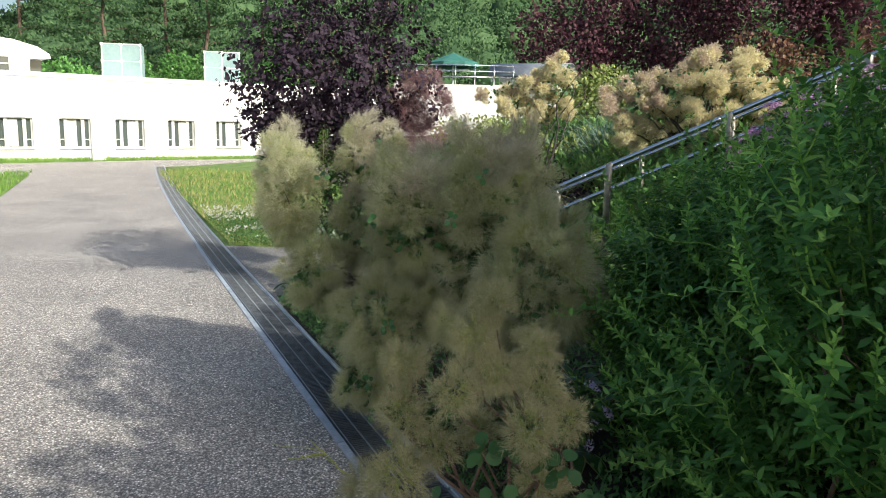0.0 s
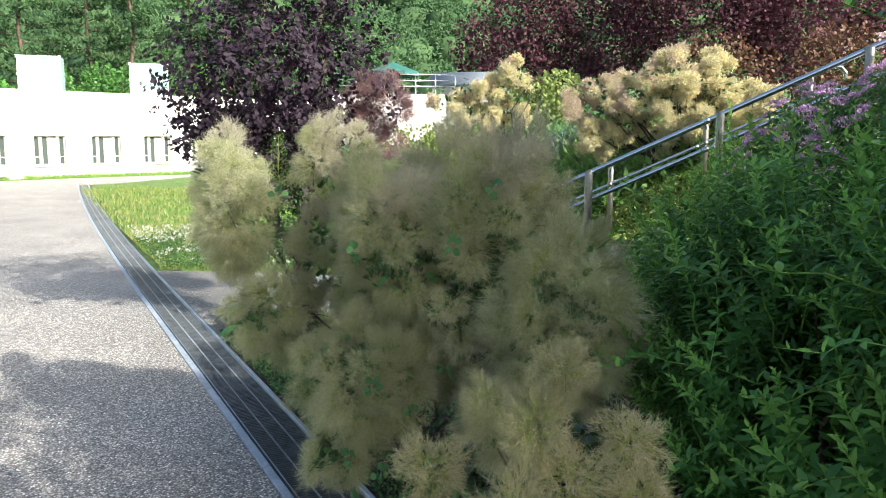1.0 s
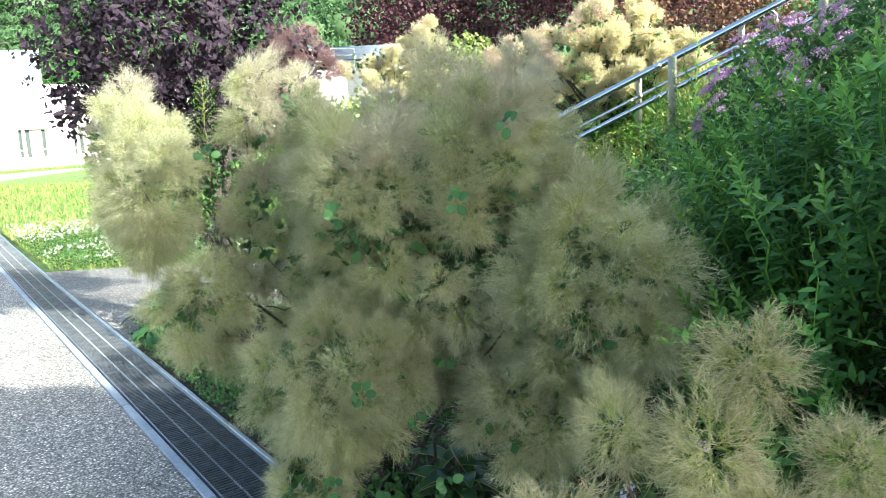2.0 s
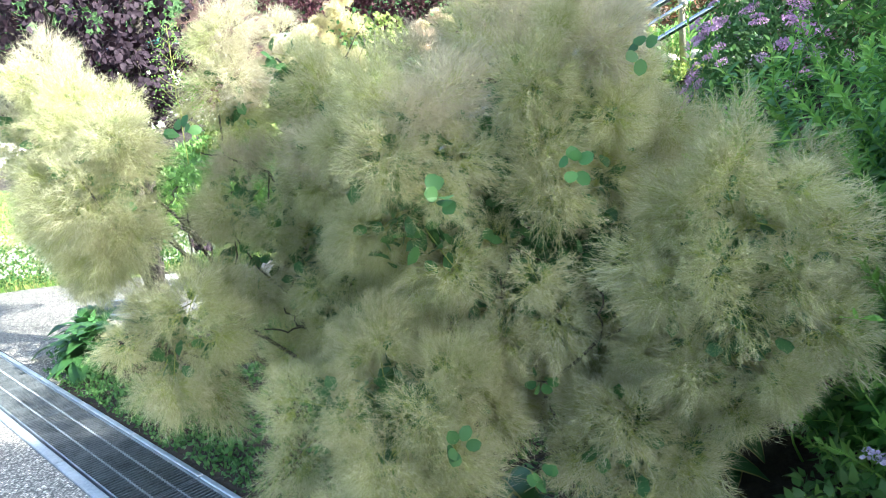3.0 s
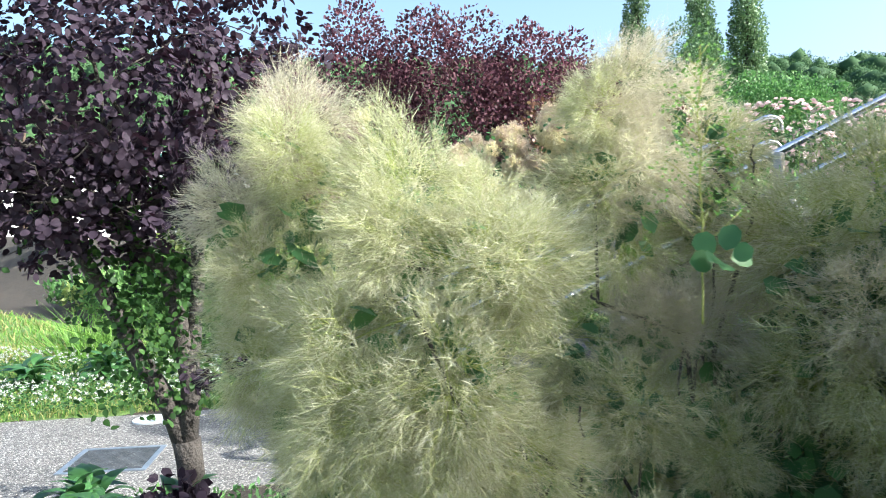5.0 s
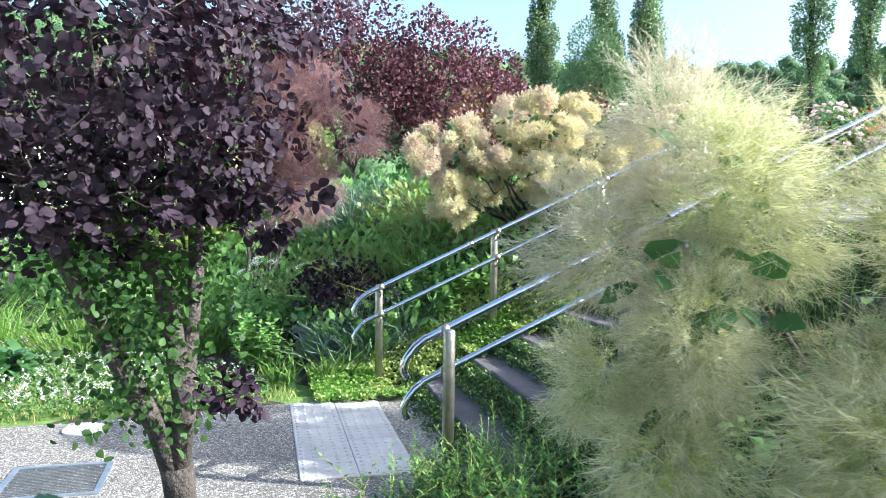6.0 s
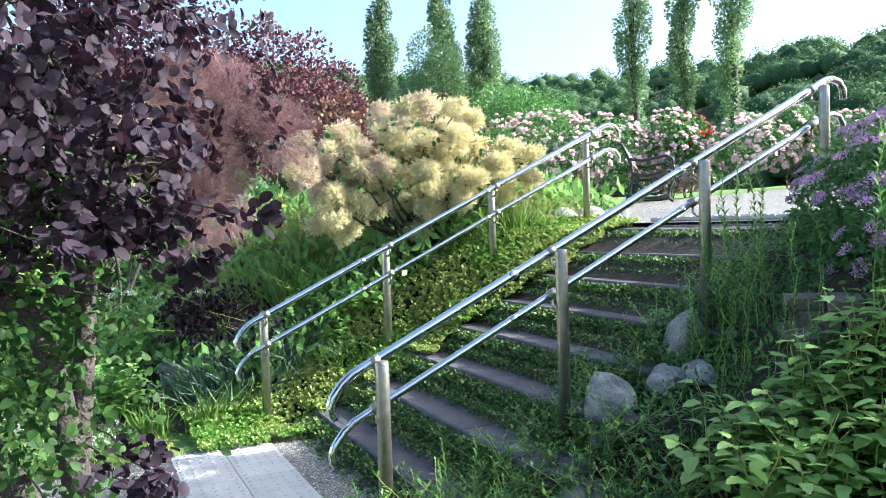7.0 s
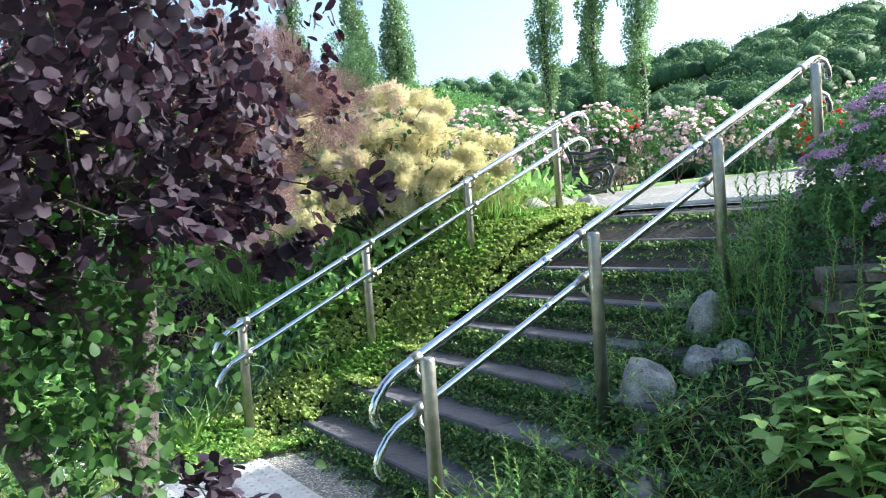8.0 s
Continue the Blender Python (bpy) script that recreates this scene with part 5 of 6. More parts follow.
def hosta(x, y, n, size, seed, label, margin=False):
    """A dome of broad arching leaves, the outer ones lying lowest."""
    r = rng(seed)
    h = thing("hosta", label, "hosta", (x, y, land1(x, y)), "hostas")
    t = np.linspace(0, 1, 7)
    wid = np.array([0.05, 0.13, 0.20, 0.22, 0.19, 0.11, 0.01])
    v, f, slots = [], [], []
    for i in range(7):
        z = 0.55 * t[i] - 0.75 * t[i] ** 2
        for q in (-1, -0.84, 0, 0.84, 1):
            v.append((t[i], q * wid[i], z + 0.35 * abs(q) * wid[i] + 0.012 * math.cos(q * 9)))
    for i in range(6):
        for j in range(4):
            a = i * 5 + j
            f.append((a, a + 5, a + 6, a + 1))
            slots.append(1 if margin and j in (0, 3) else 0)
    me = uniform_mesh("leaf", v, f, [M["hosta"], M["straw"]], slots)
    me.shade_smooth()
    for k in range(n):
        u = (k + 0.5) / n
        s = size * r.uniform(0.8, 1.15) * (0.8 + 0.35 * u)
        child("leaf", me, h, pose(r.normal(0, size * 0.16), r.normal(0, size * 0.16), 0.03 + size * 0.55 * (1 - u), r.uniform(-12, 12), -(58 * (1 - u) - 12) + r.normal(0, 7), k * 137.5 + r.uniform(-15, 15)) @ Matrix.Diagonal((s, s, s, 1)))


for i, (x, y, n, s) in enumerate([(-1.46, 8.22, 60, 0.22), (-1.62, 8.55, 48, 0.21), (-1.22, 8.46, 30, 0.18), (0.98, 6.05, 24, 0.20), (0.70, 6.2, 18, 0.18), (1.25, 5.95, 18, 0.18), (0.98, 6.36, 18, 0.18), (1.24, 6.50, 20, 0.19), (1.46, 6.62, 16, 0.17), (1.12, 6.72, 16, 0.18), (-3.2, 11.6, 36, 0.24), (-2.7, 11.9, 36, 0.24)]):
    hosta(x, y, n, s, 140 + i, "clump of broad green hosta leaves in the bed" if i < 3 or i > 9 else "shaded hosta clump with cream leaf edges under the smoke bush", 2 < i < 10)


# ---------------------------------------------------------------- ground cover
def stuff(name, label, category, pairs, mats, slots=None):
    v, f = joined(*pairs)
    return solid(name, uniform_mesh(name, v, f, mats, slots), label, category, kind="stuff")


def ground_points(r, n, x0, x1, y0, y1, keep, lift=0.0):
    x, y = r.uniform(x0, x1, n), r.uniform(y0, y1, n)
    k = keep(x, y)
    x, y = x[k], y[k]
    return np.stack([x, y, land(x, y) + lift], 1)


def step_z(x):
    k = np.clip(np.floor((x - 0.265) / 0.35), 0, 7)
    return np.where(x < 0.265, 0.0, 0.13 + 0.1605 * k)


def build_groundcover():
    r = rng(200)
    # creeping yellow-green cover beside and under the far handrail
    P = ground_points(r, 8200, -0.5, 3.0, 10.66, 11.9, lambda x, y: (y > 10.86 + 0.09 * np.sin(5 * x) + 0.05 * np.sin(17 * x)) | ((x < 0.25) & (y > 10.75)))
    P = np.concatenate([P, ground_points(r, 1500, 0.6, 2.9, 10.88, 11.3, lambda x, y: x > -9)])
    P[:, 2] = np.maximum(P[:, 2], np.maximum(land(P[:, 0], P[:, 1] + 0.24), land(P[:, 0] + 0.1, P[:, 1])) - 0.02)
    P[:, 2] = np.where(P[:, 1] < 11.06, np.maximum(P[:, 2], step_z(P[:, 0]) - 0.02), P[:, 2])
    side = ground_points(r, 2600, 0.5, 2.95, 10.98, 11.26, lambda x, y: x > 0)
    low, high = land(side[:, 0], 11.05) - 0.03, land(side[:, 0], 11.45)
    side[:, 2] = low + (high - low).clip(0.05, 1) * np.clip((side[:, 1] - 10.98) / 0.28 + r.normal(0, 0.15, len(side)), 0, 1)
    P = np.concatenate([P, side])
    P[:, 2] += 0.02 + 0.09 * noise_field(P, 4.0) * noise_field(P, 1.6, 5) + 0.06 * np.exp(-((P[:, 1] - 11.35) / 0.22) ** 2)
    n, k = len(P), 8
    a = np.tile(np.arange(k) * 2.39996, n) + np.repeat(r.uniform(0, 6.28, n), k)
    lean = np.repeat(r.normal(size=(n, 3)) * 0.35, k, 0)
    up = np.tile(np.linspace(0.25, 1.6, k), n)
    ax = np.stack([np.cos(a), np.sin(a), up], 1) + lean
    nor = np.stack([-np.cos(a) * 0.6, -np.sin(a) * 0.6, 0 * a + 1], 1)
    base = np.repeat(P, k, 0) + r.normal(size=(n * k, 3)) * 0.006
    size = np.repeat(r.uniform(0.7, 1.3, n), k)
    stuff("creeping_groundcover", "dense yellow-green creeping plants spilling over the step ends", "ground cover", [leaf_arrays(base, ax, nor, 0.026 * size, 0.015 * size, "round")], [M["sedum"], M["grass"]], np.repeat(np.where(noise_field(P, 2.3, 9) + r.normal(0, 0.08, n) > 0.60, 1, 0), k * 4))
    # plants in the risers
    n = 96000
    k = np.floor(8 * r.uniform(0, 1, n) ** 0.75).astype(int)
    x = 0.265 + 0.35 * k + np.where(r.uniform(size=n) < 0.5, r.uniform(-0.03, 0.0, n), r.uniform(-0.17, 0.01, n))
    y = r.uniform(8.72, 11.05, n)
    z = 0.13 + 0.1605 * k - r.uniform(0.0, 0.15, n) - 0.02
    keep = noise_mask(np.stack([x, y, 0 * x], 1), 2.2, 0.07) & ((x > 0.265 + 0.35 * k - 0.09) | (z < 0.13 + 0.1605 * k - 0.09))
    P = np.stack([x, y, np.maximum(z, 0.0)], 1)[keep]
    stuff("riser_plants", "small green plants growing in the step risers", "ground cover", [kite_arrays(P, rand_dirs(r, len(P)) + np.array([-0.8, 0, 0.3]), rand_dirs(r, len(P)), 0.027 * r.uniform(0.5, 1.2, len(P)), 0.016)], [M["herb"], M["sedum"]], np.repeat(np.where(r.uniform(size=len(P)) < 0.30, 1, 0), 2))
    # bed plants below the smoke bush and beside the near handrail
    P = ground_points(r, 38000, -1.9, 2.9, 5.2, 9.5, lambda x, y: ((x + y) * ROOT2 > 4.63) & ~((x < 0.15) & (y > 8.75)) & (y < 9.28 + 0.12 * np.sin(7 * x)))
    P = P[noise_mask(P, 1.3, 0.38)]
    P[:, 2] += r.uniform(0, 0.10, len(P))
    stuff("bed_plants", "low mixed green plants covering the bed", "ground cover", [kite_arrays(P, rand_dirs(r, len(P)) + np.array([0, 0, 0.8]), rand_dirs(r, len(P)), 0.045 * r.uniform(0.5, 1.2, len(P)), 0.020)], M["herb"])
    P = ground_points(r, 60000, -1.7, 1.6, 4.4, 8.4, lambda x, y: ((x + y) * ROOT2 > 4.56) & ((x + y) * ROOT2 < 4.86 + 0.08 * np.sin(6 * x)))
    P[:, 2] += r.uniform(0, 0.07, len(P)) * noise_field(P, 3.0)
    stuff("drain_edge_plants", "tiny fresh green plants creeping along the drain", "ground cover", [kite_arrays(P, rand_dirs(r, len(P)) + np.array([0, 0, 0.6]), rand_dirs(r, len(P)) + np.array([0, 0, 0.5]), 0.024 * r.uniform(0.6, 1.3, len(P)), 0.014)], M["herb"])
    # the planted bank beyond the steps
    P = ground_points(r, 42000, -6.5, 3.4, 11.6, 19, lambda x, y: x > 0.4 - (y - 11) * 0.85)
    lift = r.uniform(0, 1, len(P)) ** 0.6 * (0.18 + 0.45 * noise_field(P, 0.9))
    P[:, 2] += lift
    stuff("bank_plants", "mixed perennials covering the bank behind the steps", "plants", [kite_arrays(P, rand_dirs(r, len(P)) + np.array([0, 0, 0.9]), rand_dirs(r, len(P)), 0.13 * r.uniform(0.5, 1.3, len(P)), 0.055)], [M["bright"], M["herb"], M["sedum"]], np.repeat(np.where(noise_field(P, 0.6) > 0.42, 0, np.where(noise_field(P, 0.5, 7) > 0.45, 2, 1)), 2))
    # lawn
    lawn_keep = lambda x, y: ((x + y) * ROOT2 > 4.62) & (y > 10.36 + 0.17 * (x + 4)) & (x < 0.1 - (y - 10.4) * 0.85) & (x > -14)
    P = np.concatenate([ground_points(r, 30000, -6.5, -0.6, 10.2, 14.0, lawn_keep), ground_points(r, 18000, -14, -4, 11, 22, lawn_keep)])
    far = np.hypot(P[:, 0], P[:, 1] - 6) > 8
    v, f = blade_arrays(P, rand_dirs(r, len(P)) * 0.5 + np.array([0, 0, 1.0]), np.where(far, 0.10, 0.07) * r.uniform(0.6, 1.3, len(P)), np.where(far, 0.016, 0.006), 0.4, r)
    dry = np.where(r.uniform(size=len(P)) < 0.55, 1, 0)
    stuff("lawn_grass", "short sunlit lawn grass, yellowing in patches", "grass", [(v, f)], [M["grass"], M["straw"]], np.repeat(dry, len(f) // len(P)))
    clover = lambda x, y: lawn_keep(x, y) & (y < 12.4 - 0.1 * x) & (x > -5.6)
    P = ground_points(r, 26000, -5.6, -0.8, 10.2, 12.9, clover)
    P[:, 2] += r.uniform(0.02, 0.10, len(P))
    stuff("clover_leaves", "thick clover at the lawn's edge", "clover", [kite_arrays(P, rand_dirs(r, len(P)) + np.array([0, 0, 0.2]), rand_dirs(r, len(P)) + np.array([0, 0, 1.2]), 0.024 * r.uniform(0.7, 1.2, len(P)), 0.022)], M["herb"])
    P = ground_points(r, 2300, -6.4, -0.9, 10.2, 13.4, lambda x, y: lawn_keep(x, y))
    P = P[noise_mask(P, 1.2, 0.42)]
    heads = []
    for k in range(9):
        q = P + np.array([0, 0, 0.12]) + r.normal(size=P.shape) * 0.006
        heads.append(kite_arrays(q, rand_dirs(r, len(P)) + np.array([0, 0, 0.3]), rand_dirs(r, len(P)), 0.015, 0.010))
    stuff("clover_flowers", "scattered white clover flowers in the lawn", "clover", heads, M["white_petal"])
    # grass edge by the building and on the far side of the road
    verge = lambda x, y: ((x + y) * ROOT2 < 1.40)
    P = ground_points(r, 16000, -24, -8, 10, 22, lambda x, y: verge(x, y) & (x > -16.5))
    stuff("verge_grass", "bright grass verge beside the road", "grass", [blade_arrays(P, rand_dirs(r, len(P)) * 0.4 + np.array([0, 0, 1.0]), 0.13 * r.uniform(0.6, 1.3, len(P)), 0.022, 0.4, r)], M["grass"])


def noise_field(P, scale, seed=0):
    return np.array([noise.noise(Vector((p[0] * scale + seed, p[1] * scale, 0.3 * seed))) for p in P]) * 0.5 + 0.5


def noise_mask(P, scale, level):
    return noise_field(P, scale, 3) > level


build_groundcover()


def tuft(x, y, n, length, width, mat, seed, label, spread=0.10, bend=0.6):
    r = rng(seed)
    P = np.stack([r.normal(0, spread, n), r.normal(0, spread, n), 0 * np.arange(n)], 1)
    v, f = blade_arrays(P, P * 2.5 + rand_dirs(r, n) * 0.35 + np.array([0, 0, 1.0]), length * r.uniform(0.6, 1.15, n), width, bend, r)
    solid("grass_tuft", uniform_mesh("grass_tuft", v, f, M[mat]), label, "ornamental grass", pose(x, y, land1(x, y) - 0.01), group="grass tufts")


for i, (x, y, n, L, w, m, lab) in enumerate([
        (2.45, 11.75, 420, 0.5, 0.006, "straw", "arching straw-yellow grass beside the handrail"), (2.2, 11.6, 260, 0.45, 0.008, "grass", "upright bright green grass clump by the handrail"),
        (-0.35, 11.35, 60, 0.38, 0.016, "grass", "strap-leaved green clump by the low wall"), (-0.7, 11.4, 50, 0.34, 0.016, "grass", "strap-leaved green clump by the low wall"),
        (0.55, 12.4, 380, 0.7, 0.008, "grass", "tall fresh green grass on the bank"), (0.0, 12.6, 380, 0.8, 0.008, "straw", "feathery pale yellow grass on the bank"), (0.9, 12.9, 380, 0.7, 0.008, "straw", "feathery pale yellow grass on the bank"),
        (0.75, 11.55, 300, 0.22, 0.005, "grass", "low feathery green tuft beside the handrail post"), (-0.1, 11.95, 420, 0.55, 0.006, "bluegreen", "blue-green feathery grass on the bank"), (0.35, 11.9, 420, 0.55, 0.006, "bluegreen", "blue-green feathery grass on the bank"),
        (-1.4, 13.0, 380, 0.7, 0.009, "grass", "tall fresh green grass on the bank"), (0.2, 13.9, 420, 0.9, 0.010, "bluegreen", "blue-green feathery grass on the bank"), (-2.4, 12.8, 300, 0.7, 0.01, "grass", "tall fresh green grass by the lawn"), (-3.3, 13.2, 300, 0.7, 0.01, "grass", "tall fresh green grass by the lawn"), (3.2, 12.4, 260, 0.5, 0.008, "grass", "upright bright green grass clump by the upper path")]):
    tuft(x, y, n, L, w, m, 300 + i, lab, 0.16 if n > 100 else 0.06)


# ---------------------------------------------------------------- shrubs and trees further off
WHITE = [flat_head("flower_head", 133 + k, 0.05, 80, M["white_petal"]) for k in range(2)]
flower_shrub("phlox", "leafy clump with white flower heads above the low wall", "flowering plant", [((-0.75, 12.75, 0.55), (0.36, 0.3, 0.36)), ((-0.35, 12.7, 0.6), (0.25, 0.25, 0.3))], 900, "bright", 0.07, 16, WHITE, 171)
LILAC = [flat_head("flower_head", 136 + k, 0.032, 60, M["lilac_petal"]) for k in range(2)]
flower_shrub("phlox", "small shaded plant with pale lilac flower heads", "flowering plant", [((1.34, 5.70, 0.34), (0.12, 0.12, 0.14))], 160, "herb", 0.05, 5, LILAC, 174)
SPRIG = stem_mesh("weed_sprig", 98, 0.26, 0.2, 46, 0.012, 0.009, [M["stalk"], M["yellow_petal"], M["yellow_petal"]], "lance", 4)
solid("weed_sprig", SPRIG, "thin flowering weed sprig leaning over the drain", "weed", pose(0.50, 5.40, 0.02, 0, -62, 10))
PINK = [rose_head("flower_head", 150 + k, 0.072, M["rose_pink"]) for k in range(3)]
RED = [rose_head("flower_head", 155 + k, 0.072, M["rose_red"]) for k in range(2)]


def rose(x, y, rx, rz, zc, heads, mesh, seed, label, leaf="herb", n=1500):
    flower_shrub("rose_bush", label, "rose bush", [((x, y, zc), (rx, rx, rz)), ((x + rx * 0.5, y - rx * 0.3, zc - rz * 0.2), (rx * 0.7, rx * 0.7, rz * 0.75))], n, leaf, 0.09, min(int(heads * 2.4), 290), mesh, seed, 0.9, False)


for i, (x, y, rx, rz, zc, heads, mesh, lab) in enumerate([
        (5.9, 16.6, 0.9, 0.60, 2.52, 90, PINK, "rose bush thick with pale pink flowers"), (7.0, 16.6, 0.8, 0.60, 2.5, 90, PINK, "rose bush thick with pale pink flowers"),
        (8.2, 16.4, 0.70, 0.50, 2.25, 90, PINK, "rose bush with pale pink flowers behind the bench"), (7.85, 15.9, 0.45, 0.62, 2.52, 70, PINK, "upright pink rose bush"),
        (8.3, 16.0, 0.36, 0.36, 2.72, 22, RED, "small rose bush with red flowers"), (8.85, 15.2, 0.66, 0.46, 2.48, 100, PINK, "rounded rose bush thick with pink flowers"),
        (10.2, 14.3, 0.62, 0.45, 2.50, 50, PINK, "rose bush with pink flowers"), (9.6, 12.9, 0.5, 0.36, 2.2, 22, RED, "low rose bush with deep red flowers"), (9.75, 15.1, 0.34, 0.42, 2.74, 24, PINK, "slim rose bush with pale flowers"),
        (10.9, 14.0, 0.55, 0.45, 2.55, 16, RED, "rose bush with scattered red flowers"), (11.5, 13.4, 0.8, 0.65, 2.55, 50, PINK, "rose bush with pale flowers"), (4.9, 17.4, 1.0, 0.65, 2.5, 70, PINK, "rose bush with faded pink flowers"), (10.3, 12.0, 0.6, 0.45, 2.35, 30, PINK, "rose bush with pale flowers")]):
    rose(x, y, rx, rz, zc, heads, mesh, 160 + 3 * i, lab)


def clump_mesh(name, lobes, n, leaf, seed, mat, inner=0.6, shape="round", simple=False):
    r = rng(seed)
    P, D = [], []
    L = [(np.array(c, float), np.array(q, float)) for c, q in lobes]
    w = np.array([q[0] * q[1] + q[1] * q[2] for c, q in L])
    k = r.choice(len(L), n, p=w / w.sum())
    C, Q = np.array([c for c, q in L])[k], np.array([q for c, q in L])[k]
    d = rand_dirs(r, n)
    rad = r.uniform(inner ** 3, 1.08, n) ** (1 / 3)
    P = C + d * Q * rad[:, None]
    a, b = unit(d + rand_dirs(r, n) * 0.9), unit(d + rand_dirs(r, n) * 0.6)
    v, f = kite_arrays(P, a, b, leaf * r.uniform(0.6, 1.2, n), leaf * 0.7) if simple else leaf_arrays(P, a, b, leaf * r.uniform(0.6, 1.2, n), leaf * 0.7, shape)
    return uniform_mesh(name, v, f, mat)


def random_lobes(r, c, q, n):
    out = [(np.array(c), np.array(q) * 0.7)]
    for _ in range(n):
        d = unit(r.normal(size=3))
        out.append((np.array(c) + d * np.array(q) * 0.62, np.array(q) * r.uniform(0.32, 0.5)))
    return out


def tree(name, label, category, x, y, trunk_h, crown_c, crown_r, n, leaf, mat, seed, group="", trunk=0.12, bark="bark", lobes=9):
    r = rng(seed)
    z = land1(x, y)
    t = thing(name, label, category, (x, y, z), group)
    child("trunk", tube("trunk", wobbly(r, (0, 0, -0.1), (0, 0, trunk_h), 7, 0.02), np.linspace(trunk, trunk * 0.4, 7), M[bark], 9), t)
    L = random_lobes(r, (0, 0, crown_c), crown_r, lobes)
    for k in range(1, 6):
        c = L[k % len(L)][0]
        child("limb", tube("limb", wobbly(r, (0, 0, trunk_h * 0.6), c, 6, 0.08), np.linspace(trunk * 0.4, trunk * 0.1, 6), M[bark], 6), t)
    far = leaf > 0.1
    child("crown", clump_mesh("crown", L, n * 2 if far else n, leaf * (0.75 if far else 1), seed + 1, M[mat], simple=far), t)
    return t


tree("purple_shrub", "low dusky purple shrub above the dry stone wall", "shrub", -0.1, 12.15, 0.25, 0.42, (0.5, 0.42, 0.38), 1500, 0.05, "purple", 177, "", 0.02)
tree("purple_shrub", "small dark purple plant beside the hostas", "shrub", -1.12, 8.28, 0.1, 0.16, (0.17, 0.15, 0.15), 260, 0.06, "purple", 180, "", 0.01)
for i, (x, y, h, w) in enumerate([(-4.6, 34, 8.2, 2.8), (-1.2, 35, 9.8, 3.0), (2.4, 34, 9.8, 3.0), (5.8, 35, 9.2, 2.8), (9.0, 37, 7.0, 2.2)]):
    tree("purple_leaved_tree", "broad purple-leaved tree at the back of the garden", "tree", x, y, 2.5, h * 0.52, (w, w, h * 0.42), 3800, 0.24, "wine", 400 + 3 * i, "purple-leaved trees")
for i, (x, y) in enumerate([(-1.9, 15.4), (-3.0, 16.8), (-0.6, 16.0)]):
    tree("golden_shrub", "rounded yellow-green shrub in full sun on the bank", "shrub", x, y, 0.4, 0.8, (0.85, 0.7, 0.6), 1700, 0.075, "sedum", 410 + 3 * i, "golden shrubs", 0.03)
tree("red_brown_shrub", "tall twiggy red-brown shrub on the upper terrace", "shrub", 4.0, 16.6, 0.8, 1.2, (0.9, 0.9, 0.85), 1800, 0.07, "brownred", 431, "", 0.04)
tree("red_brown_shrub", "twiggy red-brown shrub behind the tan smoke bush", "shrub", 2.2, 15.2, 0.6, 1.0, (0.9, 0.8, 0.75), 1600, 0.07, "brownred", 434, "", 0.04)
tree("green_shrub", "clipped green climber forming a leafy arch", "shrub", 10.0, 24.0, 1.6, 2.6, (1.7, 1.4, 0.9), 3000, 0.12, "herb", 437, "", 0.1)
tree("green_shrub", "clipped dark green hedge on the terrace", "shrub", 7.0, 22.5, 0.6, 1.3, (1.5, 1.0, 0.7), 1800, 0.13, "woods", 440, "", 0.08)
tree("round_tree", "dense bright green broadleaf tree beside the poplars", "tree", 8.7, 27.0, 2.2, 3.1, (1.5, 1.4, 2.2), 9000, 0.11, "poplar", 443, "", 0.15)
for i, (x, y) in enumerate([(9.4, 27.6), (10.7, 27.3), (7.9, 29.0), (14.4, 24.6), (15.4, 23.5), (16.3, 22.5)]):
    r = rng(450 + i)
    z = land1(x, y)
    h = (6.7 if i < 3 else 9.6) + r.uniform(-0.4, 0.6)
    t = thing("poplar", "tall slender poplar with a narrow upright crown", "tree", (x, y, z), "poplars")
    child("trunk", tube("trunk", wobbly(r, (0, 0, -0.1), (0, 0, h * 0.9), 9, 0.008), np.linspace(0.13, 0.02, 9), M["bark"], 9), t)
    L = []
    for k in range(26):
        u = k / 25
        zz = 2.6 + (h - 2.8) * u
        w = 0.44 * math.sin(math.pi * (0.12 + 0.80 * u)) + 0.10
        a = r.uniform(0, 6.283)
        c = np.array([math.cos(a) * w * 0.5, math.sin(a) * w * 0.5, zz])
        L.append((c, np.array([w * 0.62, w * 0.62, 0.55])))
        child("limb", tube("limb", [(0, 0, zz - 0.9), c * np.array([0.6, 0.6, 1]) - np.array([0, 0, 0.4]), c + np.array([0, 0, 0.3])], [0.03, 0.02, 0.008], M["bark"], 5), t)
    child("crown", clump_mesh("crown", L, 12000, 0.085, 460 + i, M["poplar"], 0.3, simple=True), t)
    tagged(child("climber", clump_mesh("climber", [((0, 0, 0.9), (0.55, 0.55, 0.9))], 500, 0.12, 470 + i, M["herb"], simple=True), t, label="leafy climber round the foot of the trunk"), kind="stuff")


# ---------------------------------------------------------------- wooded hills
AZ = [(66, 5.5, 46, 105), (53, 6.0, 46, 105), (48, 8.5, 46, 105), (42, 11.0, 46, 105), (35, 12.5, 46, 110), (15, 13.0, 50, 115), (3, 12.5, 60, 130), (-8, 12.5, 75, 150), (-14, 12.6, 85, 160), (-19, 11.2, 85, 170), (-34, 10.9, 80, 170), (-42, 11.0, 75, 160), (-50, 11.4, 62, 140), (-60, 12.3, 58, 130), (-75, 13, 60, 130)]


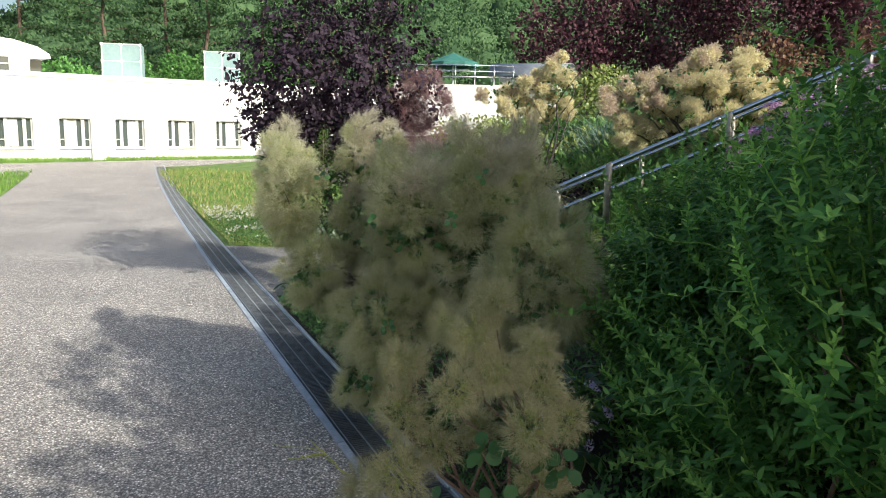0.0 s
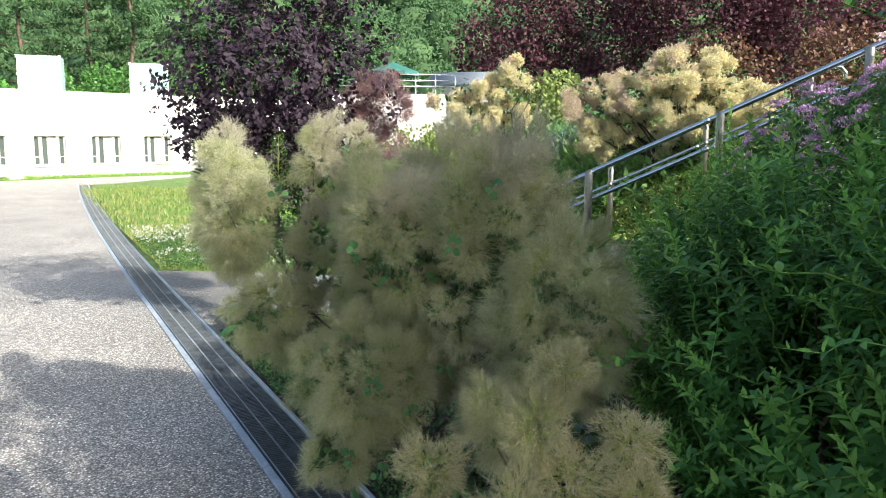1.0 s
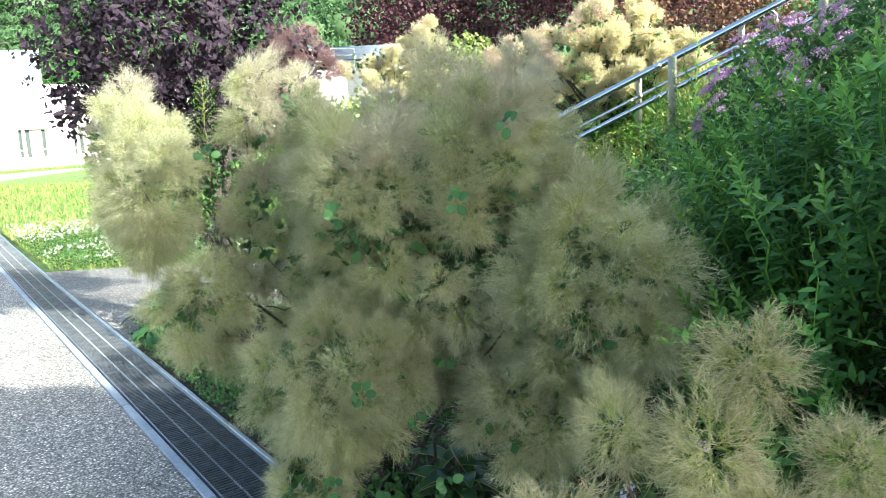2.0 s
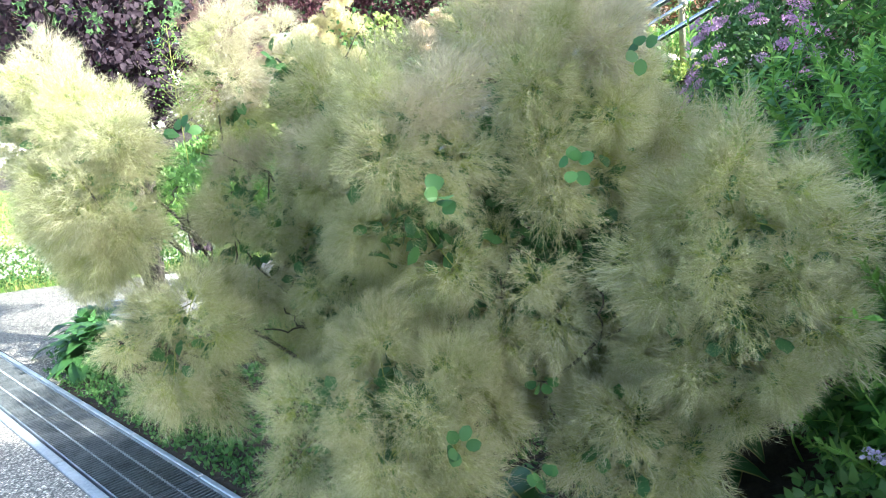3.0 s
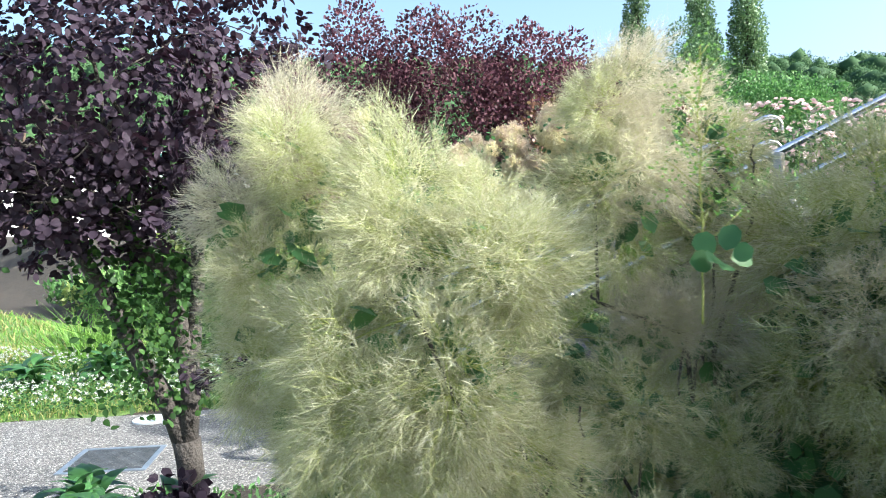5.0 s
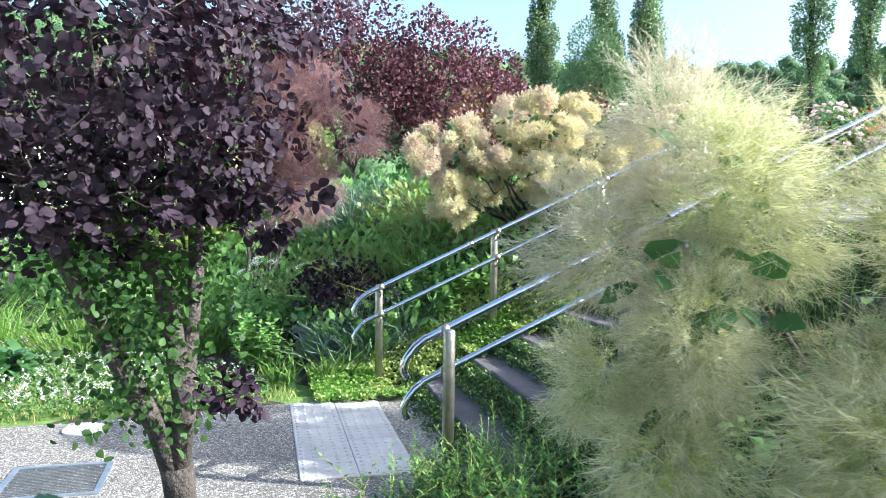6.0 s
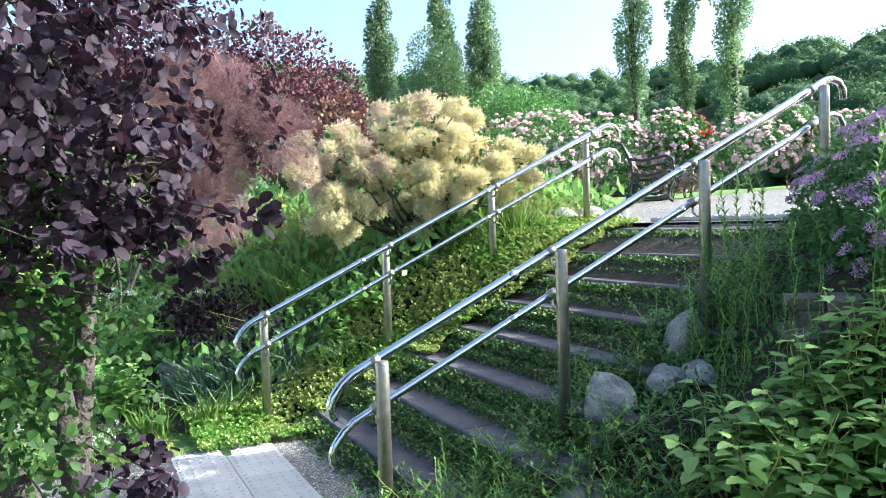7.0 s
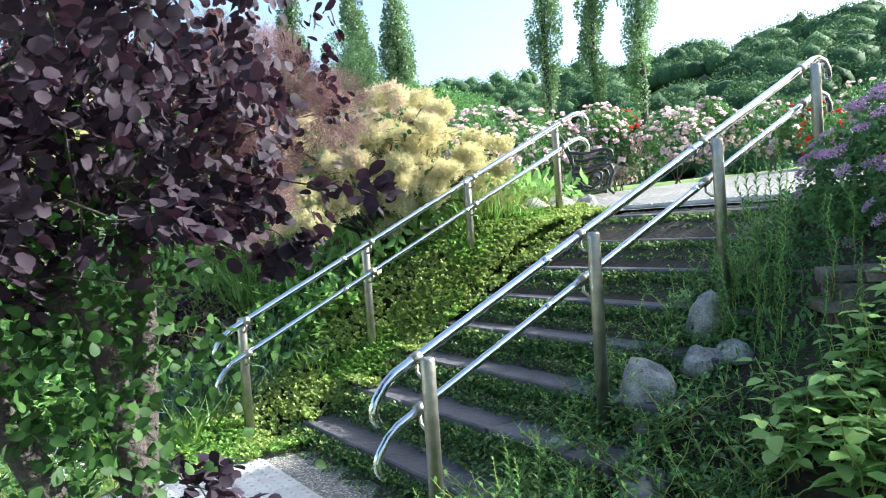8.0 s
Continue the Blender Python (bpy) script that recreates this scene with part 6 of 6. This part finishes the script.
def hill_at(az, t):
    a = np.array(AZ, float)[::-1]
    el = np.interp(az, a[:, 0], a[:, 1])
    r0, r1 = np.interp(az, a[:, 0], a[:, 2]), np.interp(az, a[:, 0], a[:, 3])
    R = r0 + (r1 - r0) * t
    top = r1 * np.tan(np.radians(el)) + 1.3 - 3.6
    z = 0.3 + (top - 0.3) * np.maximum(t, 0) ** 0.9
    ang = np.radians(az)
    return -np.sin(ang) * R, 5.5 + np.cos(ang) * R, z


def build_hills():
    az, t = np.meshgrid(np.linspace(66, -75, 80), np.concatenate([[-0.05], np.linspace(0, 1, 12), [1.25, 1.6]]), indexing="ij")
    x, y, z = hill_at(az, np.minimum(t, 1))
    x2, y2, _ = hill_at(az, t)
    z = np.where(t > 1, z * (1 - 0.6 * (t - 1)), np.where(t < 0, -0.5, z))
    idx = np.arange(x.size).reshape(x.shape)
    f = np.stack([idx[:-1, :-1], idx[1:, :-1], idx[1:, 1:], idx[:-1, 1:]], -1).reshape(-1, 4)
    me = uniform_mesh("hillside", np.stack([x2, y2, z], -1).reshape(-1, 3), f, M["woodfloor"])
    solid("hillside", me, "wooded hillside behind the garden", "hill", kind="structure")
    r = rng(500)
    # crowns: a lumpy core with small leaf sprays standing out of it
    bm = bmesh.new()
    bmesh.ops.create_icosphere(bm, subdivisions=1, radius=1)
    bm.verts.ensure_lookup_table()
    core = np.array([v.co for v in bm.verts])
    tris = np.array([[v.index for v in q.verts] for q in bm.faces])
    bm.free()
    V, F, k = [], [], 0
    n = 1200
    az = r.uniform(64, -73, n)
    tt = r.uniform(0, 1, n) ** 0.8
    X, Y, Z = hill_at(az, tt)
    for i in range(n):
        h, w = r.uniform(2.6, 4.6), r.uniform(1.7, 2.9)
        ph = r.uniform(0, 6.28, 4)
        lump = 1 + 0.20 * np.sin(3.1 * core[:, 0] + ph[0]) * np.sin(3.7 * core[:, 1] + ph[1]) + 0.13 * np.sin(5.3 * core[:, 2] + ph[2] + 4 * core[:, 0]) + r.normal(0, 0.05, len(core))
        base = np.array([X[i], Y[i], Z[i] + h * 0.45])
        V.append(core * lump[:, None] * np.array([w * 0.92, w * 0.92, h * 0.48]) + base)
        F.append(tris + k)
        k += len(core)
        m = 330 if tt[i] < 0.45 else 200
        d = rand_dirs(r, m)
        d[:, 2] = np.where(d[:, 2] < -0.2, -d[:, 2], d[:, 2])
        P = base + d * np.array([w, w, h * 0.52]) * r.uniform(0.88, 1.14, (m, 1))
        v, f = kite_arrays(P, unit(d + rand_dirs(r, m) * 0.9), unit(d + rand_dirs(r, m) * 0.7), 0.32 * r.uniform(0.6, 1.3, m), 0.20)
        V.append(v)
        F.append(f + k)
        k += len(v)
    me = uniform_mesh("woodland", np.concatenate(V), np.concatenate(F), M["woods"])
    solid("woodland", me, "dense mixed green woodland covering the hills", "woodland", kind="stuff")


build_hills()


def pine(x, y, h, seed):
    r = rng(seed)
    t = thing("pine_tree", "tall pine with a reddish trunk and layered branches behind the building", "tree", (x, y, 0), "pine trees")
    child("trunk", tube("trunk", wobbly(r, (0, 0, -0.1), (0, 0, h), 8, 0.012), np.linspace(0.15, 0.04, 8), M["redbark"], 8), t)
    P, D = [], []
    for k in range(34):
        zz = h * (0.20 + 0.80 * k / 33)
        L = (1 - (zz / h - 0.20) * 0.95) * h * 0.22 + 0.3
        a = r.uniform(0, 6.283)
        e = np.array([math.cos(a) * L, math.sin(a) * L, zz + L * 0.15])
        child("branch", tube("branch", [(0, 0, zz), e * np.array([0.6, 0.6, 1]) - np.array([0, 0, 0.05]), e], [0.03, 0.02, 0.008], M["redbark"], 5), t)
        m = 150
        u = r.uniform(0.3, 1.05, m)[:, None]
        P.append(np.array([0, 0, zz]) * (1 - u) + e * u + r.normal(size=(m, 3)) * np.array([0.20, 0.20, 0.05]) * (L / 1.5) - np.array([0, 0, 0.10]) * u * u * L)
        D.append(rand_dirs(r, m) + np.array([0, 0, 0.5]))
    P, D = np.concatenate(P), np.concatenate(D)
    v, f = kite_arrays(P, D, rand_dirs(r, len(P)), 0.34 * r.uniform(0.6, 1.2, len(P)), 0.085)
    child("needles", uniform_mesh("needles", v, f, M["pine"]), t)


for i, (x, y, h) in enumerate([(-32.5, 32.0, 11), (-30.5, 35.5, 12), (-28.5, 38.0, 11), (-27.0, 39.5, 12.5), (-25.0, 42, 12), (-23.0, 42.5, 11), (-21.0, 43.5, 12.5), (-36, 31, 12), (-18.0, 44.5, 11)]):
    pine(x, y, h, 520 + i)
for i, (x, y) in enumerate([(-26.0, 32.2), (-24.0, 34.2), (-22.2, 35.6), (-20.4, 36.4), (-28.0, 30.6)]):
    tree("round_shrub", "large rounded sunlit green shrub behind the flat roof", "shrub", x, y, 1.5, 3.2, (1.7, 1.7, 1.6), 1600, 0.22, "hedge", 540 + 3 * i, "shrubs behind the building", 0.1)


# ---------------------------------------------------------------- white building
FACE = Matrix(((0.471, -0.882, 0, -21.9), (0.882, 0.471, 0, 21.8), (0, 0, 1, 0), (0, 0, 0, 1)))


def pleated(name, x0, width, y, z0, z1, material):
    """A hanging curtain with soft folds."""
    t = np.linspace(0, 1, 29)
    v = [(x0 + width * q, y + 0.008 * math.sin(q * 44), z) for z in (z0, z1) for q in t] + [(x0 + width * q, y + 0.004 + 0.008 * math.sin(q * 44), z) for z in (z0, z1) for q in t]
    f = [(k, k + 1, k + 30, k + 29) for k in range(28)] + [(58 + k, 87 + k, 88 + k, 59 + k) for k in range(28)] + [(29 + k, 30 + k, 88 + k, 87 + k) for k in range(28)]
    return np_mesh(name, v, f, material, True)


def build_building():
    b = thing("white_building", "long low white building with a flat roof and tall narrow windows", "building")
    b.matrix_basis = FACE
    wins = [(u, 0.44, 1.08, 1.06) for u in (-1.42, 0.55, 2.48, 4.43, 6.42, 8.40, 10.4)]
    top, x0, x1, depth = 2.92, -9.0, 16.0, 9.0
    # front wall in pieces round the windows; face at y = 0, going back to +y
    edges = [x0]
    for u, z, w, h in wins:
        edges += [u - w / 2, u + w / 2]
    edges.append(x1)
    bars = []
    for i in range(0, len(edges), 2):
        a, c = edges[i], edges[i + 1]
        bars.append(((a + c) / 2, 0.15, top / 2 - 0.15, c - a, 0.3, top + 0.3))
    for u, z, w, h in wins:
        bars += [(u, 0.15, z / 2 - 0.15, w, 0.3, z + 0.3), (u, 0.15, (z + h + top) / 2, w, 0.3, top - z - h)]
    for bar in bars:
        child("wall_panel", boxes_mesh("wall_panel", [bar], M["white"]), b)
    child("side_wall", boxes_mesh("side_wall", [(x1 - 0.15, depth / 2 + 0.15, top / 2, 0.3, depth - 0.3, top)], M["white"]), b)
    child("side_wall", boxes_mesh("side_wall", [(x0 + 0.15, depth / 2 + 0.15, top / 2, 0.3, depth - 0.3, top)], M["white"]), b)
    child("back_wall", boxes_mesh("back_wall", [((x0 + x1) / 2, depth, top / 2, x1 - x0 - 0.6, 0.3, top)], M["white"]), b)
    child("roof", boxes_mesh("roof", [((x0 + x1) / 2, depth / 2 + 0.1, top + 0.05, x1 - x0 + 0.1, depth + 0.3, 0.1)], M["white_metal"]), b)
    child("parapet_cap", boxes_mesh("parapet_cap", [((x0 + x1) / 2, 0.08, top + 0.13, x1 - x0 + 0.12, 0.24, 0.06)], M["white_metal"]), b)
    # black sheet added behind the windows in place of the unlit interior
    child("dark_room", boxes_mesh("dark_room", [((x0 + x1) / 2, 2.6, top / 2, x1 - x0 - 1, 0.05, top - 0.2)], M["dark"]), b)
    for u, z, w, h in wins:
        win = child("window", boxes_mesh("window", [(0, 0.20, h / 2, w, 0.015, h)], M["glass"]), b, pose(u, 0, z))
        fr = [(s * (w / 2 - 0.02), 0.17, h / 2, 0.04, 0.07, h) for s in (-1, 1)] + [(0, 0.17, q, w - 0.08, 0.07, 0.04) for q in (0.02, h - 0.02)] + [(s * w * 0.27, 0.17, h / 2, 0.11, 0.08, h - 0.08) for s in (-1, 1)] + [(s * w * 0.385, 0.17, h * 0.28, w * 0.2, 0.05, 0.03) for s in (-1, 1)]
        child("window_frame", boxes_mesh("window_frame", fr, M["frame"]), win)
        child("window_sill", boxes_mesh("window_sill", [(0, -0.02, -0.02, w + 0.08, 0.14, 0.04)], M["white_metal"]), win)
        child("curtain", pleated("curtain", (-0.22 if u < 3 else -0.05) * w, 0.30 * w, 0.178, 0.06, h - 0.06, M["curtain"]), win)
        child("wall_vent", boxes_mesh("wall_vent", [(-0.13 + 0.26 * k, -0.012, h + 0.12 + 0.065 * j, 0.23, 0.028, 0.035) for k in range(2) for j in range(4)], M["frame"]), win)
    # upper storey at the near end, with a rounded roof edge
    v, f, n = [], [], 12
    prof = [(-9.0, 2.95), (1.25, 2.95), (1.25, 3.55), (1.95, 3.60), (1.92, 3.75), (1.55, 3.98), (0.8, 4.18), (-0.5, 4.32), (-3.0, 4.42), (-9.0, 4.5)]
    for y in (0.6, 7.5):
        v += [(p[0], y, p[1]) for p in prof]
    m = len(prof)
    f = [tuple(range(m)), tuple(range(2 * m - 1, m - 1, -1))] + [(i, i + m, (i + 1) % m + m, (i + 1) % m) for i in range(m)]
    child("upper_storey", np_mesh("upper_storey", v, f, M["white"]), b)
    uw = child("upper_window", boxes_mesh("upper_window", [(0, 0.58, 3.34, 0.9, 0.02, 0.5)], M["glass"]), b, pose(0.15, 0, 0))
    child("window_frame", boxes_mesh("window_frame", [(s, 0.56, 3.34, 0.05, 0.06, 0.5) for s in (-0.45, 0, 0.45)] + [(0, 0.56, q, 0.95, 0.06, 0.04) for q in (3.09, 3.34, 3.59)], M["frame"]), uw)
    child("recessed_window", boxes_mesh("recessed_window", [(1.50, 1.2, 3.28, 0.5, 0.1, 0.55), (1.72, 3.5, 3.28, 0.06, 4.6, 0.55)], M["glass"]), b)
    for u in (4.83, 8.95):
        t = thing("roof_tank", "pale green panelled box standing on the flat roof", "roof unit", group="roof units")
        t.matrix_basis = FACE @ pose(u, 1.6, top + 0.1, 0, 0, -28)
        for i in range(2):
            for j in range(2):
                child("panel", box_mesh("panel", 0.70, 0.9, 0.64, M["tank"], 0.015), t, pose(-0.355 + 0.71 * i, 0, 0.06 + 0.65 * j))
        edge = [(x, -0.455, 0.71, 0.028, 0.03, 1.32) for x in (-0.71, 0, 0.71)] + [(0, -0.455, q, 1.45, 0.03, 0.028) for q in (0.06, 0.70, 1.35)] + [(x, -0.475, q, 0.10, 0.012, 0.10) for x in (-0.70, 0, 0.70) for q in (0.08, 0.70, 1.33)]
        child("corner_frame", boxes_mesh("corner_frame", edge, M["white_metal"]), t)
        child("base_frame", boxes_mesh("base_frame", [(0, 0, 0.03, 1.45, 0.95, 0.06)], M["white_metal"]), t)
    # plain barred box standing in for a small white sandwich-board stand
    board_box = thing("outdoor_unit", "small white barred box in place of a sandwich-board stand by the wall", "outdoor unit")
    board_box.matrix_basis = FACE @ pose(2.95, -0.9, 0.0)
    child("casing", box_mesh("casing", 0.42, 0.28, 0.5, M["white_metal"], 0.02), board_box)
    child("grille", boxes_mesh("grille", [(0, -0.15, 0.10 + 0.05 * k, 0.34, 0.02, 0.02) for k in range(8)], M["frame"]), board_box)


build_building()


def wall_verge():
    """A strip of grass along the foot of the building."""
    r = rng(590)
    edge = [(-8.5, -1.3), (-3.0, -1.2), (1.2, -1.25), (4.0, -1.2), (8.0, -1.1), (12.0, -1.1), (12.0, -0.04), (-8.5, -0.04)]
    p = [FACE @ Vector((u, w, 0)) for u, w in edge]
    slab_from("verge_strip", [(q.x, q.y) for q in p], 0.03, 0.06, M["turf"], "strip of lawn along the foot of the building", "lawn")
    u, w = r.uniform(-8.4, 11.9, 5200), r.uniform(-1.25, -0.06, 5200)
    P = np.stack([0.471 * u - 0.882 * w - 21.9, 0.882 * u + 0.471 * w + 21.8, 0 * u + 0.03], 1)
    stuff("verge_grass", "bright grass along the foot of the white wall", "grass", [blade_arrays(P, rand_dirs(r, len(P)) * 0.4 + np.array([0, 0, 1.0]), 0.12 * r.uniform(0.5, 1.3, len(P)), 0.022, 0.4, r)], M["grass"])


wall_verge()


def build_terrace_things():
    w = thing("terrace_wall", "white terrace wall with a steel railing on top", "wall")
    z = land1(-6.5, 25.4)
    w.matrix_basis = pose(-6.0, 25.6, z, 0, 0, 22)
    child("wall_body", boxes_mesh("wall_body", [(-0.8, 0, 0.7, 3.4, 0.3, 1.6)], M["white"]), w)
    for k in range(7):
        child("railing_post", tube("railing_post", [(-2.4 + 0.6 * k, 0, 1.5), (-2.4 + 0.6 * k, 0, 2.1)], 0.02, M["steel"], 8), w)
    for h in (1.75, 1.92, 2.1):
        child("railing_bar", tube("railing_bar", [(-2.4, 0, h), (1.2, 0, h)], 0.018, M["steel"], 8), w)
    u = thing("parasol", "open green canvas parasol on the terrace", "parasol", (-6.95, 26.2, z + 1.4))
    child("pole", tube("pole", [(0, 0, -1.4), (0, 0, 1.15)], 0.022, M["white_metal"], 8), u)
    a = np.linspace(0, 2 * np.pi, 8, endpoint=False)
    v = [(0, 0, 1.15)] + [(0.85 * math.cos(q), 0.85 * math.sin(q), 0.82) for q in a] + [(0.85 * math.cos(q), 0.85 * math.sin(q), 0.70) for q in a] + [(0, 0, 1.12)]
    f = [(0, 1 + k, 1 + (k + 1) % 8) for k in range(8)] + [(1 + k, 9 + k, 9 + (k + 1) % 8, 1 + (k + 1) % 8) for k in range(8)] + [(17, 1 + (k + 1) % 8, 1 + k) for k in range(8)]
    child("canopy", np_mesh("canopy", v, f, M["canopy"]), u)
    s = thing("shelter", "low shelter with a curved grey roof on the terrace", "shelter", (-4.6, 27.2, z + 1.4))
    a = np.linspace(0, np.pi, 10)
    v = [(x, math.cos(q) * 0.6, 0.45 + 0.42 * math.sin(q)) for x in (-1.3, 1.3) for q in a]
    v += [(x, math.cos(q) * 0.57, 0.45 + 0.39 * math.sin(q)) for x in (-1.3, 1.3) for q in a]
    f = [(k, k + 1, 11 + k, 10 + k) for k in range(9)] + [(20 + k, 30 + k, 31 + k, 21 + k) for k in range(9)] + [(k, 20 + k, 21 + k, k + 1) for k in range(9)] + [(10 + k, 11 + k, 31 + k, 30 + k) for k in range(9)]
    child("curved_roof", np_mesh("curved_roof", v, f, M["roof"], True), s)
    child("back_panel", boxes_mesh("back_panel", [(0, 0.5, -0.5, 2.5, 0.05, 1.9)], M["white_metal"]), s)
    for x in (-1.2, 1.2):
        child("leg", tube("leg", [(x, -0.5, -1.4), (x, -0.5, 0.5)], 0.03, M["roof"], 8), s)


build_terrace_things()


def build_bench():
    """Park bench with scrolled cast-iron ends and wooden slats."""
    b = thing("garden_bench", "garden bench with scrolled black cast-iron ends and dark slats", "bench")
    x, y = 6.42, 14.72
    b.matrix_basis = pose(x, y, land1(x, y) + 0.03, 0, 0, -43)
    outlines = {"back_leg": [(-0.32, 0.0), (-0.27, 0.16), (-0.22, 0.36), (-0.24, 0.52), (-0.30, 0.68), (-0.36, 0.80), (-0.42, 0.82)], "front_leg": [(0.30, 0.0), (0.24, 0.06), (0.26, 0.18), (0.31, 0.30), (0.28, 0.40), (0.20, 0.42)], "seat_rail": [(-0.23, 0.38), (-0.05, 0.36), (0.12, 0.39), (0.24, 0.42)],
                "arm": [(-0.27, 0.60), (-0.10, 0.57), (0.08, 0.60), (0.22, 0.62), (0.30, 0.58), (0.31, 0.51), (0.26, 0.47), (0.21, 0.50), (0.23, 0.54)], "scroll": [(-0.20, 0.30), (-0.10, 0.18), (0.02, 0.14), (0.14, 0.20), (0.15, 0.29), (0.07, 0.33), (0.01, 0.28), (0.05, 0.23)], "stretcher": [(-0.29, 0.10), (-0.1, 0.06), (0.1, 0.06), (0.26, 0.10)]}
    meshes = {k: tube(k, [(p[0], 0, p[1]) for p in v], 0.021, M["iron"], 8) for k, v in outlines.items()}
    for yy in (-0.72, 0.72):
        for k, me in meshes.items():
            child(k, me, b, pose(0, yy, 0))
    for xx, zz, t in [(-0.18, 0.405, 5), (-0.08, 0.40, 0), (0.02, 0.405, 0), (0.12, 0.42, -4), (0.21, 0.435, -4), (-0.26, 0.56, 75), (-0.30, 0.66, 70), (-0.35, 0.76, 65)]:
        child("slat", box_mesh("slat", 0.075, 1.46, 0.022, M["wood"], 0.004), b, pose(xx, 0, zz, 0, t, 0))


build_bench()


# ---------------------------------------------------------------- small unseen trees, added on the terrace to shade the smoke bush and drive
for i, (x, y, h, w) in enumerate([(5.0, 5.4, 3.3, 1.1), (5.4, 4.0, 3.6, 1.1), (5.6, 2.6, 3.4, 1.1), (5.4, 7.6, 3.4, 0.9)]):
    tree("shade_tree", "unseen small tree added on the terrace to cast shade", "tree", x, y, 1.2, h * 0.55, (w, w, h * 0.40), 3200, 0.14, "woods", 600 + 3 * i, "shade trees", 0.08)
